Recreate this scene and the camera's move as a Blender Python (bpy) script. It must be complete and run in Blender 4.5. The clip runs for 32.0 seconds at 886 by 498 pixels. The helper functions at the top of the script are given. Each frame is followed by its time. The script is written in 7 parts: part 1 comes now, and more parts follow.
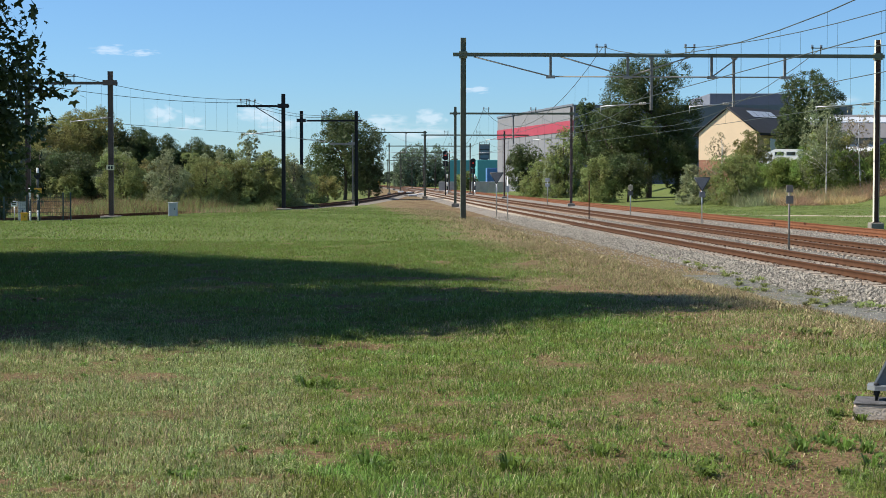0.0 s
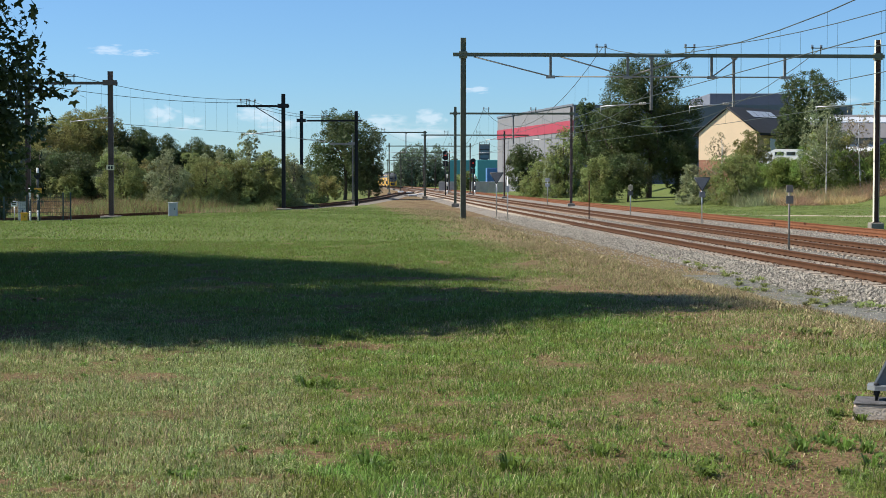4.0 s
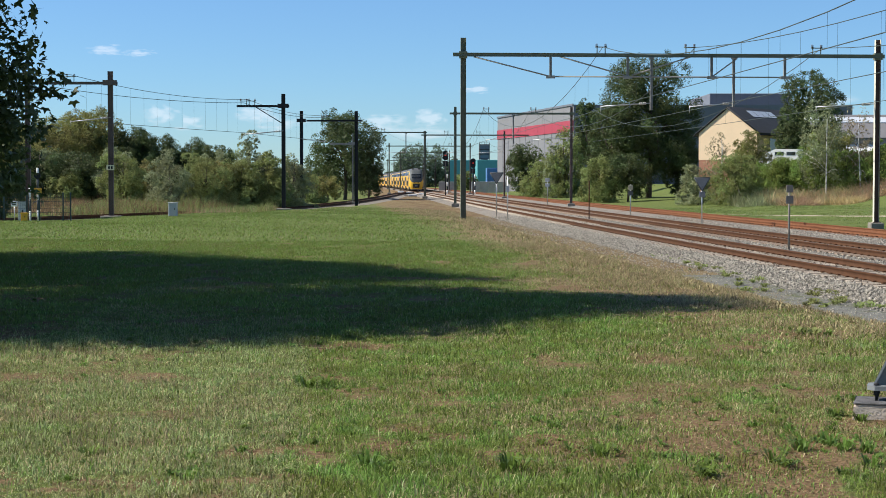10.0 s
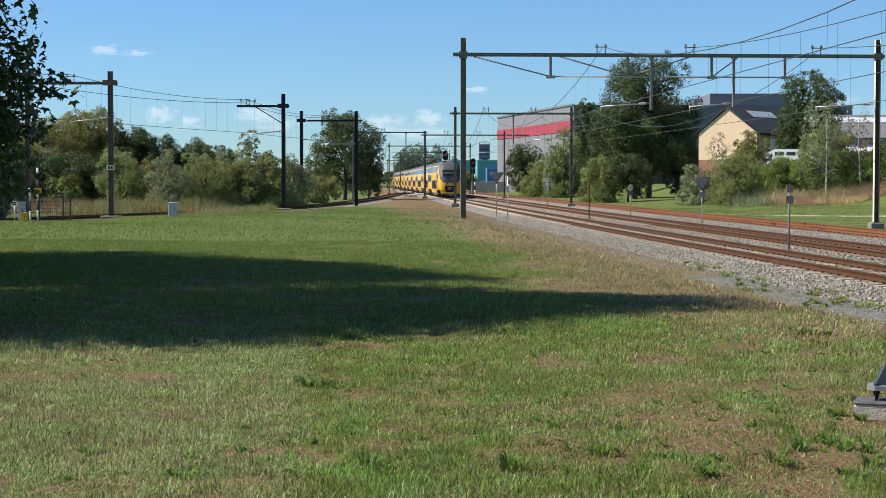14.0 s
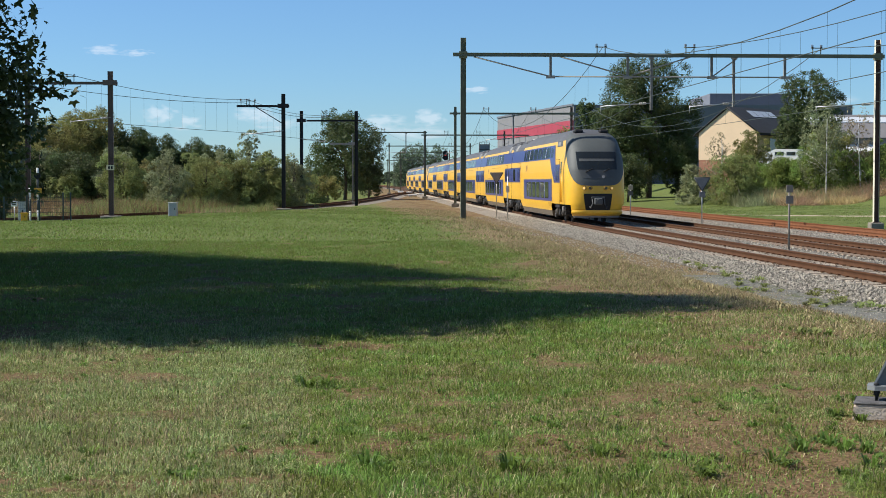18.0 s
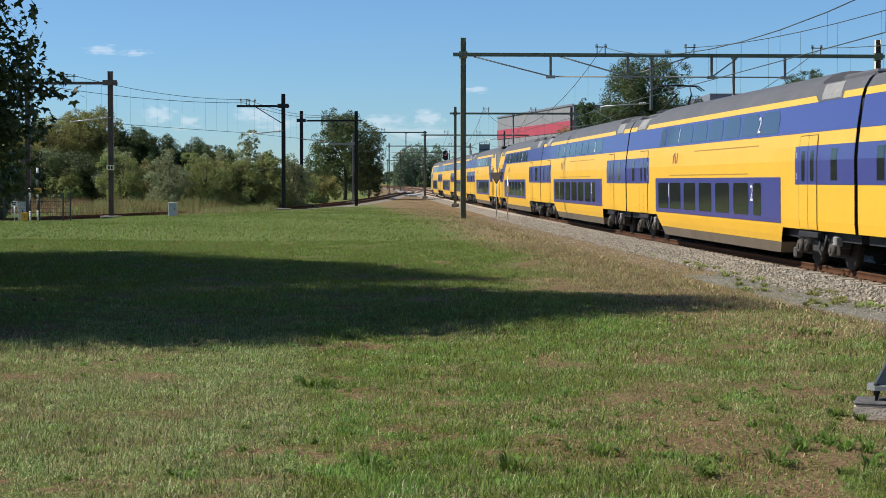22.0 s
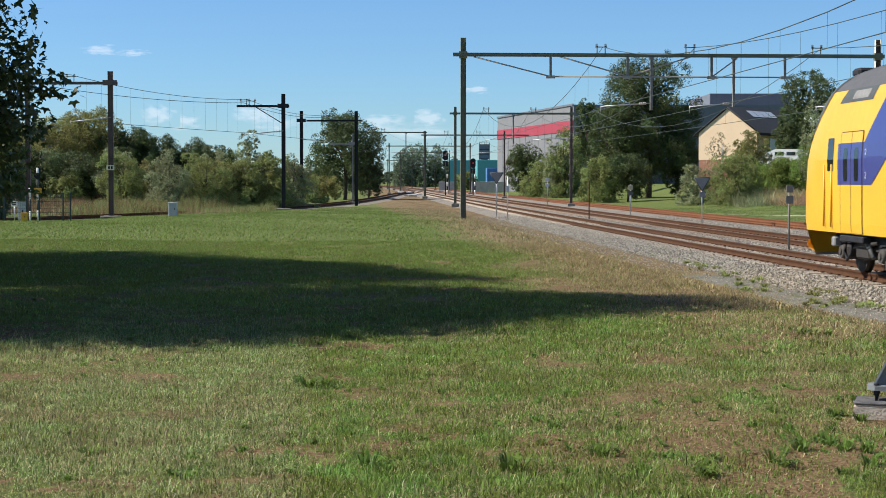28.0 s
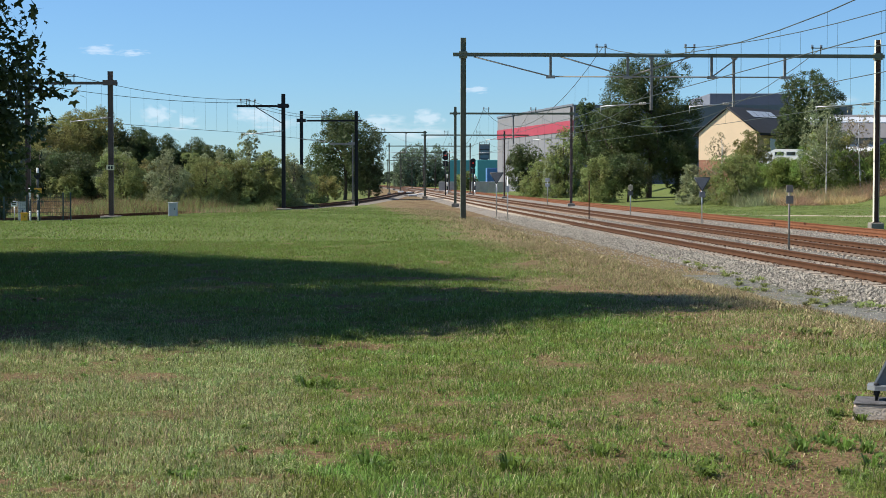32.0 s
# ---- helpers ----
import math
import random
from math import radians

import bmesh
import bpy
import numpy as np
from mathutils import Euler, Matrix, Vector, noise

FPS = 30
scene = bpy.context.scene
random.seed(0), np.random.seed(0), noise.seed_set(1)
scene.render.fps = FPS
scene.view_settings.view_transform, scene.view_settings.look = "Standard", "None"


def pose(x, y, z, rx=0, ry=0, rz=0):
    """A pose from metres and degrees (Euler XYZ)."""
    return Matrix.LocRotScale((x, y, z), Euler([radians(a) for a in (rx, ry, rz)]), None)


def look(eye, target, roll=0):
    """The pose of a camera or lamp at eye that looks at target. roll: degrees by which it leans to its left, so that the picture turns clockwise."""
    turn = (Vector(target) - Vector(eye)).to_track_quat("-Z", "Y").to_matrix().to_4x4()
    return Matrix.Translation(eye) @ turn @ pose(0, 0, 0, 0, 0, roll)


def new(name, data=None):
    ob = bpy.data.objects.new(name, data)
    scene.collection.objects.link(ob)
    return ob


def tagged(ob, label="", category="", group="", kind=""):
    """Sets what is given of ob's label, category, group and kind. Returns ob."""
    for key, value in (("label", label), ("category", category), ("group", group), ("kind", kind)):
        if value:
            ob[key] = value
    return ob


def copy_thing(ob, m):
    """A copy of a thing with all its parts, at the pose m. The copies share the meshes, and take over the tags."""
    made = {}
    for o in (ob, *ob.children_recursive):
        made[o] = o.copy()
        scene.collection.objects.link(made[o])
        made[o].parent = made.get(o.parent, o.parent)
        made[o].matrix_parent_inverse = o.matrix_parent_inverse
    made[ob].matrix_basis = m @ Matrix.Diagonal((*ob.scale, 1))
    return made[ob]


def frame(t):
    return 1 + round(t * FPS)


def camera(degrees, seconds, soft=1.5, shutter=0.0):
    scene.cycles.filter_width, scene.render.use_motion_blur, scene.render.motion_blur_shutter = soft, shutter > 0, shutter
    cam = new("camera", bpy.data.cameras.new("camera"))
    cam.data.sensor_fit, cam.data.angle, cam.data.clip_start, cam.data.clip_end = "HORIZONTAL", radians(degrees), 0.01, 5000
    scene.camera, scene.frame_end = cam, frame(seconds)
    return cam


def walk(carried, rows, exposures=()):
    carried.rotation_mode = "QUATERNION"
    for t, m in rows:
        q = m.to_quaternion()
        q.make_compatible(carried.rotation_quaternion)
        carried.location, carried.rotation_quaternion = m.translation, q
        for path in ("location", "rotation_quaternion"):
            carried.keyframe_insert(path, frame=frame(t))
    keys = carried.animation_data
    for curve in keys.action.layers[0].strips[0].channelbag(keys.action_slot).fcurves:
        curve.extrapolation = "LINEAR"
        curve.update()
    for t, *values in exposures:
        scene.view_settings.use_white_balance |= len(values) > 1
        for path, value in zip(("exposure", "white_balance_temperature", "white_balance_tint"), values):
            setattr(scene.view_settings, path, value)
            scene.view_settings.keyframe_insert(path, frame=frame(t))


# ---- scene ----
cam = camera(30.85, 32.0, soft=0.85, shutter=0.06)
EYE = (0.0, 0.0, 2.025)
PITCH = -2.425
walk(cam, [(0.0, pose(*EYE, 90 + PITCH, 0, 0)), (32.0, pose(*EYE, 90 + PITCH, 0, 0))],
     exposures=[(0.0, 0.40), (8.0, 0.38), (14.0, 0.37), (17.0, 0.33), (20.0, 0.23), (25.0, 0.21), (28.0, 0.35), (32.0, 0.39)])

# ---- light ----
SUN_EL, SUN_AZ = 43.0, -4.0      # height of the sun, and the way its light travels (from +x towards +y)
world = bpy.data.worlds.new("sky")
scene.world = world
world.use_nodes = True
wn = world.node_tree
sky = wn.nodes.new("ShaderNodeTexSky")
sky.sky_type = "NISHITA"
sky.sun_disc = False
sky.sun_elevation = radians(SUN_EL)
sky.sun_rotation = radians(270.0 - SUN_AZ)
sky.altitude = 0
sky.air_density, sky.dust_density, sky.ozone_density = 0.85, 0.0, 3.5
tint = wn.nodes.new("ShaderNodeMix")
tint.data_type, tint.blend_type = "RGBA", "MULTIPLY"
tint.inputs[0].default_value = 1.0
# dims the horizon, and mutes the unseen high sky for less blue shade
_way, _sep, _ramp = wn.nodes.new("ShaderNodeTexCoord"), wn.nodes.new("ShaderNodeSeparateXYZ"), wn.nodes.new("ShaderNodeValToRGB")
wn.links.new(_way.outputs["Generated"], _sep.inputs[0])
wn.links.new(_sep.outputs[2], _ramp.inputs[0])
_ramp.color_ramp.elements[0].color = (0.53, 0.71, 0.88, 1)
_ramp.color_ramp.elements[1].color = (0.70, 0.68, 0.64, 1)
for _p, _c in ((0.06, (0.575, 0.785, 0.98, 1)), (0.16, (0.655, 0.855, 1.06, 1)), (0.5, (0.70, 0.76, 0.82, 1))):
    _ramp.color_ramp.elements.new(_p).color = _c
wn.links.new(sky.outputs[0], tint.inputs[6])
wn.links.new(_ramp.outputs[0], tint.inputs[7])
wn.links.new(tint.outputs[2], wn.nodes["Background"].inputs[0])
wn.nodes["Background"].inputs[1].default_value = 0.101
sun_data = bpy.data.lights.new("sun", "SUN")
sun_data.energy, sun_data.angle, sun_data.color = 5.0, radians(0.53), (1.0, 0.95, 0.86)
sun = new("sun", sun_data)
_el, _az = radians(SUN_EL), radians(SUN_AZ)
SUN_WAY = Vector((math.cos(_az) * math.cos(_el), math.sin(_az) * math.cos(_el), -math.sin(_el)))
sun.matrix_world = look((-60, 0, 80), Vector((-60, 0, 80)) + SUN_WAY)
rng = np.random.default_rng(7)


# ---- materials ----
def mat(name, col, rough=0.7, metal=0.0, grain=None, amount=0.25, bump=0.0, spread=0.0, island=0.0, spec=0.5,
        stain=None, stain_col=(0.1, 0.08, 0.06), coat=0.0):
    """A principled material: colour with noise at two scales, per-piece spread and fine relief."""
    m = bpy.data.materials.new(name)
    m.use_nodes = True
    nt = m.node_tree
    b = nt.nodes["Principled BSDF"]
    b.inputs["Roughness"].default_value, b.inputs["Metallic"].default_value = rough, metal
    b.inputs["Specular IOR Level"].default_value = spec
    b.inputs["Coat Weight"].default_value = coat
    b.inputs["Base Color"].default_value = (*col, 1)
    if not (grain or spread or island or stain):
        return m
    tc = nt.nodes.new("ShaderNodeTexCoord")
    hsv = nt.nodes.new("ShaderNodeHueSaturation")
    hsv.inputs["Color"].default_value = (*col, 1)
    value = None

    def add(sock, k):
        nonlocal value
        mm = nt.nodes.new("ShaderNodeMath")
        mm.operation = "MULTIPLY_ADD"
        nt.links.new(sock, mm.inputs[0])
        mm.inputs[1].default_value = k
        if value is None:
            mm.inputs[2].default_value = 1.0 - k / 2
        else:
            ms = nt.nodes.new("ShaderNodeMath")
            ms.operation = "SUBTRACT"
            nt.links.new(value, ms.inputs[0])
            ms.inputs[1].default_value = k / 2
            nt.links.new(ms.outputs[0], mm.inputs[2])
        value = mm.outputs[0]

    if grain:
        for k, s in ((1.0, grain), (0.8, grain * 9.0)):
            n = nt.nodes.new("ShaderNodeTexNoise")
            n.inputs["Scale"].default_value = s
            n.inputs["Detail"].default_value = 5
            nt.links.new(tc.outputs["Object"], n.inputs["Vector"])
            add(n.outputs["Fac"], amount * 2 * k)
        if bump:
            bp = nt.nodes.new("ShaderNodeBump")
            bp.inputs["Strength"].default_value = bump
            bp.inputs["Distance"].default_value = 0.02
            nt.links.new(n.outputs["Fac"], bp.inputs["Height"])
            nt.links.new(bp.outputs[0], b.inputs["Normal"])
    if spread:
        oi = nt.nodes.new("ShaderNodeObjectInfo")
        add(oi.outputs["Random"], spread)
    if island:
        ge = nt.nodes.new("ShaderNodeNewGeometry")
        add(ge.outputs["Random Per Island"], island)
    if value is not None:
        nt.links.new(value, hsv.inputs["Value"])
    out = hsv.outputs[0]
    if stain:
        n = nt.nodes.new("ShaderNodeTexNoise")
        n.inputs["Scale"].default_value = stain
        n.inputs["Detail"].default_value = 6
        nt.links.new(tc.outputs["Object"], n.inputs["Vector"])
        r = nt.nodes.new("ShaderNodeValToRGB")
        r.color_ramp.elements[0].position, r.color_ramp.elements[1].position = 0.52, 0.68
        nt.links.new(n.outputs["Fac"], r.inputs[0])
        mx = nt.nodes.new("ShaderNodeMix")
        mx.data_type = "RGBA"
        nt.links.new(r.outputs[0], mx.inputs[0])
        nt.links.new(out, mx.inputs[6])
        mx.inputs[7].default_value = (*stain_col, 1)
        out = mx.outputs[2]
    nt.links.new(out, b.inputs["Base Color"])
    return m


def leaf_mat(name, col, spread=0.45, trans=0.3, hue=0.03, scale=0.45, patch_lo=0.7, patch_hi=1.3, rough=0.65, spec=0.08):
    m = bpy.data.materials.new(name)
    m.use_nodes = True
    nt = m.node_tree
    nt.nodes.clear()
    out = nt.nodes.new("ShaderNodeOutputMaterial")
    ge = nt.nodes.new("ShaderNodeNewGeometry")
    tc = nt.nodes.new("ShaderNodeTexCoord")
    n = nt.nodes.new("ShaderNodeTexNoise")
    n.inputs["Scale"].default_value = scale
    n.inputs["Detail"].default_value = 3
    nt.links.new(tc.outputs["Object"], n.inputs["Vector"])
    hsv = nt.nodes.new("ShaderNodeHueSaturation")
    hsv.inputs["Color"].default_value = (*col, 1)
    v = nt.nodes.new("ShaderNodeMapRange")
    v.inputs["To Min"].default_value, v.inputs["To Max"].default_value = 1 - spread / 2, 1 + spread / 2
    nt.links.new(ge.outputs["Random Per Island"], v.inputs["Value"])
    v2 = nt.nodes.new("ShaderNodeMapRange")
    v2.inputs["From Min"].default_value, v2.inputs["From Max"].default_value = 0.3, 0.7
    v2.inputs["To Min"].default_value, v2.inputs["To Max"].default_value = patch_lo, patch_hi
    nt.links.new(n.outputs["Fac"], v2.inputs["Value"])
    mu = nt.nodes.new("ShaderNodeMath")
    mu.operation = "MULTIPLY"
    nt.links.new(v.outputs[0], mu.inputs[0])
    nt.links.new(v2.outputs[0], mu.inputs[1])
    nt.links.new(mu.outputs[0], hsv.inputs["Value"])
    h = nt.nodes.new("ShaderNodeMapRange")
    h.inputs["From Min"].default_value, h.inputs["From Max"].default_value = 0.3, 0.7
    h.inputs["To Min"].default_value, h.inputs["To Max"].default_value = 0.5 - hue, 0.5 + hue
    nt.links.new(n.outputs["Fac"], h.inputs["Value"])
    nt.links.new(h.outputs[0], hsv.inputs["Hue"])
    d = nt.nodes.new("ShaderNodeBsdfPrincipled")
    d.inputs["Roughness"].default_value = rough
    d.inputs["Specular IOR Level"].default_value = spec
    t = nt.nodes.new("ShaderNodeBsdfTranslucent")
    mix = nt.nodes.new("ShaderNodeMixShader")
    mix.inputs[0].default_value = trans
    nt.links.new(hsv.outputs[0], d.inputs["Base Color"])
    nt.links.new(hsv.outputs[0], t.inputs["Color"])
    nt.links.new(d.outputs[0], mix.inputs[1])
    nt.links.new(t.outputs[0], mix.inputs[2])
    nt.links.new(mix.outputs[0], out.inputs["Surface"])
    return m


def ground_mat():
    """Mown turf: green, straw-dry and bare patches, drier towards the track."""
    m = bpy.data.materials.new("turf")
    m.use_nodes = True
    nt = m.node_tree
    b = nt.nodes["Principled BSDF"]
    b.inputs["Roughness"].default_value = 0.95
    b.inputs["Specular IOR Level"].default_value = 0.15
    tc = nt.nodes.new("ShaderNodeTexCoord")
    at = nt.nodes.new("ShaderNodeAttribute")
    at.attribute_name = "dry"

    def noise_at(scale, detail=5.0):
        n = nt.nodes.new("ShaderNodeTexNoise")
        n.inputs["Scale"].default_value = scale
        n.inputs["Detail"].default_value = detail
        nt.links.new(tc.outputs["Object"], n.inputs["Vector"])
        return n.outputs["Fac"]

    def mixed(f, a, c):
        x = nt.nodes.new("ShaderNodeMix")
        x.data_type = "RGBA"
        for s, i in ((f, 0), (a, 6), (c, 7)):
            if isinstance(s, tuple):
                x.inputs[i].default_value = (*s, 1)
            else:
                nt.links.new(s, x.inputs[i])
        return x.outputs[2]

    def ramp(f, lo, hi):
        r = nt.nodes.new("ShaderNodeMapRange")
        r.inputs["From Min"].default_value, r.inputs["From Max"].default_value = lo, hi
        nt.links.new(f, r.inputs["Value"])
        return r.outputs[0]

    green = mixed(ramp(noise_at(16.0), 0.35, 0.65), (0.085, 0.115, 0.03), (0.18, 0.22, 0.062))
    straw = mixed(ramp(noise_at(19.0), 0.35, 0.65), (0.15, 0.108, 0.055), (0.30, 0.225, 0.12))
    ad = nt.nodes.new("ShaderNodeMath")
    ad.operation = "MULTIPLY_ADD"
    nt.links.new(noise_at(0.9, 7.0), ad.inputs[0])
    ad.inputs[1].default_value = 1.6
    nt.links.new(at.outputs["Fac"], ad.inputs[2])
    turf = mixed(ramp(ad.outputs[0], 0.95, 1.45), green, straw)
    ba = nt.nodes.new("ShaderNodeAttribute")
    ba.attribute_name = "bare"
    br = nt.nodes.new("ShaderNodeMath")
    br.operation = "MULTIPLY_ADD"
    nt.links.new(noise_at(9.0, 6.0), br.inputs[0])
    br.inputs[1].default_value = 0.5
    nt.links.new(ba.outputs["Fac"], br.inputs[2])
    soil = mixed(ramp(noise_at(30.0), 0.35, 0.65), (0.12, 0.075, 0.038), (0.25, 0.165, 0.09))
    nt.links.new(mixed(ramp(br.outputs[0], 0.82, 0.95), turf, soil), b.inputs["Base Color"])
    bp = nt.nodes.new("ShaderNodeBump")
    bp.inputs["Strength"].default_value, bp.inputs["Distance"].default_value = 0.7, 0.05
    nt.links.new(noise_at(28.0, 4.0), bp.inputs["Height"])
    nt.links.new(bp.outputs[0], b.inputs["Normal"])
    return m


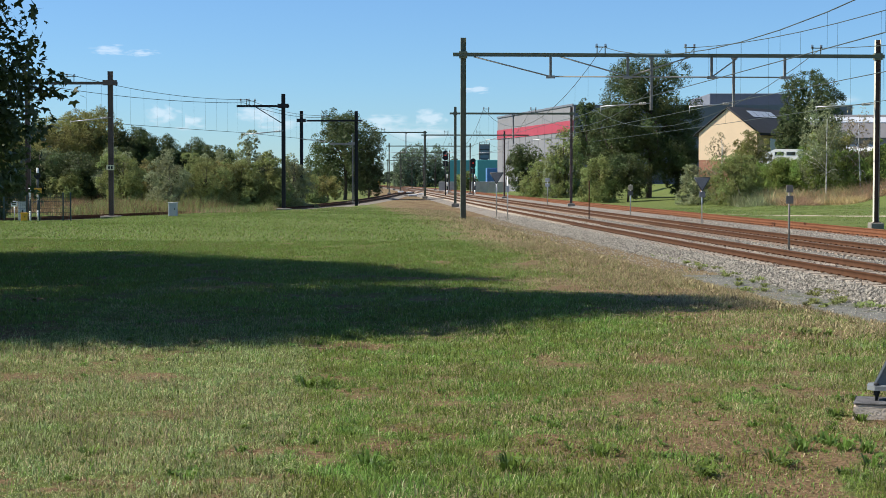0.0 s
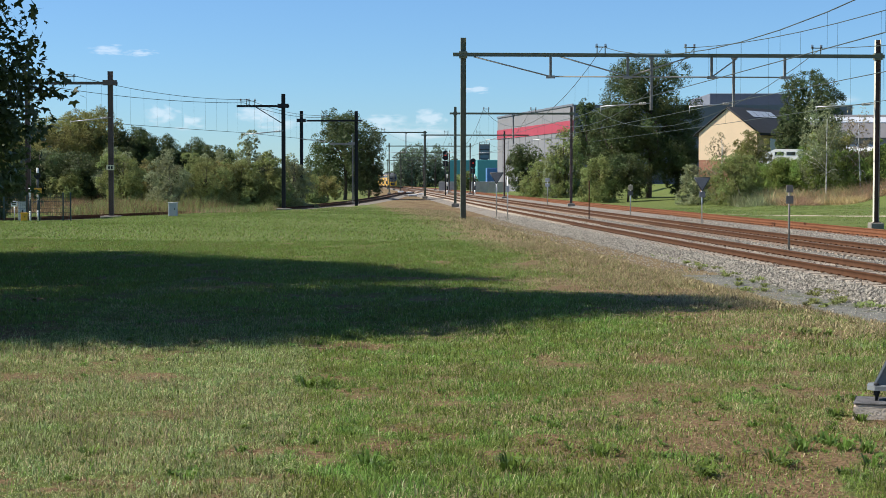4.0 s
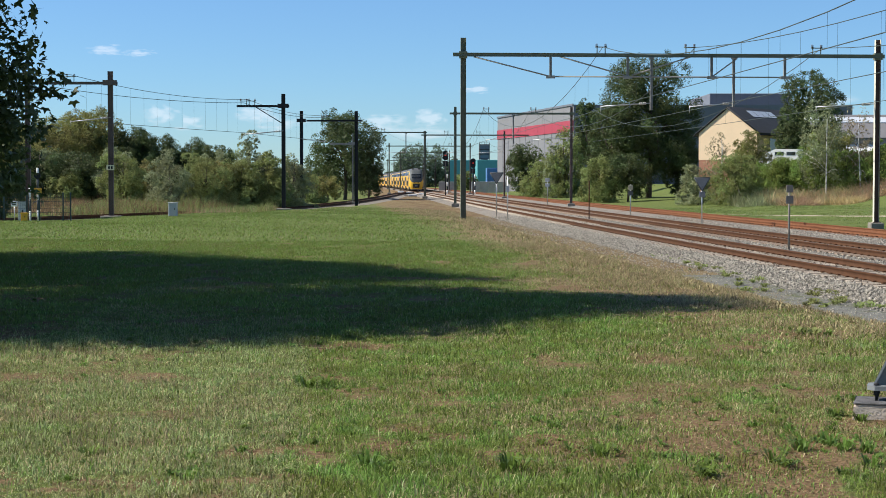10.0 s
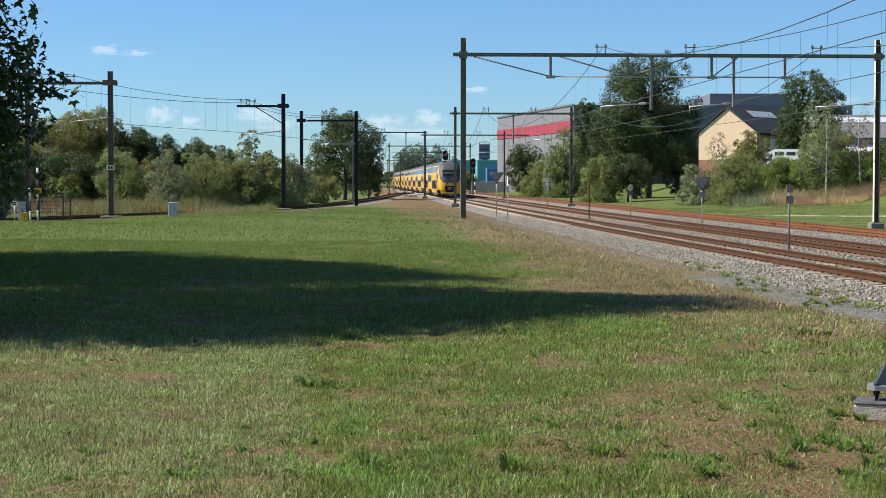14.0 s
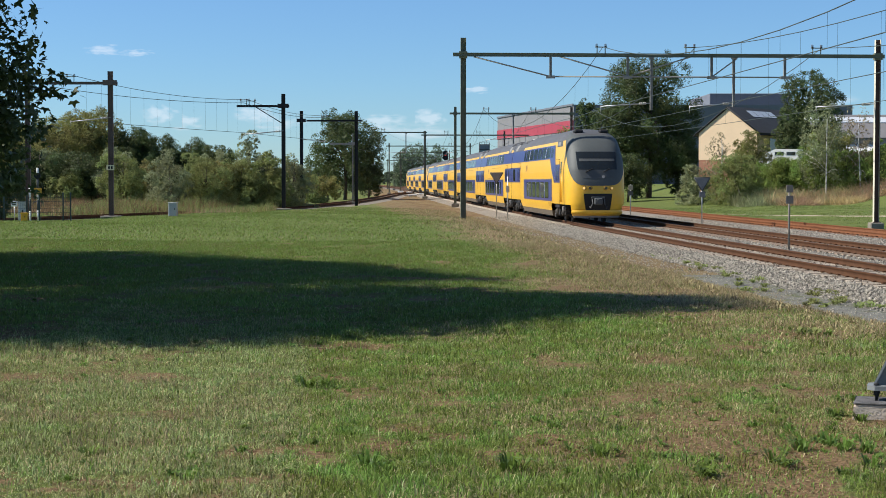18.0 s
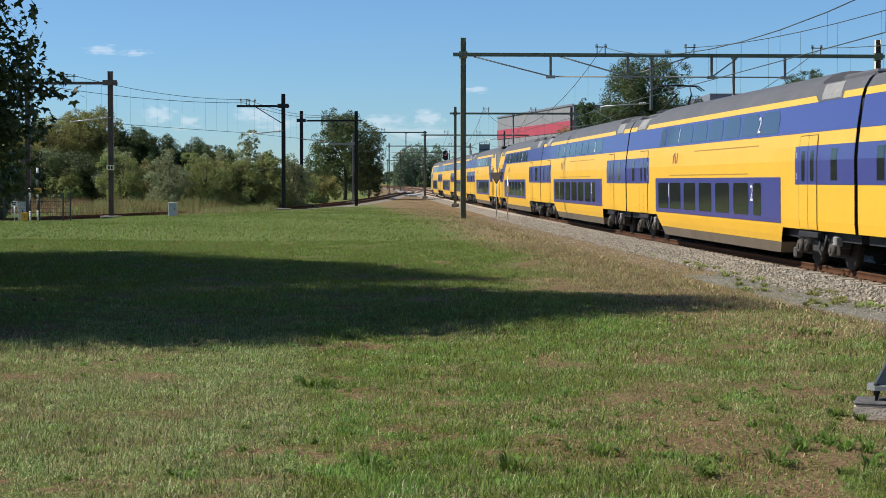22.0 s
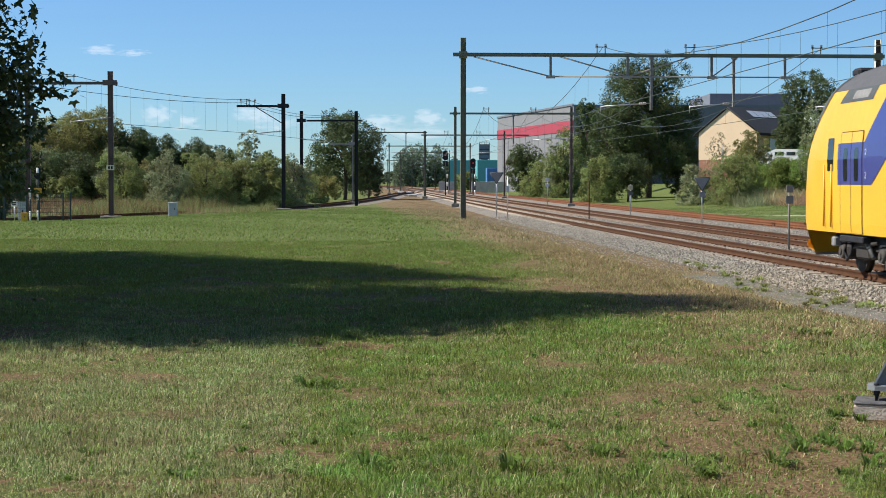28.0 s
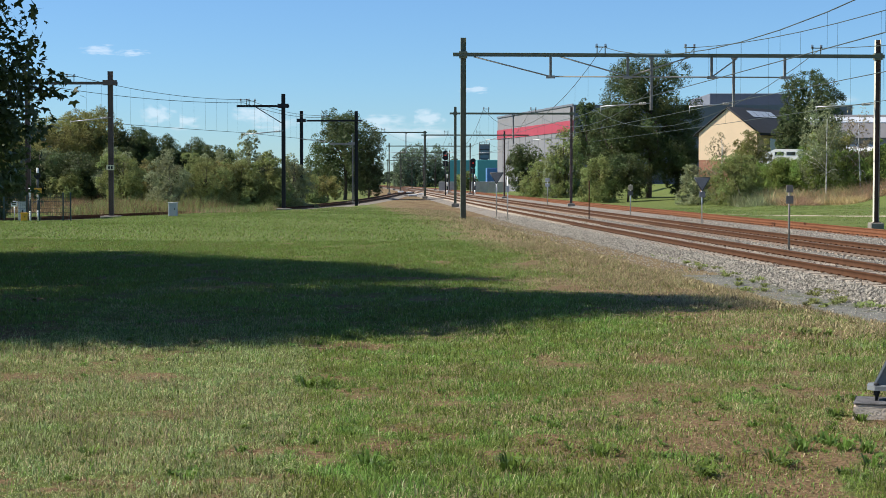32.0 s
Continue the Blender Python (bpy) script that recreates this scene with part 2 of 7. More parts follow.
M = {
    "turf": ground_mat(),
    "ballast": mat("ballast", (0.265, 0.235, 0.195), 0.9, grain=9.0, amount=0.55, bump=0.9, stain=0.8, stain_col=(0.20, 0.14, 0.10)),
    "stone": mat("ballast_stone", (0.33, 0.30, 0.25), 0.9, island=1.1, grain=3.0, amount=0.15),
    "gravel": mat("gravel_path", (0.17, 0.168, 0.145), 0.95, grain=6.0, amount=0.6, bump=0.8, stain=1.6, stain_col=(0.11, 0.12, 0.05)),
    "rust": mat("rusty_rail", (0.085, 0.040, 0.020), 0.85, grain=4.0, amount=0.35, bump=0.2, spec=0.15),
    "railtop": mat("rail_head_steel", (0.12, 0.07, 0.045), 0.55, 0.2, grain=3.0, amount=0.3, spec=0.15),
    "rusttop": mat("rusted_rail_head", (0.175, 0.072, 0.034), 0.85, grain=3.0, amount=0.3, spec=0.15),
    "concrete": mat("sleeper_concrete", (0.45, 0.385, 0.305), 0.9, grain=5.0, amount=0.25, bump=0.3, spread=0.25),
    "dirt": mat("pale_trodden_dirt", (0.42, 0.34, 0.24), 0.95, grain=0.8, amount=0.35, bump=0.3, stain=0.5, stain_col=(0.14, 0.16, 0.06)),
    "rustwood": mat("rust_stained_timber", (0.22, 0.105, 0.058), 0.9, grain=5.0, amount=0.4, bump=0.4, spread=0.3, spec=0.15),
    "cream": mat("cream_plate", (0.78, 0.72, 0.50), 0.5, grain=4.0, amount=0.1),
    "crib": mat("brown_crib_ballast", (0.10, 0.078, 0.058), 0.95, grain=9.0, amount=0.5, bump=0.8),
    "cribstone": mat("brown_dusted_stone", (0.17, 0.13, 0.10), 0.9, island=0.9, grain=3.0, amount=0.15),
    "hallgrey": mat("dark_grey_sheet", (0.21, 0.20, 0.20), 0.6, grain=0.4, amount=0.15),
    "dust": mat("dusty_axle_box", (0.075, 0.066, 0.058), 0.8, grain=6.0, amount=0.4),
    # one mast paint twice: shade and sun are put into these two colours
    "mastshaded": mat("shaded_mast_tone", (0.10, 0.06, 0.052), 0.6, grain=2.0, amount=0.3, spec=0.15),
    "mastsunlit": mat("sunlit_mast_tone", (0.70, 0.66, 0.52), 0.6, grain=2.0, amount=0.25),
    "bellows": mat("gangway_rubber", (0.035, 0.032, 0.040), 0.8, grain=5.0, amount=0.3),
    "trim": mat("brown_trim", (0.42, 0.22, 0.03), 0.5),
    "sandgrey": mat("grey_sand_box", (0.26, 0.255, 0.25), 0.7, grain=4.0, amount=0.3),
    "apron": mat("apron_grey", (0.08, 0.085, 0.086), 0.5, grain=1.5, amount=0.2),
    "sleeper2": mat("stained_sleeper_concrete", (0.34, 0.25, 0.18), 0.9, grain=5.0, amount=0.3, bump=0.3, spread=0.3),
    "greywood": mat("grey_weathered_timber", (0.13, 0.125, 0.125), 0.85, grain=9.0, amount=0.6, bump=0.6, stain=14.0, stain_col=(0.05, 0.047, 0.046)),
    "strutgrey": mat("grey_strut_paint", (0.22, 0.235, 0.24), 0.55, grain=6.0, amount=0.25, bump=0.1),
    "block": mat("pitted_block_concrete", (0.50, 0.42, 0.345), 0.92, grain=7.0, amount=0.35, bump=0.5, stain=5.0, stain_col=(0.2, 0.17, 0.13)),
    "oldwood": mat("weathered_timber", (0.12, 0.09, 0.07), 0.85, grain=5.0, amount=0.5, bump=0.5, spread=0.3),
    "plinth": mat("plinth_concrete", (0.25, 0.23, 0.195), 0.92, grain=3.0, amount=0.3, bump=0.4, spec=0.15),
    "mast": mat("olive_mast_paint", (0.19, 0.20, 0.145), 0.6, grain=2.0, amount=0.3, bump=0.1, spec=0.15),
    "mastgrey": mat("weathered_mast_steel", (0.33, 0.32, 0.29), 0.6, grain=2.0, amount=0.35, bump=0.1, spec=0.15),
    "mastrust": mat("brown_mast_steel", (0.16, 0.12, 0.105), 0.65, grain=2.0, amount=0.4, bump=0.1, spec=0.15),
    "galv": mat("galvanised_steel", (0.50, 0.51, 0.51), 0.45, 0.7, grain=5.0, amount=0.2),
    "wire": mat("contact_wire", (0.10, 0.12, 0.10), 0.5, 0.5),
    "porcelain": mat("insulator", (0.55, 0.52, 0.46), 0.3),
    "dark": mat("dark_steel", (0.035, 0.035, 0.038), 0.6, grain=3.0, amount=0.4, spec=0.15),
    "black": mat("black_rubber", (0.012, 0.012, 0.013), 0.7),
    "white": mat("white_paint", (0.78, 0.78, 0.76), 0.5, grain=3.0, amount=0.08),
    "red": mat("red_paint", (0.50, 0.03, 0.025), 0.5, grain=3.0, amount=0.1),
    "yellow": mat("train_yellow", (0.84, 0.475, 0.035), 0.4, grain=0.7, amount=0.10, coat=0.12),
    "blue": mat("train_blue", (0.052, 0.058, 0.245), 0.32, grain=0.7, amount=0.08, coat=0.3),
    "roofgrey": mat("train_roof_grey", (0.10, 0.10, 0.105), 0.6, grain=0.9, amount=0.3),
    "maskgrey": mat("cab_grey", (0.085, 0.095, 0.096), 0.62, grain=0.9, amount=0.12),
    "skirt": mat("dusty_skirt", (0.135, 0.105, 0.072), 0.8, grain=1.2, amount=0.4),
    "bogie": mat("dusty_bogie", (0.036, 0.031, 0.027), 0.8, grain=3.0, amount=0.5),
    "glass": mat("dark_train_glass", (0.018, 0.022, 0.024), 0.07, spec=0.8),
    # bluer than the lower panes: sky reflection is put into the base colour
    "upglass": mat("sky_toned_upper_glass", (0.035, 0.05, 0.09), 0.08, spec=0.9),
    "seam": mat("door_seam", (0.05, 0.035, 0.02), 0.7),
    "bark": mat("bark", (0.10, 0.08, 0.06), 0.95, grain=4.0, amount=0.5, bump=0.8),
    "birch": mat("birch_bark", (0.60, 0.58, 0.54), 0.8, grain=4.0, amount=0.35, stain=5.0, stain_col=(0.05, 0.045, 0.04)),
    "leaf_near": leaf_mat("maple_leaf", (0.10, 0.13, 0.042), trans=0.30, rough=0.42, spec=0.35),
    "leaf_oak": leaf_mat("oak_leaf", (0.100, 0.130, 0.048), trans=0.30, rough=0.5, spec=0.25),
    "leaf_bush": leaf_mat("shrub_leaf", (0.27, 0.31, 0.115), trans=0.35),
    "leaf_hedge": leaf_mat("hedge_leaf", (0.235, 0.315, 0.085), trans=0.35),
    "leaf_pale": leaf_mat("willow_leaf", (0.31, 0.34, 0.185), trans=0.35),
    "leaf_olive": leaf_mat("olive_leaf", (0.285, 0.275, 0.10), trans=0.35),
    "leaf_autumn": leaf_mat("autumn_leaf", (0.40, 0.33, 0.20), trans=0.3),
    # haze is put into the far foliage: paler, bluer leaves
    "leaf_far": leaf_mat("hazed_far_leaf", (0.175, 0.225, 0.135), trans=0.3),
    "reed": leaf_mat("dry_reed", (0.50, 0.365, 0.215), trans=0.2, scale=0.25),
    "grass": leaf_mat("grass_blade", (0.182, 0.255, 0.056), spread=1.15, trans=0.30, hue=0.035, scale=2.5, patch_lo=0.75, patch_hi=1.25, rough=0.55, spec=0.10),
    "straw": leaf_mat("straw_blade", (0.40, 0.325, 0.185), spread=1.0, trans=0.22, hue=0.02, scale=2.5, patch_lo=0.7, patch_hi=1.25, rough=0.55, spec=0.10),
    "litter": leaf_mat("brown_litter", (0.25, 0.165, 0.085), spread=0.9, trans=0.15, hue=0.02, scale=3.0),
    "palegrass": leaf_mat("dusty_grass_blade", (0.315, 0.355, 0.155), spread=1.15, trans=0.28, hue=0.03, scale=2.5, patch_lo=0.75, patch_hi=1.25, rough=0.5, spec=0.16),
    "rusty_weed": leaf_mat("rust_brown_weed", (0.27, 0.175, 0.10), spread=0.7, trans=0.2, hue=0.02, scale=0.2),
    "weed": leaf_mat("weed_leaf", (0.15, 0.24, 0.05), spread=0.7, trans=0.38, rough=0.45, spec=0.2),
    "cladgrey": mat("grey_cladding", (0.22, 0.215, 0.22), 0.6, grain=0.2, amount=0.1),
    "cladred": mat("red_cladding", (0.38, 0.045, 0.07), 0.6, grain=0.2, amount=0.1),
    "cladblue": mat("slate_and_shade_cladding", (0.16, 0.17, 0.20), 0.6, grain=0.2, amount=0.12),
    "teal": mat("teal_cladding", (0.10, 0.36, 0.38), 0.6, grain=0.2, amount=0.1),
    "bluepanel": mat("blue_panel", (0.08, 0.20, 0.45), 0.6, grain=0.3, amount=0.1),
    "render": mat("beige_render", (0.80, 0.60, 0.40), 0.9, grain=0.8, amount=0.08, bump=0.1),
    "brick": mat("red_brick", (0.36, 0.17, 0.11), 0.9, spread=0.35, grain=4.0, amount=0.2),
    "rooftile": mat("dark_roof", (0.055, 0.055, 0.06), 0.75, grain=1.5, amount=0.3, bump=0.3),
    "solar": mat("skylight_panel", (0.72, 0.75, 0.78), 0.3, spec=0.8),
    "mark": mat("dark_mark", (0.20, 0.04, 0.08), 0.5),
    "wall": mat("concrete_wall", (0.42, 0.41, 0.39), 0.9, grain=1.2, amount=0.3),
    "fence": mat("green_fence", (0.03, 0.055, 0.05), 0.5),
    "orange": mat("orange_box", (0.75, 0.40, 0.03), 0.5, grain=3.0, amount=0.1),
    "cabinet": mat("grey_cabinet", (0.50, 0.51, 0.52), 0.55, grain=2.0, amount=0.12),
    "tan": mat("weathered_sign", (0.42, 0.38, 0.25), 0.6, grain=5.0, amount=0.2),
    "signback": mat("grey_sign_back", (0.11, 0.115, 0.115), 0.6, grain=5.0, amount=0.2, spec=0.15),
}


def glow(name, col, strength):
    m = bpy.data.materials.new(name)
    m.use_nodes = True
    b = m.node_tree.nodes["Principled BSDF"]
    b.inputs["Base Color"].default_value = (*col, 1)
    b.inputs["Emission Color"].default_value = (*col, 1)
    b.inputs["Emission Strength"].default_value = strength
    return m


M["redlamp"] = glow("red_signal_lamp", (1.0, 0.05, 0.03), 0.16)
M["headlamp"] = glow("headlamp", (1.0, 0.66, 0.20), 0.28)


# ---- mesh helpers ----
def part(name, bm, material, parent=None, label=""):
    me = bpy.data.meshes.new(name)
    bm.normal_update()
    bm.to_mesh(me)
    bm.free()
    for one in (material if isinstance(material, (list, tuple)) else (material,)):
        me.materials.append(M[one])
    ob = new(name, me)
    if parent is not None:
        ob.parent = parent
    if label:
        ob["label"] = label
    return ob


def cloud_mesh(name, verts, faces, material, parent=None, smooth=False):
    """A big mesh from numpy arrays; faces all have the same number of corners."""
    me = bpy.data.meshes.new(name)
    k = faces.shape[1]
    me.vertices.add(len(verts))
    me.vertices.foreach_set("co", np.asarray(verts, dtype=np.float32).ravel())
    me.loops.add(faces.size)
    me.loops.foreach_set("vertex_index", faces.astype(np.int32).ravel())
    me.polygons.add(len(faces))
    me.polygons.foreach_set("loop_start", (np.arange(len(faces)) * k).astype(np.int32))
    me.polygons.foreach_set("loop_total", np.full(len(faces), k, dtype=np.int32))
    me.update(calc_edges=True)
    me.materials.append(M[material])
    if smooth:
        me.polygons.foreach_set("use_smooth", np.ones(len(faces), dtype=bool))
    ob = new(name, me)
    if parent is not None:
        ob.parent = parent
    return ob


def box(bm, x0, x1, y0, y1, z0, z1, bevel=0.0, m=None, slot=0):
    vs = [bm.verts.new(Vector(c) if m is None else m @ Vector(c)) for c in
          ((x0, y0, z0), (x1, y0, z0), (x1, y1, z0), (x0, y1, z0), (x0, y0, z1), (x1, y0, z1), (x1, y1, z1), (x0, y1, z1))]
    fs = [bm.faces.new([vs[i] for i in q]) for q in
          ((3, 2, 1, 0), (4, 5, 6, 7), (0, 1, 5, 4), (1, 2, 6, 5), (2, 3, 7, 6), (3, 0, 4, 7))]
    for f in fs:
        f.material_index = slot
    if bevel:
        es = list({e for f in fs for e in f.edges})
        bmesh.ops.bevel(bm, geom=es, offset=bevel, segments=1, affect="EDGES")
    return bm


def rod(bm, a, b, r, r2=None, n=6, caps=True, slot=0):
    a, b = Vector(a), Vector(b)
    r2 = r if r2 is None else r2
    z = (b - a).normalized()
    x = z.orthogonal().normalized()
    y = z.cross(x)
    rings = []
    for p, q in ((a, r), (b, r2)):
        rings.append([bm.verts.new(p + q * (math.cos(2 * math.pi * i / n) * x + math.sin(2 * math.pi * i / n) * y)) for i in range(n)])
    for i in range(n):
        f = bm.faces.new((rings[0][i], rings[0][(i + 1) % n], rings[1][(i + 1) % n], rings[1][i]))
        f.smooth, f.material_index = n > 5, slot
    if caps:
        bm.faces.new(rings[0][::-1]).material_index = slot
        bm.faces.new(rings[1]).material_index = slot
    return bm


def tube(bm, pts, r, n=5, r_end=None):
    """A bent pipe through pts, tapering to r_end."""
    pts = [Vector(p) for p in pts]
    rings = []
    for k, p in enumerate(pts):
        d = (pts[min(k + 1, len(pts) - 1)] - pts[max(k - 1, 0)]).normalized()
        x = d.orthogonal().normalized() if abs(d.z) > 0.95 else d.cross(Vector((0, 0, 1))).normalized()
        y = d.cross(x)
        q = r if r_end is None else r + (r_end - r) * k / (len(pts) - 1)
        rings.append([bm.verts.new(p + q * (math.cos(2 * math.pi * i / n) * x + math.sin(2 * math.pi * i / n) * y)) for i in range(n)])
    for a, b in zip(rings, rings[1:]):
        for i in range(n):
            bm.faces.new((a[i], a[(i + 1) % n], b[(i + 1) % n], b[i])).smooth = True
    bm.faces.new(rings[0][::-1])
    bm.faces.new(rings[-1])
    return bm


def hbeam(bm, a, b, w, d, t=0.02, side=(1, 0, 0)):
    """An H-profile from a to b: two flanges d apart (along side) and w wide, with a web."""
    a, b = Vector(a), Vector(b)
    z = (b - a).normalized()
    x = (Vector(side) - z * Vector(side).dot(z)).normalized()
    y = z.cross(x)
    m = Matrix((x, y, z)).transposed().to_4x4()
    m.translation = a
    n = (b - a).length
    D, W, T = d / 2, w / 2, t / 2
    prof = [(-D, -W), (-D + t, -W), (-D + t, -T), (D - t, -T), (D - t, -W), (D, -W), (D, W), (D - t, W), (D - t, T), (-D + t, T), (-D + t, W), (-D, W)]
    lo = [bm.verts.new(m @ Vector((q, r, 0))) for q, r in prof]
    hi = [bm.verts.new(m @ Vector((q, r, n))) for q, r in prof]
    for i in range(12):
        bm.faces.new((lo[i], lo[(i + 1) % 12], hi[(i + 1) % 12], hi[i]))
    for ring in (lo[::-1], hi):
        bm.faces.new(ring)
    return bm


def empty(name, m=None):
    ob = new(name)
    if m is not None:
        ob.matrix_world = m
    return ob


# ---- the line of the track: s runs away from the camera, off to the right of track 1, z from its rail head ----
_S = np.arange(-760.0, 1300.0, 1.0)
_B = np.clip(_S, -45, 84)
_A = -0.0654 + 3.44e-4 * _B - 2.04e-6 * _B ** 2
_A = _A - 1.75e-4 * np.clip(_S - 335.0, 0, 700)
_X = np.cumsum(np.sin(_A))
_Y = np.cumsum(np.cos(_A))
_X += 8.458 - np.interp(0.0, _S, _X)
_Y += 60.0 - np.interp(0.0, _S, _Y)


def track(s, off=0.0, z=0.0):
    a = np.interp(s, _S, _A)
    return Vector((np.interp(s, _S, _X) + off * math.cos(a), np.interp(s, _S, _Y) - off * math.sin(a), z))


def track_x(y):
    return np.interp(y, _Y, _X)


T2, T3 = 4.0, 9.6


def spline(points, step=2.0):
    """A smooth line through a few points of the plan."""
    p = [np.array(q, float) for q in points]
    p = [2 * p[0] - p[1]] + p + [2 * p[-1] - p[-2]]
    out = []
    for i in range(1, len(p) - 2):
        n = max(2, int(np.linalg.norm(p[i + 1] - p[i]) / step))
        for k in range(n):
            t = k / n
            out.append(0.5 * (2 * p[i] + (p[i + 1] - p[i - 1]) * t + (2 * p[i - 1] - 5 * p[i] + 4 * p[i + 1] - p[i + 2]) * t * t
                              + (3 * p[i] - p[i - 1] - 3 * p[i + 1] + p[i + 2]) * t ** 3))
    out.append(p[-2])
    return np.array(out)


BRANCH = spline([tuple(track(352)[:2]), tuple(track(335, -0.1)[:2]), (-6.3, 300), (-7.4, 263), (-8.0, 215), (-8.6, 180), (-10.2, 146),
                 (-14.3, 118), (-21.5, 93), (-31, 74), (-45, 56), (-66, 38)])


def line_track(off, s0=-110.0, s1=760.0, step=3.0):
    return np.array([tuple(track(s, off)[:2]) for s in np.arange(s0, s1, step)])


def sides(line):
    d = np.gradient(line, axis=0)
    d /= np.linalg.norm(d, axis=1)[:, None]
    return np.stack([d[:, 1], -d[:, 0]], 1)


def smooth01(v, a, b):
    t = np.clip((v - a) / (b - a), 0, 1)
    return t * t * (3 - 2 * t)


def ground_z(x, y):
    """Height of the ground: the mown bank by the camera, lower along the tracks."""
    x, y = np.asarray(x, float), np.asarray(y, float)
    base = np.interp(y, [-50, 0, 30, 62, 82, 98, 130, 200], [0.45, 0.45, 0.45, 0.40, 0.28, 0.06, -0.10, -0.28])
    base = base - 0.24 * smooth01(-x, 8, 17) * smooth01(y, 48, 76) * (1 - smooth01(y, 84, 98))
    base = base + 0.05 * np.sin(x * 0.21 + 0.4) * np.sin(y * 0.13) + 0.03 * np.sin(x * 0.6 + y * 0.35)
    off = x - track_x(y)
    z = base + (-0.30 - base) * smooth01(off, -7.5, -4.0)
    right = -0.36 + 0.35 * smooth01(off, 16, 26) + 1.5 * smooth01(off, 28, 37)
    z = np.where(off > 10, right, z)
    bx = np.interp(y, BRANCH[::-1, 1], BRANCH[::-1, 0])
    near = np.abs(x - bx) * np.interp(y, [40, 90, 140, 170], [0.6, 0.7, 0.9, 1.0])
    return z + (np.minimum(z, -0.30) - z) * (1 - smooth01(near, 1.6, 3.6)) * (y > 30) * (y < 352)


def value_noise(x, y, scale, seed):
    g = np.random.default_rng(seed).random((256, 256))
    u, v = x * scale + 500, y * scale + 500
    i, j = np.floor(u).astype(int), np.floor(v).astype(int)
    fu, fv = u - i, v - j
    fu, fv = fu * fu * (3 - 2 * fu), fv * fv * (3 - 2 * fv)
    q = lambda a, b: g[a % 256, b % 256]
    return (q(i, j) * (1 - fu) + q(i + 1, j) * fu) * (1 - fv) + (q(i, j + 1) * (1 - fu) + q(i + 1, j + 1) * fu) * fv


def bareness(x, y):
    v = 0.5 * value_noise(x, y, 1.1, 3) + 0.3 * value_noise(x, y, 3.3, 4) + 0.2 * value_noise(x, y, 9.0, 5) + 0.15 * (1 - smooth01(y, 8, 12.5)) * smooth01(x, -1, 2)
    for cx, cy, sx, sy, k in ((-2.0, 15.7, 1.0, 0.8, 0.20), (1.85, 9.2, 0.45, 0.45, 0.20), (-0.3, 11.2, 0.4, 0.4, 0.12), (0.6, 9.8, 0.5, 0.3, 0.12)):
        v = v + k * np.exp(-((x - cx) / sx) ** 2 - ((y - cy) / sy) ** 2)
    return v - 0.16 * smooth01(y, 34, 44) * (x < track_x(y) - 8) - 0.02 * (1 - smooth01(x, -1.5, 1.0)) * (y < 30)


def make_ground():
    def axis(lo, hi, knots):
        v, q = [lo], lo
        while q < hi:
            q += np.interp(q, *knots)
            v.append(q)
        return np.array(v)
    xs = axis(-600, 600, ([-600, -60, -25, -6, -4, 6, 9, 25, 60, 600], [60, 2.5, 0.8, 0.4, 0.13, 0.13, 0.4, 0.6, 2.5, 60]))
    ys = axis(-120, 2500, ([-120, 0, 7, 8, 22, 30, 100, 200, 2500], [20, 1.0, 0.4, 0.13, 0.15, 0.4, 1.2, 4, 180]))
    gx, gy = np.meshgrid(xs, ys)
    gz = ground_z(gx, gy)
    gz += np.where((gy < 60) & (gy > 2), 0.012 * np.sin(gx * 5.1 + gy * 2.0) * np.sin(gy * 4.3 - gx), 0)
    n, m = gx.shape
    idx = np.arange(n * m).reshape(n, m)
    faces = np.stack([idx[:-1, :-1], idx[:-1, 1:], idx[1:, 1:], idx[1:, :-1]], -1).reshape(-1, 4)
    ob = cloud_mesh("ground", np.stack([gx, gy, gz], -1).reshape(-1, 3), faces, "turf", smooth=True)
    me = ob.data
    a = me.attributes.new("dry", "FLOAT", "POINT")
    a.data.foreach_set("value", dryness(gx, gy).ravel().astype(np.float32))
    a = me.attributes.new("bare", "FLOAT", "POINT")
    a.data.foreach_set("value", (bareness(gx, gy) + 0.1 * (gy > 90) * (gx > -16) * (gx < track_x(gy) + 2) - 0.25 * (gx > track_x(gy) + 12.3)).ravel().astype(np.float32))
    return tagged(ob, "mown grass bank with dry straw-coloured and bare patches", "ground", kind="structure")


def dryness(x, y):
    """How dry the turf is: green lawn far off on the bank, straw along the ballast and round the junction."""
    off = x - track_x(y)
    d = 0.95 * smooth01(off, -10.4 + 0.5 * np.sin(y * 0.4), -8.3 + 0.5 * np.sin(y * 0.9 + 1)) * smooth01(y, 8, 24) * (off < 6)
    d = d + (0.10 + 0.24 * smooth01(x, -1.0, 1.5)) * (1 - smooth01(y, 10, 19))
    d = d - 0.42 * smooth01(y, 22, 32) * (off < -8) + 0.45 * smooth01(y, 88, 110) * (off < 2) * (off > -16)
    d = d + 0.02 * smooth01(off, 12.0, 13.5)
    return d


make_ground()


def ribbon(name, line, prof, material, thick=None):
    """A strip along a line of the plan; prof: (offset, height) from one side to the other."""
    sd = sides(line)
    v = np.concatenate([np.concatenate([line + sd * o, np.full((len(line), 1), z)], 1) for o, z in prof])
    n = len(line)
    f = []
    for k in range(len(prof) - 1):
        i = np.arange(n - 1)
        f.append(np.stack([k * n + i, (k + 1) * n + i, (k + 1) * n + i + 1, k * n + i + 1], 1))
    return cloud_mesh(name, v, np.concatenate(f), material)


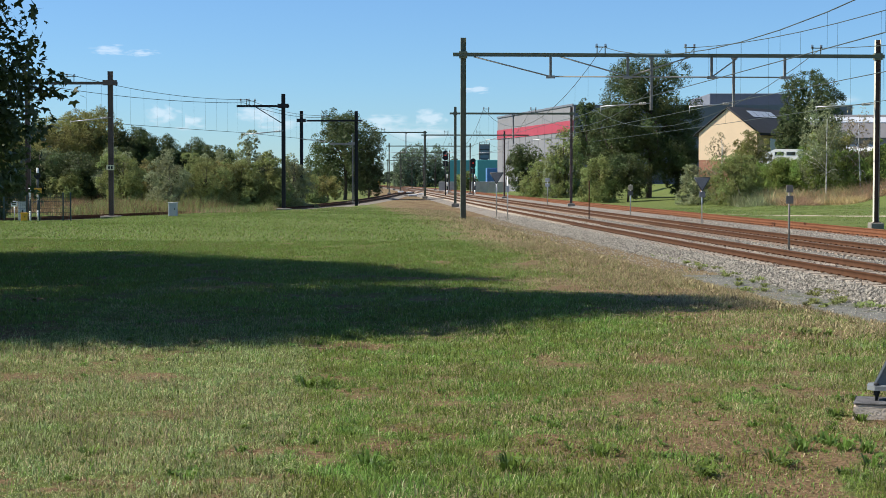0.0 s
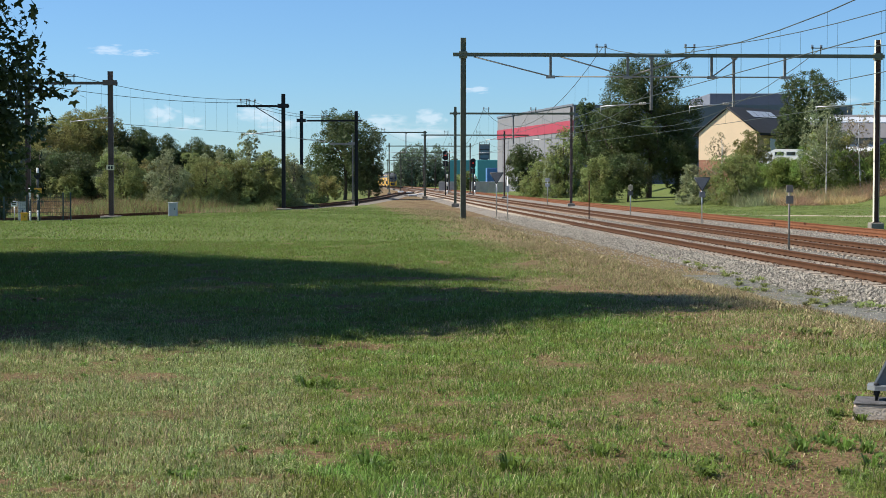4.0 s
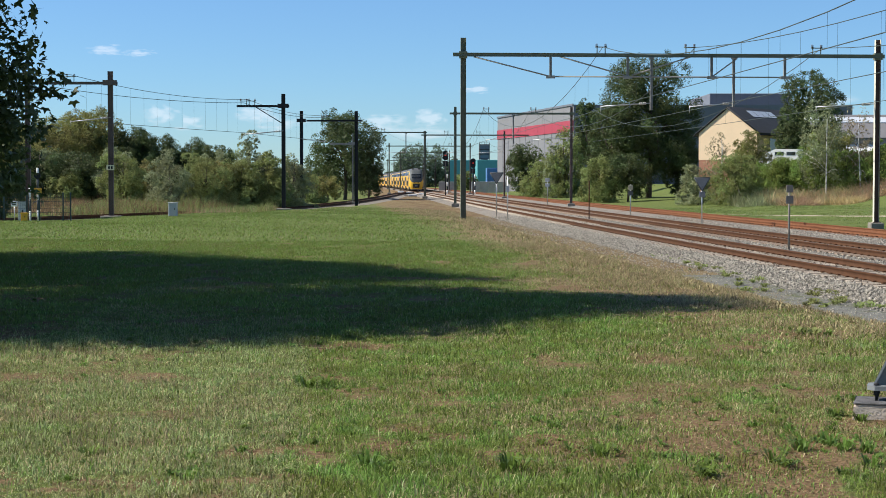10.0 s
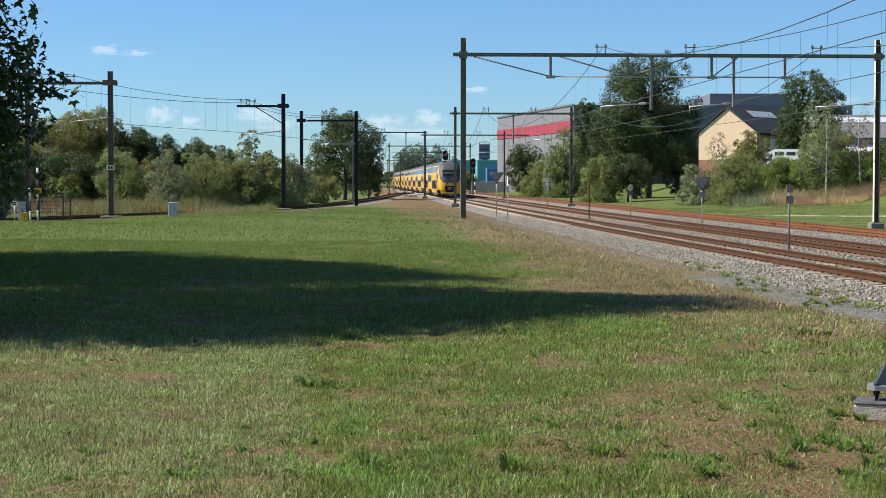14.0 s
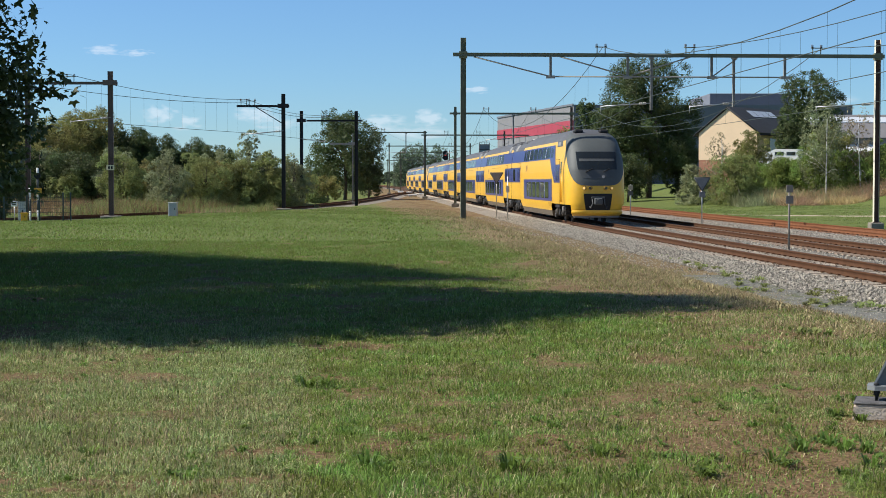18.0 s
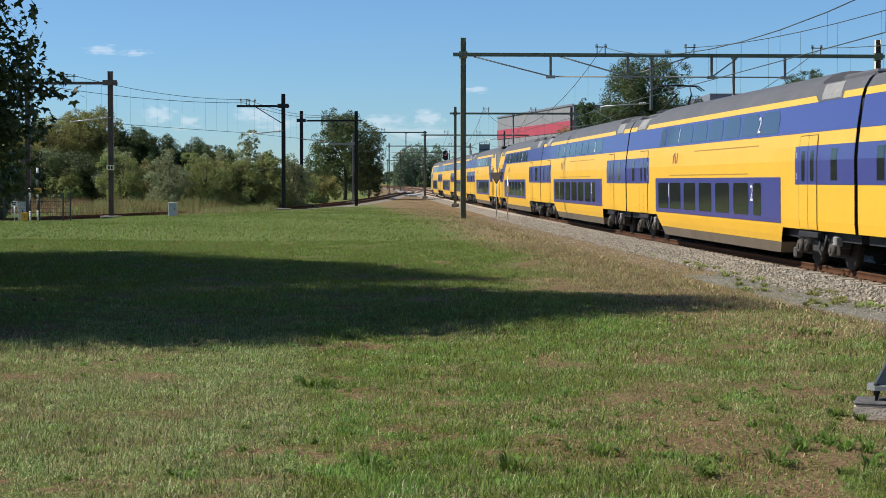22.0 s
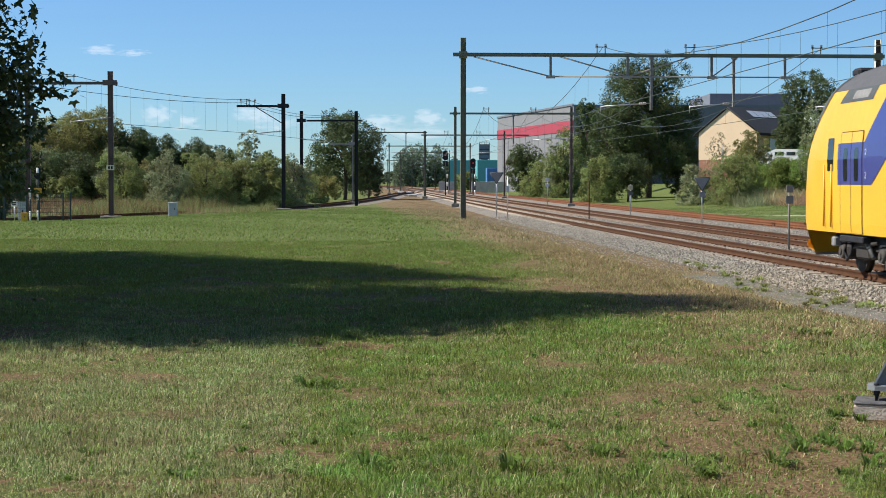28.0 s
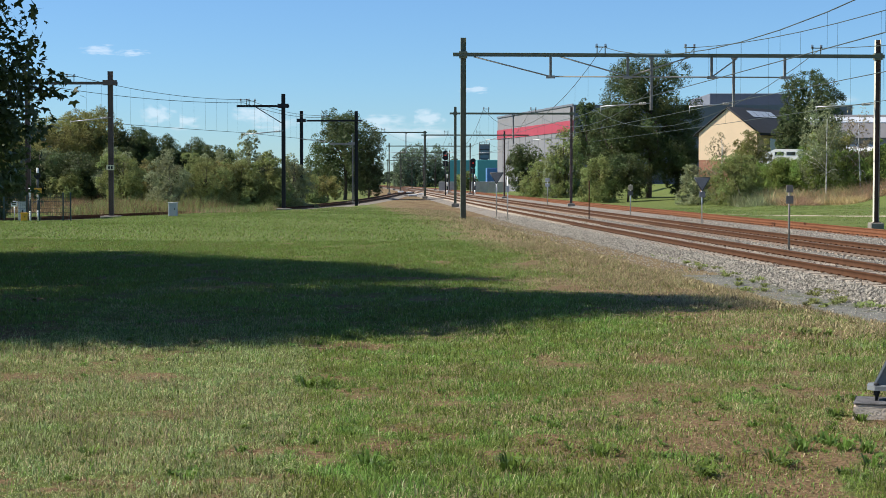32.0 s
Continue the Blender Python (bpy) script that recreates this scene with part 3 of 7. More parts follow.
RAIL = ((-0.07, -0.16), (-0.07, -0.145), (-0.02, -0.125), (-0.02, -0.05), (-0.036, -0.036), (-0.036, 0.0),
        (0.036, 0.0), (0.036, -0.036), (0.02, -0.05), (0.02, -0.125), (0.07, -0.145), (0.07, -0.16))


def rails(parent, line, top, label):
    for side in (-0.7535, 0.7535):
        ob = ribbon("rail", line, [(side + o, z) for o, z in RAIL], "rusttop" if top == "rusttop" and parent.name == "track_3" else "rust")
        ob.data.materials.append(M[top])
        n = len(line) - 1
        slots = np.zeros(len(ob.data.polygons), dtype=np.int32)
        slots[5 * n:6 * n] = 1
        ob.data.polygons.foreach_set("material_index", slots)
        ob.parent, ob["label"] = parent, label


def sleeper_mesh(material, name="sleeper"):
    bm = bmesh.new()
    box(bm, -1.28, 1.28, -0.14, 0.14, -0.36, -0.165, bevel=0.02)
    for x in (-0.7535, 0.7535):
        for sx in (-0.115, 0.115):
            box(bm, x + sx - 0.035, x + sx + 0.035, -0.05, 0.05, -0.167, -0.135, slot=1)
    me = bpy.data.meshes.new(name)
    bm.to_mesh(me)
    bm.free()
    me.materials.append(M[material])
    me.materials.append(M["rust"])
    return me


def joined_sleepers(parent, poses, me, material="concrete"):
    vs = np.empty(len(me.vertices) * 3, np.float32)
    me.vertices.foreach_get("co", vs)
    vs = vs.reshape(-1, 3)
    fs = [tuple(p.vertices) for p in me.polygons if len(p.vertices) == 4]
    fs = np.array(fs)
    allv, allf = [], []
    for k, m in enumerate(poses):
        r = np.array(m.to_3x3())
        allv.append(vs @ r.T + np.array(m.translation))
        allf.append(fs + k * len(vs))
    ob = cloud_mesh("far_sleepers", np.concatenate(allv), np.concatenate(allf), material, parent)
    return tagged(ob, kind="stuff")


CONC, CONC2, WOOD = sleeper_mesh("concrete"), sleeper_mesh("sleeper2"), sleeper_mesh("rustwood", "timber_sleeper")


def make_track(name, off, label, top="railtop", me=CONC, near=(-34, 20), far_mat="concrete"):
    t = tagged(empty(name), label, "railway track", kind="structure")
    rails(t, line_track(off), top, "")
    far = []
    for s in np.arange(-60, 300, 0.6):
        p = track(s, off)
        m = Matrix.Translation(p) @ Matrix.Rotation(-float(np.interp(s, _S, _A)), 4, "Z")
        if near[0] < s < near[1]:
            o = new("sleeper", me)
            o.parent, o.matrix_world = t, m
        else:
            far.append(m)
    joined_sleepers(t, far, me, far_mat)
    return t


tagged(ribbon("ballast_bed", line_track(0.0), [(-2.85, -0.31), (-1.9, -0.195), (-1.35, -0.195), (-1.25, -0.24), (1.25, -0.24), (1.35, -0.195), (1.9, -0.19), (2.3, -0.19), (2.65, -0.195), (2.75, -0.24), (5.25, -0.24), (5.35, -0.195), (5.9, -0.195), (6.5, -0.25),
                                               (7.4, -0.25), (8.0, -0.19), (8.4, -0.175), (10.85, -0.175), (11.2, -0.19), (12.3, -0.40)], "ballast"),
       "grey crushed stone ballast under the tracks", "ballast", kind="structure")
for _o, _name in ((0.0, "crib_ballast"), (T2, "crib_ballast")):
    tagged(ribbon(_name, line_track(_o), [(-1.27, -0.175), (-1.2, -0.170), (-0.8, -0.170), (0.8, -0.170), (1.2, -0.170), (1.27, -0.175)], "crib"),
           "brown dusty ballast between the sleepers", "ballast", kind="structure")
tagged(ribbon("branch_ballast", BRANCH, [(-2.6, -0.36), (-1.8, -0.20), (1.8, -0.20), (2.6, -0.36)], "ballast"),
       "grey ballast under the curving branch track", "ballast", kind="structure")
tagged(ribbon("gravel_path", np.array([tuple(track(s)[:2]) for s in np.arange(-70, -20, 1.5)]),
              [(-4.15, -0.292), (-3.9, -0.268), (-3.3, -0.275), (-2.75, -0.285)], "gravel"),
       "strip of fine grey gravel beside the ballast", "path", kind="structure")
def dirt_path():
    """A trodden strip across the grass beyond the siding."""
    a, b = np.array((13.0, 129.0)), np.array((40.0, 76.0))
    d = (b - a) / np.linalg.norm(b - a)
    q = np.array((d[1], -d[0]))
    rows = []
    for o in (-1.0, -0.35, 0.35, 1.0):
        k = np.linspace(0, 1, 60)
        p = a + (b - a) * k[:, None] + q * (o * (0.8 + 0.35 * np.sin(k * 37 + o)) + 0.3 * np.sin(k * 13))[:, None]
        rows.append(np.concatenate([p, (ground_z(p[:, 0], p[:, 1]) + 0.02 - 0.03 * (abs(o) > 0.9))[:, None]], 1))
    i = np.arange(59)
    f = np.concatenate([np.stack([j * 60 + i, j * 60 + i + 1, (j + 1) * 60 + i + 1, (j + 1) * 60 + i], 1) for j in range(3)])
    tagged(cloud_mesh("dirt_path", np.concatenate(rows), f, "dirt"), "pale trodden dirt strip across the grass", "path", kind="structure")


dirt_path()
make_track("track_1", 0.0, "main line track with concrete sleepers and brown rails")
make_track("track_2", T2, "second main line track with stained concrete sleepers", me=CONC2, far_mat="sleeper2")
make_track("track_3", T3, "rust-red siding track with weathered sleepers", "rusttop", WOOD, (-20, 60), "rustwood")
branch = tagged(empty("branch_track"), "curving single branch track with dark rails", "railway track", kind="structure")
rails(branch, BRANCH, "rusttop", "")
_sd = sides(BRANCH)
joined_sleepers(branch, [Matrix.Translation((*BRANCH[i], 0)) @ Matrix.Rotation(math.atan2(_sd[i][1], _sd[i][0]), 4, "Z")
                         for i in range(0, len(BRANCH))], WOOD, "oldwood")


def ballast_stones():
    """Loose broken stones on the near shoulder and between the tracks."""
    n = 64000
    s = -38 + 80 * rng.random(n) ** 1.35
    band = rng.random(n)
    off = np.where(band < 0.09, -4.15 + 1.3 * rng.random(n), np.where(band < 0.50, -2.95 + 1.6 * rng.random(n), np.where(band < 0.62, 1.35 + 1.3 * rng.random(n), np.where(band < 0.86, 5.4 + 3.0 * rng.random(n), -1.3 + 2.6 * rng.random(n)))))
    crib = np.floor((s + 60) / 0.6) * 0.6 - 60 + 0.17 + 0.26 * rng.random(n)
    s = np.where(np.abs(off) < 1.31, crib, s)
    zz = np.interp(off, [-3.0, -2.8, -1.9, -1.31, -1.3, 1.3, 1.31, 5.9, 6.5, 7.4, 8.0, 9], [-0.275, -0.285, -0.185, -0.175, -0.186, -0.186, -0.18, -0.185, -0.24, -0.24, -0.19, -0.18]) + 0.012 * rng.standard_normal(n)
    p = np.array([tuple(track(a, b)[:2]) for a, b in zip(s, off)])
    r = (0.015 + 0.021 * rng.random(n)) * np.where(band < 0.09, 0.55, 1.0)
    d = rng.standard_normal((n, 6, 3)) * 0.22
    axes = np.array([(1, 0, 0), (-1, 0, 0), (0, 1, 0), (0, -1, 0), (0, 0, 1), (0, 0, -1)], float)
    v = (axes[None] + d) * r[:, None, None] * (0.7 + 0.6 * rng.random((n, 1, 3)))
    v[..., 0] += p[:, 0, None]
    v[..., 1] += p[:, 1, None]
    v[..., 2] += zz[:, None]
    f = np.array([(0, 2, 4), (2, 1, 4), (1, 3, 4), (3, 0, 4), (2, 0, 5), (0, 3, 5)])
    f = (f[None] + 6 * np.arange(n)[:, None, None]).reshape(-1, 3)
    f = f.reshape(n, -1, 3)
    crib = np.abs(off) < 1.31
    for pick, m, lab in ((~crib, "stone", "loose grey and brown broken ballast stones"), (crib, "cribstone", "brown dusted stones between the sleepers")):
        fp = f[np.nonzero(pick)[0]] - 6 * np.nonzero(pick)[0][:, None, None] + 6 * np.arange(pick.sum())[:, None, None]
        tagged(cloud_mesh("ballast_stones", v[pick].reshape(-1, 3), fp.reshape(-1, 3), m), lab, "ballast", kind="stuff")


ballast_stones()


# ---- overhead line ----
def rest_z(p):
    return float(ground_z(p.x, p.y))


def plinth(parent, p, w=0.66, h=0.32, z=None):
    bm = bmesh.new()
    z = rest_z(p) if z is None else z
    box(bm, p.x - w / 2, p.x + w / 2, p.y - w / 2, p.y + w / 2, z - 0.3, z + h, bevel=0.04)
    part("plinth", bm, "plinth", parent, "concrete footing")
    return z + h


def insulators(parent, p, z, ax):
    """The little frame on the beam that carries the messenger wire."""
    bm = bmesh.new()
    for k in (-0.2, 0.2):
        rod(bm, p + ax * k + Vector((0, 0, z)), p + ax * k + Vector((0, 0, z + 0.30)), 0.026)
    rod(bm, p - ax * 0.3 + Vector((0, 0, z + 0.30)), p + ax * 0.3 + Vector((0, 0, z + 0.30)), 0.025)
    part("support_frame", bm, "mast", parent)
    for k in (-0.22, 0.22):
        bm = bmesh.new()
        c = p + ax * k + Vector((0, 0, z + 0.33))
        for q in range(3):
            rod(bm, c + Vector((0, 0, q * 0.05)), c + Vector((0, 0, q * 0.05 + 0.03)), 0.07, 0.04, 8)
        part("insulator", bm, "mastrust", parent)


def arm(parent, post, tip, zp, zt):
    bm = bmesh.new()
    rod(bm, (*post.xy, zp), (*tip.xy, zt), 0.026)
    rod(bm, (*tip.xy, zt + 0.06), (*tip.xy, zt - 0.30), 0.014)
    part("registration_arm", bm, "galv", parent, "pale galvanised registration arm")
    bm = bmesh.new()
    a, b = Vector((*post.xy, zp)), Vector((*tip.xy, zt))
    for q in range(4):
        c, e = a.lerp(b, 0.10 + 0.035 * q), a.lerp(b, 0.125 + 0.035 * q)
        rod(bm, c, e, 0.075, 0.05, 8)
    part("insulator", bm, "porcelain", parent)


def portal(s, left, right, beam, top, drops=(), hooks=(), stub=0.5, stub_r=0.3, truss=False, mats=("mast", "mastrust"), label="", mast_d=0.26, beam_d=0.22):
    """A portal over the tracks: two masts, a beam, drop posts with registration arms and wire supports."""
    base = track(s, left)
    t = tagged(empty("catenary_portal", Matrix.Translation((base.x, base.y, rest_z(base)))),
               label or "olive green steel catenary portal spanning the tracks", "catenary portal", "overhead line portals")
    inv = t.matrix_world.inverted()
    ax = (track(s, 1) - track(s, 0)).normalized()
    kids = []
    for off, mt in ((left, mats[0]), (right, mats[1])):
        p = track(s, off)
        z0 = plinth(t, p) if off == right or not truss else rest_z(p) - 0.1
        bm = bmesh.new()
        hbeam(bm, (p.x, p.y, z0), (p.x, p.y, top), mast_d - 0.02, mast_d, side=tuple(ax))
        box(bm, p.x - 0.2, p.x + 0.2, p.y - 0.2, p.y + 0.2, z0, z0 + 0.03)
        bm.normal_update()
        # flange faces take slot 1, the painted-in sunlit tone where two are given
        for f in bm.faces:
            f.material_index = 1 if abs(f.normal.dot(ax)) > 0.9 else 0
        part("mast", bm, mt if isinstance(mt, tuple) else (mt, mt), t)
    a, b = track(s, left - stub, beam), track(s, right + stub_r, beam)
    bm = bmesh.new()
    hbeam(bm, a + Vector((0, -0.18, 0)), b + Vector((0, -0.18, 0)), beam_d * 0.64, beam_d, side=(0, 0, 1))
    part("beam", bm, "mast", t)
    for off in (left, right):
        bm = bmesh.new()
        p = track(s, off, beam)
        box(bm, p.x - mast_d * 0.75, p.x + mast_d * 0.75, p.y - 0.2, p.y + 0.16, beam - beam_d * 0.9, beam + beam_d * 0.9)
        part("clamp_plate", bm, "mast", t)
    for off, z in drops:
        p = track(s, off)
        bm = bmesh.new()
        hbeam(bm, (p.x, p.y - 0.18, z), (p.x, p.y - 0.18, beam - 0.1), 0.12, 0.12, 0.014, side=tuple(ax))
        box(bm, p.x - 0.12, p.x + 0.12, p.y - 0.28, p.y - 0.08, beam - 0.16, beam - 0.1)
        part("drop_post", bm, "mastgrey", t)
    for off, post in hooks:
        insulators(t, track(s, off, 0), beam + 0.11, ax)
        if post is not None:
            arm(t, track(s, post), track(s, off), 5.85, 5.68)
    for o in t.children:
        o.matrix_parent_inverse = inv
    return t


P1 = 19.0
p1 = portal(P1, -6.3, 14.27, 8.17, 9.0, drops=((2.94, 5.5), (7.02, 5.65)), hooks=((0.47, 2.94), (4.87, 7.02), (11.2, 14.2)), truss=True, beam_d=0.18, mats=("mast", ("mastshaded", "mastsunlit")))
_inv = p1.matrix_world.inverted()
for o in (-2.03, 1.77, 5.92, 9.57):
    bm = bmesh.new()
    p = track(P1, o)
    hbeam(bm, (p.x, p.y - 0.18, 7.07), (p.x, p.y - 0.18, 8.14), 0.12, 0.12, 0.014)
    box(bm, p.x - 0.22, p.x + 0.22, p.y - 0.25, p.y - 0.1, 7.03, 7.17)
    part("hanger", bm, "mastgrey", p1).matrix_parent_inverse = _inv
for a, za, b, zb in ((-2.03, 7.12, 9.57, 7.12), (-5.8, 8.07, -2.03, 7.12), (-1.6, 8.1, 1.77, 7.15), (1.97, 7.2, 4.87, 8.1), (7.2, 8.05, 5.97, 7.15)):
    bm = bmesh.new()
    rod(bm, track(P1, a, za) + Vector((0, -0.18, 0)), track(P1, b, zb) + Vector((0, -0.18, 0)), 0.035)
    part("tie_rod", bm, "mastgrey", p1).matrix_parent_inverse = _inv

portal(83.0, -2.75, 7.6, 8.0, 8.6, mast_d=0.22, beam_d=0.17, drops=((2.4, 5.3),), hooks=((0.0, 2.4), (4.2, 7.6)))
portal(150.0, -2.75, 7.6, 8.0, 8.55, mast_d=0.2, beam_d=0.16, drops=((2.4, 5.3),), hooks=((0.0, 2.4), (4.2, 7.6)), stub_r=3.2)
portal(152.0, -12.0, -2.75, 8.4, 8.6, mast_d=0.2, beam_d=0.16, hooks=((-8.2, -5.2),), drops=((-5.2, 5.6),), label="steel catenary portal over the branch track")
for s in (216.0, 281.0, 346.0, 411.0, 476.0, 541.0):
    portal(s, -2.8 - (3.5 if s == 216 else 0), 7.6, 8.0, 8.5, hooks=((0.0, None), (4.2, None)), mast_d=0.2, beam_d=0.16)


def branch_mast(x, y, top, beam, reach, mt, label, hooks=(), other=None, brace=True, thick=0.28):
    t = tagged(empty("catenary_mast", Matrix.Translation((x, y, rest_z(Vector((x, y, 0)))))), label, "catenary mast", "branch line masts")
    inv = t.matrix_world.inverted()
    z0 = plinth(t, Vector((x, y, 0)), 1.1, 0.14, z=-0.12)
    for px in (x, other):
        if px is None:
            continue
        bm = bmesh.new()
        hbeam(bm, (px, y, z0 - (0 if px == x else 0.5)), (px, y, top), thick * 0.75, thick, side=(1, 0, 0))
        part("mast", bm, mt, t)
    bm = bmesh.new()
    hbeam(bm, (x + 0.45, y - 0.17, beam), (x + reach, y - 0.17, beam), 0.10, 0.16, side=(0, 0, 1))
    box(bm, x - 0.4, x + 0.4, y - 0.26, y - 0.1, beam - 0.13, beam + 0.17)
    if brace:
        rod(bm, (x, y - 0.17, beam - 1.3), (x + reach * 0.62, y - 0.17, beam), 0.035)
    part("beam", bm, mt, t)
    for h in hooks:
        insulators(t, Vector((h, y, 0)), beam + 0.08, Vector((1, 0, 0)))
        arm(t, Vector((x, y, 0)), Vector((h, y, 0)), 5.7, 5.45)
    for o in t.children:
        o.matrix_parent_inverse = inv
    return t


bm1 = branch_mast(-19.2, 93.0, 8.35, 7.66, -4.8, "mastrust", "brown steel catenary mast with a number plate",
                  hooks=(-21.5,), other=-24.0, brace=False)
bm = bmesh.new()
box(bm, -19.43, -18.98, 92.80, 92.83, 2.65, 2.95)
part("number_plate", bm, "cream", bm1, "small cream plate").matrix_parent_inverse = bm1.matrix_world.inverted()
bm = bmesh.new()
for k in (-0.08, 0.08):
    box(bm, -19.2 + k - 0.05, -19.2 + k + 0.05, 92.792, 92.798, 2.72, 2.88)
part("number_bar", bm, "black", bm1).matrix_parent_inverse = bm1.matrix_world.inverted()
branch_mast(-11.7, 118.0, 8.4, 7.5, -3.4, "dark", "dark steel cantilever catenary mast", hooks=(-14.0, -14.6))
branch_mast(-12.4, 141.0, 8.15, 7.3, 5.3, "dark", "dark catenary mast with a beam to its neighbour", other=-7.6, hooks=(-10.4,), brace=False)
branch_mast(-8.7, 155.0, 6.6, 5.6, -2.2, "mastgrey", "thin grey catenary mast with two arms", brace=False, thick=0.12)


def sagged(a, b, sag, n=14):
    return [a.lerp(b, k / n) - Vector((0, 0, 4 * sag * (k / n) * (1 - k / n))) for k in range(n + 1)]


def overhead(name, posts, label, sag=2.6, near_sag=None):
    """Messenger wire, contact wire and droppers hung from post to post."""
    t = tagged(empty(name), label, "overhead line", "overhead lines")
    for k, (a, b) in enumerate(zip(posts, posts[1:])):
        top = sagged(a, b, near_sag if near_sag and b.y < 90 else sag)
        low = sagged(Vector((*a.xy, 5.55)), Vector((*b.xy, 5.55)), 0.03)
        bm = bmesh.new()
        tube(bm, top, 0.017, 5)
        part("messenger_wire", bm, "wire", t)
        bm = bmesh.new()
        tube(bm, low, 0.015, 5)
        part("contact_wire", bm, "wire", t)
        if a.y < 160:
            for i in range(1, 14):
                bm = bmesh.new()
                rod(bm, top[i], low[i], 0.005, n=4, caps=False)
                part("dropper", bm, "wire", t)
    return t


STATIONS = (-109, -45, 19, 83, 150, 216, 281, 346, 411, 476, 541)
for i, (off, far_off) in enumerate(((0.3, 0.0), (4.87, 4.2), (11.2, 9.8))):
    overhead("overhead_line", [track(s, off if s < 30 else far_off, 8.58 if s < 30 else 8.4) + Vector((0.25 * (-1) ** k, 0, 0))
                               for k, s in enumerate(STATIONS if i < 2 else STATIONS[:4])],
             "thin catenary and contact wires over the track", near_sag=(2.15, 1.12, 1.3)[i])
overhead("overhead_line", [Vector(p) for p in ((-66, 38, 8.2), (-44, 62, 8.2), (-21.5, 93, 8.15), (-14.3, 118, 8.0), (-10.2, 141, 7.8), (-8.2, 212, 8.9), (-4.6, 276, 8.5))],
         "catenary and contact wires over the branch track", 0.4)

t = tagged(empty("feeder_wire"), "thin feeder wires beside the branch catenary", "overhead line", "overhead lines")
for _a, _b, _sag in (((-22.6, 92.9, 7.45), (-14.6, 118, 7.75), 0.25), ((-24.0, 92.9, 6.6), (-22.6, 92.9, 7.45), 0.1), ((-14.6, 118, 7.75), (-10.4, 141, 7.6), 0.35)):
    bm = bmesh.new()
    tube(bm, sagged(Vector(_a), Vector(_b), _sag), 0.018, 5)
    part("wire", bm, "wire", t)


# ---- the double-deck train: local x runs forward, z from the rail head ----
PROFILE_Z = (0.25, 0.68, 0.88, 1.10, 2.50, 2.85, 3.15, 3.86, 4.02, 4.22, 4.40, 4.54, 4.63, 4.67)
PROFILE_W = (1.24, 1.36, 1.40, 1.42, 1.44, 1.42, 1.39, 1.285, 1.24, 1.125, 0.945, 0.69, 0.38, 0.0)
NOSE_Z = (0.30, 0.60, 1.00, 1.60, 2.00, 2.60, 3.20, 3.70, 4.10, 4.35, 4.50, 4.62, 4.67)
NOSE_B = (0.30, 0.08, 0.00, 0.00, 0.04, 0.20, 0.54, 0.95, 1.45, 2.00, 2.90, 4.20, 6.00)
L_END, L_MID = 27.53, 26.75


def half_width(z):
    return float(np.interp(z, PROFILE_Z, PROFILE_W))


def nose_point(th, z, half, grow=0.0):
    """A point of the rounded cab end: th from -90 (side) over 0 (front) to 90 degrees."""
    b = float(np.interp(z, NOSE_Z, NOSE_B))
    w = half_width(z) + grow
    xf = half - b + grow
    xs = half - b - 1.5
    c, s = math.cos(radians(th)), math.sin(radians(th))
    k = 2 / 3.5
    return Vector((xs + (xf - xs) * abs(c) ** k, math.copysign(w * abs(s) ** k, s), z))


def grid_faces(bm, rows, slot=0, flip=False, smooth=True):
    for a, b in zip(rows, rows[1:]):
        for i in range(len(a) - 1):
            q = [a[i], a[i + 1], b[i + 1], b[i]]
            try:
                f = bm.faces.new(q[::-1] if flip else q)
            except ValueError:
                continue
            f.material_index, f.smooth = slot, smooth


def patch(bm, side, corners, eps=0.008, nx=1, slot=0, rim=True, ny=1):
    """A plate on the car's side. corners: (x, z) lower rear, lower front, upper front, upper rear."""
    (ax, az), (bx, bz), (cx, cz), (dx, dz) = corners
    zs = sorted({*[round(i / ny, 4) for i in range(ny + 1)], *[round((k - az) / (dz - az), 4) for k in PROFILE_Z if min(az, dz) + 0.02 < k < max(az, dz) - 0.02]})
    rows = []
    for v in zs:
        row = []
        for i in range(nx + 1):
            u = i / nx
            x = (ax + (bx - ax) * u) * (1 - v) + (dx + (cx - dx) * u) * v
            z = (az + (bz - az) * u) * (1 - v) + (dz + (cz - dz) * u) * v
            row.append(bm.verts.new((x, side * (half_width(z) + eps), z)))
        rows.append(row)
    grid_faces(bm, rows, slot, side > 0, False)
    if rim:
        loop = rows[0] + [r[-1] for r in rows[1:]] + rows[-1][-2::-1] + [r[0] for r in rows[-2:0:-1]]
        back = [bm.verts.new((v.co.x, v.co.y - side * (eps + 0.004), v.co.z)) for v in loop]
        for i in range(len(loop)):
            j = (i + 1) % len(loop)
            q = (loop[j], loop[i], back[i], back[j])
            bm.faces.new(q[::-1] if side > 0 else q).material_index = slot
    return bm


def rect(x0, x1, z0, z1, lean=0.0):
    return ((x0, z0), (x1, z0), (x1 + lean, z1), (x0 + lean, z1))


_digits = {}


def digit(ch):
    if ch not in _digits:
        cu = bpy.data.curves.new("digit", "FONT")
        cu.body, cu.size, cu.align_x = ch, 0.62, "CENTER"
        cu.resolution_u = 3
        ob = new("digit_source", cu)
        dg = bpy.context.evaluated_depsgraph_get()
        me = bpy.data.meshes.new_from_object(ob.evaluated_get(dg))
        me.materials.clear()
        me.materials.append(M["white"])
        bpy.data.objects.remove(ob)
        _digits[ch] = me
    return _digits[ch]


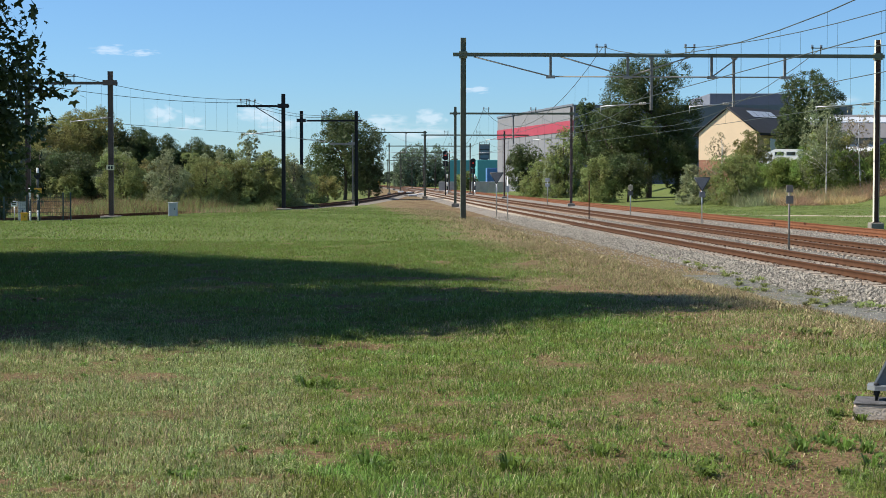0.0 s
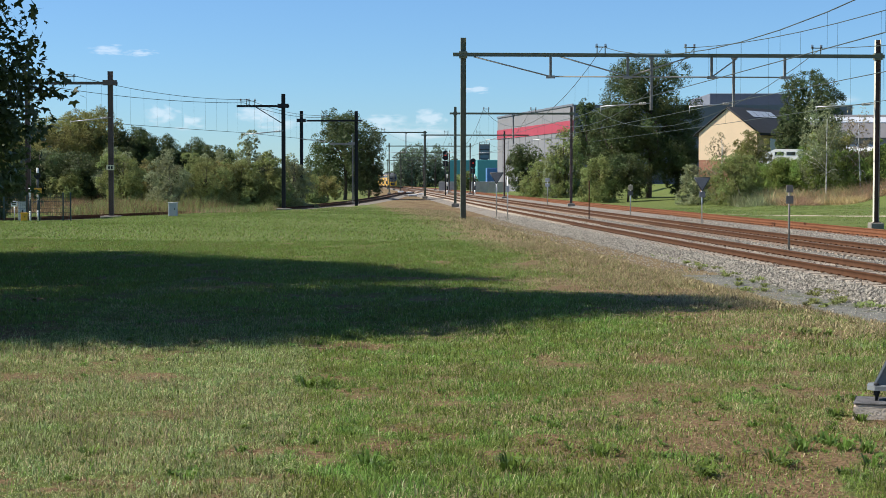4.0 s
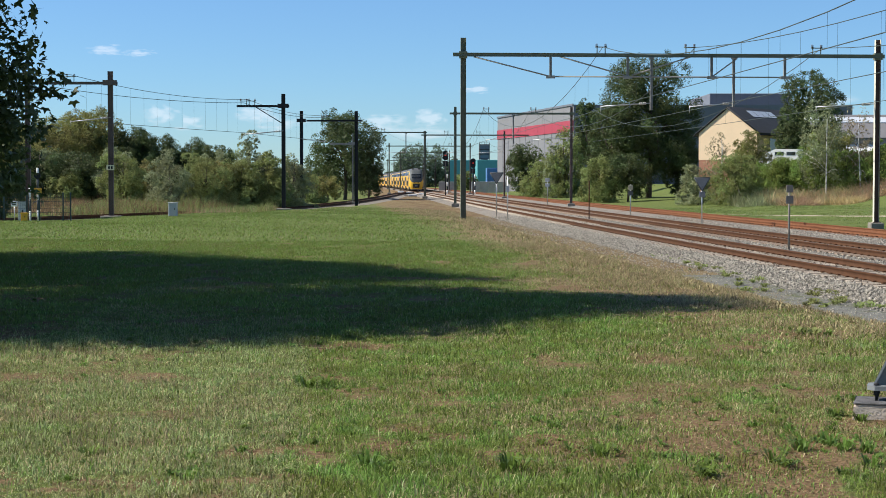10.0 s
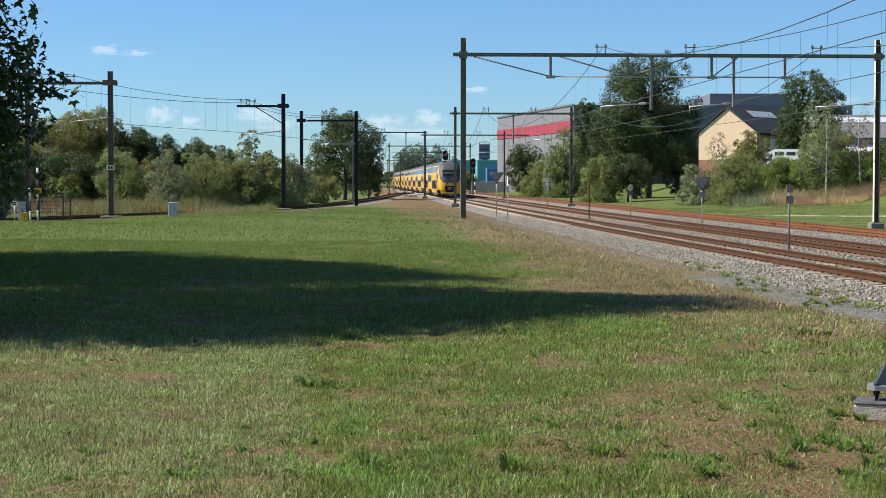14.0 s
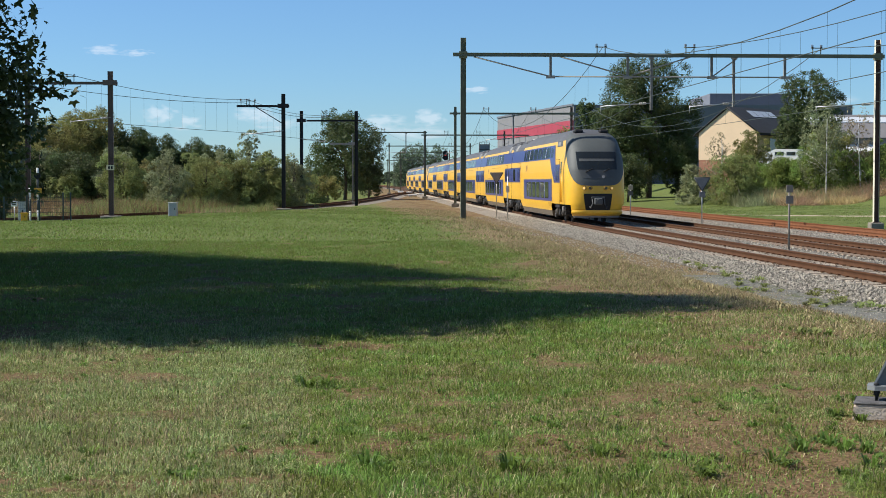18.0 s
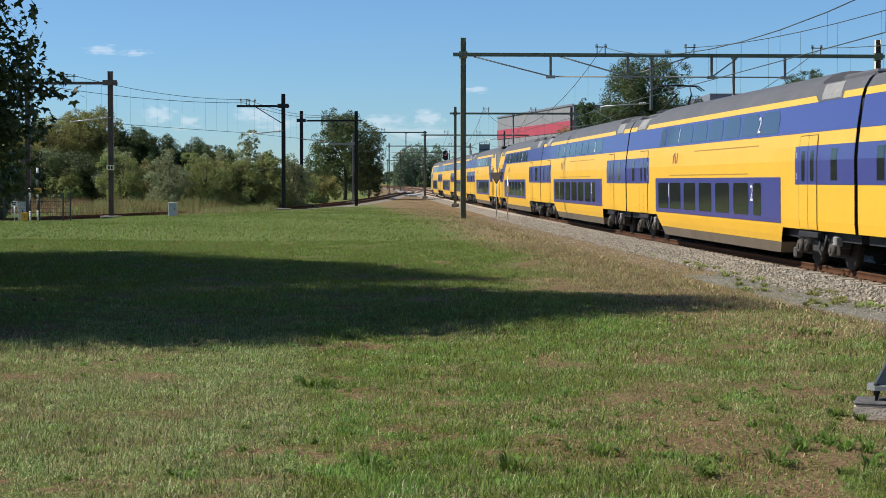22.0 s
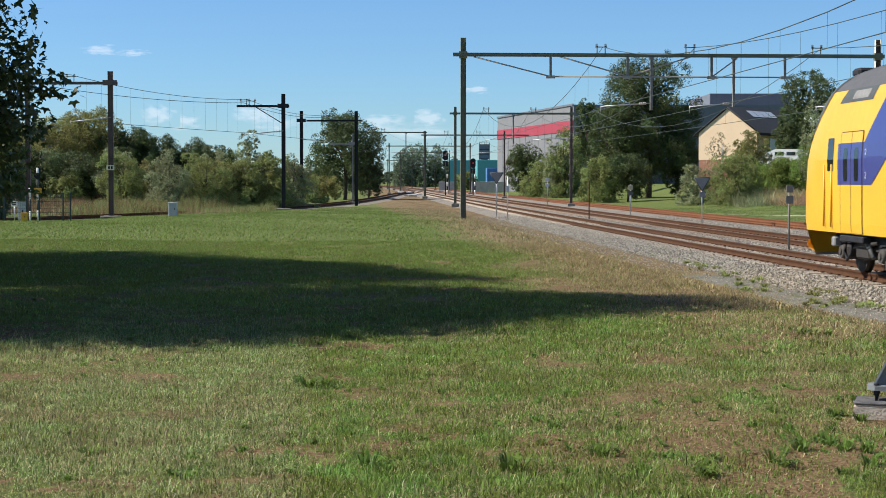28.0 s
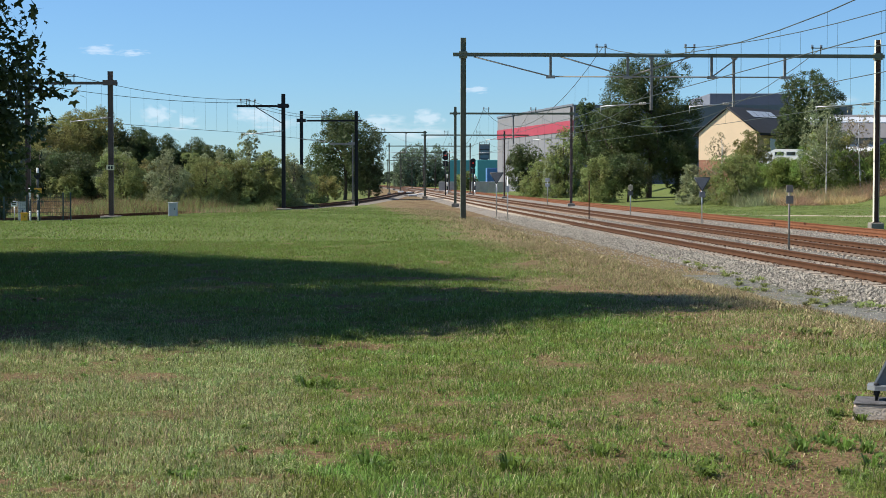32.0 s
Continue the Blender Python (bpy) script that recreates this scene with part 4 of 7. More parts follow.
def put_digit(car, ch, x, z, side, k=1.0):
    lean = math.atan2(half_width(z) - half_width(z + 0.4), 0.4)
    ob = new("class_digit", digit(ch))
    ob.parent = car
    ob.matrix_local = (Matrix.Translation((x, side * (half_width(z) + 0.026), z)) @
                       Matrix.Rotation(0 if side < 0 else math.pi, 4, "Z") @ Matrix.Rotation(math.pi / 2 - lean, 4, "X") @ Matrix.Scale(k, 4))
    ob["label"] = "white class number"


def emblem(car, x, z, side):
    """A plain angular mark of two hooked strokes in dark red."""
    bm = bmesh.new()
    w = 0.05
    for p, q in (((-0.31, 0.04), (-0.27, 0.30)), ((-0.27, 0.30), (-0.14, 0.38)), ((-0.14, 0.38), (0.05, 0.10)), ((0.05, 0.10), (0.12, 0.05)),
                 ((-0.12, 0.33), (-0.05, 0.40)), ((0.12, 0.05), (0.27, 0.12)), ((0.27, 0.12), (0.31, 0.40)), ((-0.10, 0.22), (0.10, 0.22))):
        k = -side
        lo, hi = sorted((p, q), key=lambda c: c[1])
        if hi[1] - lo[1] < 0.04:
            hi = (hi[0], lo[1] + 0.05)
            patch(bm, side, ((x + k * lo[0], z + lo[1]), (x + k * hi[0], z + lo[1]), (x + k * hi[0], z + hi[1]), (x + k * lo[0], z + hi[1])), 0.007, rim=False)
        else:
            patch(bm, side, ((x + k * lo[0] - w, z + lo[1]), (x + k * lo[0] + w, z + lo[1]), (x + k * hi[0] + w, z + hi[1]), (x + k * hi[0] - w, z + hi[1])), 0.007, rim=False)
    bmesh.ops.recalc_face_normals(bm, faces=bm.faces)
    part("emblem", bm, "mark", car, "dark red angular two-hook mark")


def door(car, x0, x1, side):
    mid = (x0 + x1) / 2
    for a, b in ((x0, mid), (mid, x1)):
        bm = bmesh.new()
        for z0, z1, slot in ((0.90, 1.94, 0), (1.94, 2.85, 1), (2.85, 3.08, 0)):
            patch(bm, side, rect(a + 0.018, b - 0.018, z0, z1), 0.016, slot=slot, rim=slot == 1)
        leaf = part("door_leaf", bm, ("yellow", "blue"), car)
        bm = bmesh.new()
        c = (a + b) / 2
        patch(bm, side, ((c - 0.10, 2.02), (c + 0.10, 2.02), (c + 0.13, 2.15), (c - 0.13, 2.15)), 0.020, rim=False)
        patch(bm, side, rect(c - 0.13, c + 0.13, 2.15, 2.62), 0.020, rim=False)
        patch(bm, side, ((c - 0.13, 2.62), (c + 0.13, 2.62), (c + 0.10, 2.74), (c - 0.10, 2.74)), 0.020, rim=False)
        part("door_window", bm, "glass", leaf, "narrow dark door window")
    bm = bmesh.new()
    for x in (x0, mid, x1):
        patch(bm, side, rect(x - 0.016, x + 0.016, 0.90, 3.08), 0.012, rim=False)
    patch(bm, side, rect(x0, x1, 3.07, 3.10), 0.012, rim=False)
    part("door_seal", bm, "seam", car, "dark rubber door seal")
    bm = bmesh.new()
    box(bm, x0 - 0.05, x1 + 0.05, min(side * 1.25, side * 1.43), max(side * 1.25, side * 1.43), 0.70, 0.84, bevel=0.02)
    part("door_step", bm, "dark", car)


def bogie(car, x):
    bm = bmesh.new()
    for sd in (-1, 1):
        y = sd * 1.06
        box(bm, x - 1.75, x + 1.75, y - 0.09, y + 0.09, 0.50, 0.66, bevel=0.03)
        for ax in (-1.25, 1.25):
            box(bm, x + ax - 0.24, x + ax + 0.24, y - 0.15, y + 0.17, 0.30, 0.62, bevel=0.05)
            rod(bm, (x + ax - 0.34, y, 0.50), (x + ax - 0.34, y, 0.78), 0.09, n=8)
            rod(bm, (x + ax + 0.34, y, 0.50), (x + ax + 0.34, y, 0.78), 0.09, n=8)
        box(bm, x - 0.42, x + 0.42, y - 0.16, y + 0.20, 0.34, 0.80, bevel=0.05)
        rod(bm, (x - 0.9, y + sd * 0.16, 0.72), (x + 0.7, y + sd * 0.16, 0.58), 0.05)
        box(bm, x - 1.95, x + 1.95, y - 0.10, y + 0.14, 0.74, 0.86, bevel=0.03)
    box(bm, x - 0.5, x + 0.5, -1.0, 1.0, 0.42, 0.70)
    b = part("bogie", bm, "bogie", car, "dust-covered bogie frame")
    for sd in (-1, 1):
        for ax in (-1.25, 1.25):
            bm = bmesh.new()
            rod(bm, (x + ax, sd * 1.20, 0.46), (x + ax, sd * 1.31, 0.46), 0.17, 0.14, n=12)
            rod(bm, (x + ax, sd * 1.31, 0.46), (x + ax, sd * 1.34, 0.46), 0.07, n=8)
            part("axle_box", bm, "dust", b, "dusty round axle box")
            for k in (-0.34, 0.34):
                bm = bmesh.new()
                for q in range(5):
                    rod(bm, (x + ax + k, sd * 1.10, 0.52 + q * 0.055), (x + ax + k, sd * 1.10, 0.55 + q * 0.055), 0.115, 0.10, n=9)
                part("spring", bm, "dark", b)
        bm = bmesh.new()
        rod(bm, (x - 0.75, sd * 1.27, 0.40), (x - 0.25, sd * 1.27, 0.78), 0.045, n=8)
        rod(bm, (x - 0.52, sd * 1.27, 0.575), (x - 0.25, sd * 1.27, 0.78), 0.062, n=8)
        part("damper", bm, "signback", b)
        bm = bmesh.new()
        box(bm, x + 1.55, x + 1.78, min(sd * 1.18, sd * 1.36), max(sd * 1.18, sd * 1.36), 0.56, 0.78, bevel=0.03)
        part("sand_box", bm, "sandgrey", b, "pale grey sand box")
        bm = bmesh.new()
        box(bm, x - 1.72, x - 1.5, min(sd * 1.12, sd * 1.30), max(sd * 1.12, sd * 1.30), 0.16, 0.42, bevel=0.03)
        rod(bm, (x - 1.6, sd * 1.2, 0.4), (x - 1.35, sd * 1.2, 0.62), 0.04)
        part("brake_hanger", bm, "dust", b)
    for ax in (-1.25, 1.25):
        for sd in (-1, 1):
            bm = bmesh.new()
            rod(bm, (x + ax, sd * 0.70, 0.46), (x + ax, sd * 0.835, 0.46), 0.46, n=24)
            rod(bm, (x + ax, sd * 0.68, 0.46), (x + ax, sd * 0.70, 0.46), 0.485, n=24)
            rod(bm, (x + ax, sd * 0.2, 0.46), (x + ax, sd * 1.0, 0.46), 0.09, n=8)
            part("wheel", bm, "bogie", b, "brown steel wheel")
    for sd in (-1, 1):
        bm = bmesh.new()
        tube(bm, [(x + 0.55, sd * 1.28, 0.80), (x + 0.50, sd * 1.34, 0.45), (x + 0.72, sd * 1.34, 0.30), (x + 0.92, sd * 1.33, 0.48), (x + 0.90, sd * 1.28, 0.80)], 0.035, 6)
        part("hose", bm, "dark", b)


def pantograph(car, x):
    bm = bmesh.new()
    for y in (-0.55, 0.55):
        box(bm, x - 1.0, x + 1.0, y - 0.04, y + 0.04, 4.52, 4.60)
        for k in (-0.9, 0.9):
            rod(bm, (x + k, y, 4.30), (x + k, y, 4.52), 0.06, n=8)
    for k in (-0.9, 0.0, 0.9):
        box(bm, x + k - 0.04, x + k + 0.04, -0.55, 0.55, 4.52, 4.60)
    p = part("pantograph", bm, "dark", car, "raised dark pantograph")
    bm = bmesh.new()
    for y in (-0.45, 0.45):
        rod(bm, (x - 0.8, y, 4.60), (x + 0.9, y * 0.6, 5.10), 0.035)
        rod(bm, (x + 0.9, y * 0.6, 5.10), (x - 0.2, y, 5.46), 0.022)
    part("arm", bm, "dark", p)
    bm = bmesh.new()
    for k in (-0.18, 0.18):
        tube(bm, [(x - 0.2 + k, -0.95, 5.30), (x - 0.2 + k, -0.7, 5.47), (x - 0.2 + k, 0, 5.50), (x - 0.2 + k, 0.7, 5.47), (x - 0.2 + k, 0.95, 5.30)], 0.022, 5)
    part("head", bm, "dark", p)


def make_car(kind, ch, label):
    """An end car has a cab at +x; a middle car has gangways at both ends."""
    end = kind == "end"
    L = L_END if end else L_MID
    h = L / 2
    rear = -h + 0.11
    front = h - 0.11
    car = tagged(empty("train_car"), label, "train car", "cars of the train")
    low_r, low_f = (6.9, 0.0) if end else (3.6, 3.6)
    zs = [0.88, 1.1, 1.8, 2.5, 2.85, 3.15, 3.5, 3.86, 4.02, 4.12, 4.22, 4.30]
    # shell: one ring per height
    bm = bmesh.new()
    ths = [90, 78, 66, 56, 47, 38, 30, 22, 15, 7, 0]
    ths = ths + [-t for t in ths[-2::-1]]
    rows = []
    for z in zs:
        w = half_width(z)
        if end:
            around = [nose_point(t, z, h) for t in ths]
            xs = around[0].x
            lft = [Vector((rear + (xs - rear) * k, w, z)) for k in (0, 0.35, 0.7)]
            row = lft + around + [Vector((v.x, -v.y, v.z)) for v in lft[::-1]]
        else:
            row = [Vector((x, w, z)) for x in (rear, 0, front)] + [Vector((x, -w, z)) for x in (front, 0, rear)]
        rows.append([bm.verts.new(v) for v in row])
    nb = len(rows[0])
    for k in range(len(rows) - 1):
        for i in range(nb - 1):
            f = bm.faces.new((rows[k][i], rows[k + 1][i], rows[k + 1][i + 1], rows[k][i + 1]))
            f.smooth = end and 2 < i < nb - 4
            f.material_index = 1 if zs[k] >= 4.01 else (2 if not end and i == 2 else 0)
    bm.faces.new([r for r in rows[-1]]).material_index = 1
    bm.faces.new([r[0] for r in rows] + [r[-1] for r in rows[::-1]]).material_index = 2
    bmesh.ops.recalc_face_normals(bm, faces=bm.faces)
    part("body_shell", bm, ("yellow", "roofgrey", "black"), car)
    # the raised roof between the low car ends
    bm = bmesh.new()
    rows = []
    for z in (4.29, 4.34, 4.40, 4.47, 4.54, 4.59, 4.63, 4.655):
        w = half_width(z)
        r0, r1 = -h + low_r + (z - 4.29) * 1.6, h - low_f - (z - 4.29) * 1.6
        if end:
            around = [nose_point(t, z, h, 0.004) for t in ths]
            row = [Vector((r0, w, z)), Vector((0, w, z))] + around + [Vector((0, -w, z)), Vector((r0, -w, z))]
        else:
            row = [Vector((x, w, z)) for x in (r0, 0, r1)] + [Vector((x, -w, z)) for x in (r1, 0, r0)]
        rows.append([bm.verts.new(v) for v in row])
    for a, b in zip(rows, rows[1:]):
        for i in range(len(a)):
            j = (i + 1) % len(a)
            bm.faces.new((a[i], b[i], b[j], a[j]))
    bm.faces.new(rows[-1])
    bmesh.ops.recalc_face_normals(bm, faces=bm.faces)
    part("raised_roof", bm, "roofgrey", car, "grey raised roof")
    # low part between the bogies
    lo0, lo1 = (-h + 5.6, h - 6.6 if end else h - 5.6)
    bm = bmesh.new()
    for sd in (-1, 1):
        patch(bm, sd, ((lo0 + 0.45, 0.50), (lo1 - 0.45, 0.50), (lo1, 0.90), (lo0, 0.90)), 0.002, rim=False)
    part("sill", bm, "yellow", car)
    bm = bmesh.new()
    vs = [[bm.verts.new((x, sd * half_width(z), z)) for x, z in ((lo0 + 0.75, 0.22), (lo1 - 0.75, 0.22), (lo1 - 0.45, 0.50), (lo0 + 0.45, 0.50))] for sd in (-1, 1)]
    bm.faces.new(vs[0])
    bm.faces.new(vs[1][::-1])
    for i in range(4):
        j = (i + 1) % 4
        bm.faces.new((vs[0][j], vs[0][i], vs[1][i], vs[1][j]))
    part("skirt", bm, "skirt", car, "grey dusty lower skirt")
    bm = bmesh.new()
    box(bm, rear + 0.1, h - (2.4 if end else 0.26), -1.2, 1.2, 0.66, 0.879)
    part("underframe", bm, "dark", car)
    for x in ((-h + 3.35), (h - 4.3 if end else h - 3.35)):
        bogie(car, x)
    bm = bmesh.new()
    for e in ((-1,) if end else (-1, 1)):
        a, b = sorted((e * (h - 0.105), e * (h - 0.004)))
        box(bm, a, b, -1.28, 1.28, 0.95, 3.8, bevel=0.02)
    part("gangway", bm, "bellows", car, "black rubber gangway bellows")
    panel0, panel1 = (-h + 7.8, h - 6.35) if end else (-h + 5.6, h - 5.75)
    for sd in (-1, 1):
        # upper blue band, yellow stripe stays between it and the roof
        bm = bmesh.new()
        patch(bm, sd, ((rear, 3.16), (h - 7.3 if end else front, 3.16), (h - 5.9 if end else front, 3.86), (rear, 3.86)), 0.006, nx=4, rim=False)
        if end:
            patch(bm, sd, ((h - 5.3, 1.94), (h - 4.85, 2.85), (h - 5.9, 3.86), (h - 7.3, 3.16)), 0.012, nx=6, rim=False, ny=8)
            patch(bm, sd, ((h - 5.3, 1.94), (h - 3.15, 1.94), (h - 3.15, 2.85), (h - 4.85, 2.85)), 0.006, rim=False, ny=4)
        patch(bm, sd, rect(rear, -h + (5.75 if end else 4.4), 1.94, 2.85), 0.006, rim=False)
        if not end:
            patch(bm, sd, rect(h - 4.5, front, 1.94, 2.85), 0.006, rim=False)
        part("blue_band", bm, "blue", car, "blue livery band")
        if end:
            bm = bmesh.new()
            patch(bm, sd, ((h - 5.0, 3.74), (h - 2.9, 3.74), (h - 3.3, 4.03), (h - 5.25, 4.03)), 0.007, rim=False)
            part("roof_cheek", bm, "maskgrey", car)
            bm = bmesh.new()
            patch(bm, sd, ((h - 4.7, 3.80), (h - 3.7, 3.80), (h - 3.85, 3.98), (h - 4.85, 3.98)), 0.012, rim=False)
            part("cheek_plate", bm, "sandgrey", car, "pale grey plate on the cab cheek")
            for x0, x1, z1, m in ((h - 7.15, h - 6.78, 3.74, "upglass"), (h - 6.6, h - 6.25, 3.66, "glass")):
                bm = bmesh.new()
                patch(bm, sd, ((x0, 3.24), (x1, 3.24), (x1 + 0.06, z1 - 0.08), (x0 + 0.06, z1 - 0.08)), 0.017, rim=False)
                patch(bm, sd, ((x0 + 0.06, z1 - 0.08), (x1 + 0.06, z1 - 0.08), (x1 - 0.02, z1), (x0 + 0.12, z1)), 0.017, rim=False)
                part("upper_window", bm, m, car)
            bm = bmesh.new()
            patch(bm, sd, rect(h - 6.95, h - 6.93, 1.0, 2.05), 0.006, rim=False)
            patch(bm, sd, rect(h - 6.2, h - 6.18, 0.95, 2.05), 0.006, rim=False)
            patch(bm, sd, rect(h - 6.95, h - 6.18, 2.16, 2.18), 0.006, rim=False)
            for k in range(3):
                patch(bm, sd, rect(h - 7.9 + 0.42 * k, h - 7.75 + 0.42 * k, 0.70, 0.92), 0.006, rim=False)
            part("hatch_seam", bm, "trim", car)
        # grey roof edge over the low car ends, where the yellow stripe stops
        for x0, x1, k0, k1 in (((rear, -h + low_r - 0.45, 0.0, 0.35),) if end else ((-h + 1.4, -h + low_r - 0.45, 0.0, 0.35), (h - low_f + 0.45, h - 1.4, -0.35, 0.0))):
            bm = bmesh.new()
            patch(bm, sd, ((x0, 3.865), (x1, 3.865), (x1 + k1, 4.03), (x0 + k0, 4.03)), 0.009, rim=False)
            part("roof_edge", bm, "roofgrey", car)
        # lower windows in their blue panel
        bm = bmesh.new()
        patch(bm, sd, rect(panel0, panel1, 0.98, 2.12), 0.012)
        panel = part("window_panel", bm, "blue", car, "blue panel round the lower windows")
        if end:
            lower = [(-h + 9.35, 0.7)] + [(-h + 10.35 + 1.98 * k, 1.6) for k in range(5)]
            if sd > 0:
                lower = [(h - 9.15, 0.6)] + [(h - 11.25 - 1.98 * k, 1.6) for k in range(5)]
        else:
            lower = [(-h + 6.1, 1.6), (-h + 7.95, 1.6)] + [(-h + 10.03 + 2.1 * k, 1.6) for k in range(4)] + [(-h + 18.45, 0.75)]
        for a, wide in lower:
            bm = bmesh.new()
            b = a + wide
            for z0, z1, i0, i1 in ((1.12, 1.18, 0.06, 0.0), (1.18, 1.90, 0.0, 0.0), (1.90, 1.97, 0.0, 0.07)):
                patch(bm, sd, ((a + i0, z0), (b - i0, z0), (b - i1, z1), (a + i1, z1)), 0.018, rim=False)
            part("lower_window", bm, "glass", panel)
        for k in (1, len(lower) - 1):
            put_digit(car, ch[0 if k == 1 else 1], lower[k][0] + (1.85 if end and sd > 0 else -0.15), 1.50, sd)
        # upper windows, leaning with the side
        upper = [(-h + (7.35 if end else 6.0), 0.9)] + [(-h + (8.5 if end else 7.15) + 1.95 * k, 1.72) for k in range(6 if end else 7)]
        for a, wide in upper:
            b = a + wide
            bm = bmesh.new()
            patch(bm, sd, ((a + 0.02, 3.22), (b - 0.02, 3.22), (b, 3.28), (a, 3.28)), 0.012, rim=False)
            patch(bm, sd, rect(a, b, 3.28, 3.58), 0.012, rim=False)
            patch(bm, sd, ((a, 3.58), (b, 3.58), (b - 0.06, 3.70), (a + 0.06, 3.70)), 0.012, rim=False)
            patch(bm, sd, ((a + 0.06, 3.70), (b - 0.06, 3.70), (b - 0.22, 3.80), (a + 0.22, 3.80)), 0.012, rim=False)
            part("upper_window", bm, "upglass", car)
        for k in (2, len(upper) - 1):
            put_digit(car, ch[0 if k == 2 else 1], upper[k][0] - 0.10, 3.28, sd)
        door(car, -h + (4.15 if end else 2.7), -h + (5.55 if end else 4.15), sd)
        if end:
            door(car, h - 4.75, h - 3.35, sd)
            bm = bmesh.new()
            for x in (h - 2.75, h - 2.25):
                rod(bm, (x, sd * 1.45, 1.0), (x, sd * 1.45, 2.4), 0.022)
            part("handrail", bm, "yellow", car)
            bm = bmesh.new()
            patch(bm, sd, rect(h - 2.85, h - 2.45, 2.25, 2.98), 0.010, rim=False)
            part("cab_side_window", bm, "glass", car)
        else:
            door(car, h - 4.15, h - 2.75, sd)
        for x in ((-h + 5.65, h - 5.0) if end else (-h + 4.28, h - 4.32)):
            put_digit(car, ch[0 if x < 0 else 1], x, 2.08, sd, 0.32)
            put_digit(car, ch[0 if x < 0 else 1], x, 2.58, sd, 0.28)
        for e in ((-1,) if end else (-1, 1)):
            xa = e * (h - (2.1 if end else 1.5))
            hw = 0.58 if end else 0.22
            bm = bmesh.new()
            patch(bm, sd, rect(xa - hw, xa + hw, 2.04, 2.76), 0.012, rim=False)
            part("vestibule_window", bm, "glass", car)
            xa = e * (h - 2.2)
            bm = bmesh.new()
            patch(bm, sd, rect(xa - 0.7, xa + 0.7, 3.90, 4.27, -e * 0.25), 0.012)
            part("roof_hatch", bm, "sandgrey", car, "pale grey roof-edge hatch")
        for z, a, b in ((2.93, -2.0, 5.5), (2.20, -5.5, 4.5)) if not end else ():
            bm = bmesh.new()
            patch(bm, sd, rect(a, b, z, z + 0.028), 0.006, rim=False)
            part("trim_line", bm, "trim", car)
        emblem(car, (-h + 9.3 if sd < 0 else h - 9.6) if end else sd * (h - 8.7), 2.54, sd)
    # roof equipment
    for x, w, l, t in ((-h + 1.9, 1.5, 2.2, 0.16),) + (((-h + 5.0, 1.6, 2.0, 0.20),) if end else ((h - 1.9, 1.5, 2.2, 0.16),)):
        bm = bmesh.new()
        box(bm, x - l / 2, x + l / 2, -w / 2, w / 2, 4.28, 4.32 + t, bevel=0.05)
        part("roof_unit", bm, "roofgrey", car)
    if kind == "panto":
        pantograph(car, -h + 2.6)
    if end:
        cab_front(car, h)
    return car


def nose_patch(bm, h, u0, u1, z0, z1, grow, n=12, m=8, slot=0):
    rows = []
    for j in range(m + 1):
        v = j / m
        row = []
        for i in range(n + 1):
            u = i / n
            th = (u0(v) if callable(u0) else u0) * (1 - u) + (u1(v) if callable(u1) else u1) * u
            lo = z0(th) if callable(z0) else z0
            hi = z1(th) if callable(z1) else z1
            row.append(bm.verts.new(nose_point(th, lo + (hi - lo) * v, h, grow(v) if callable(grow) else grow)))
        rows.append(row)
    grid_faces(bm, rows, slot, False)
    return bm


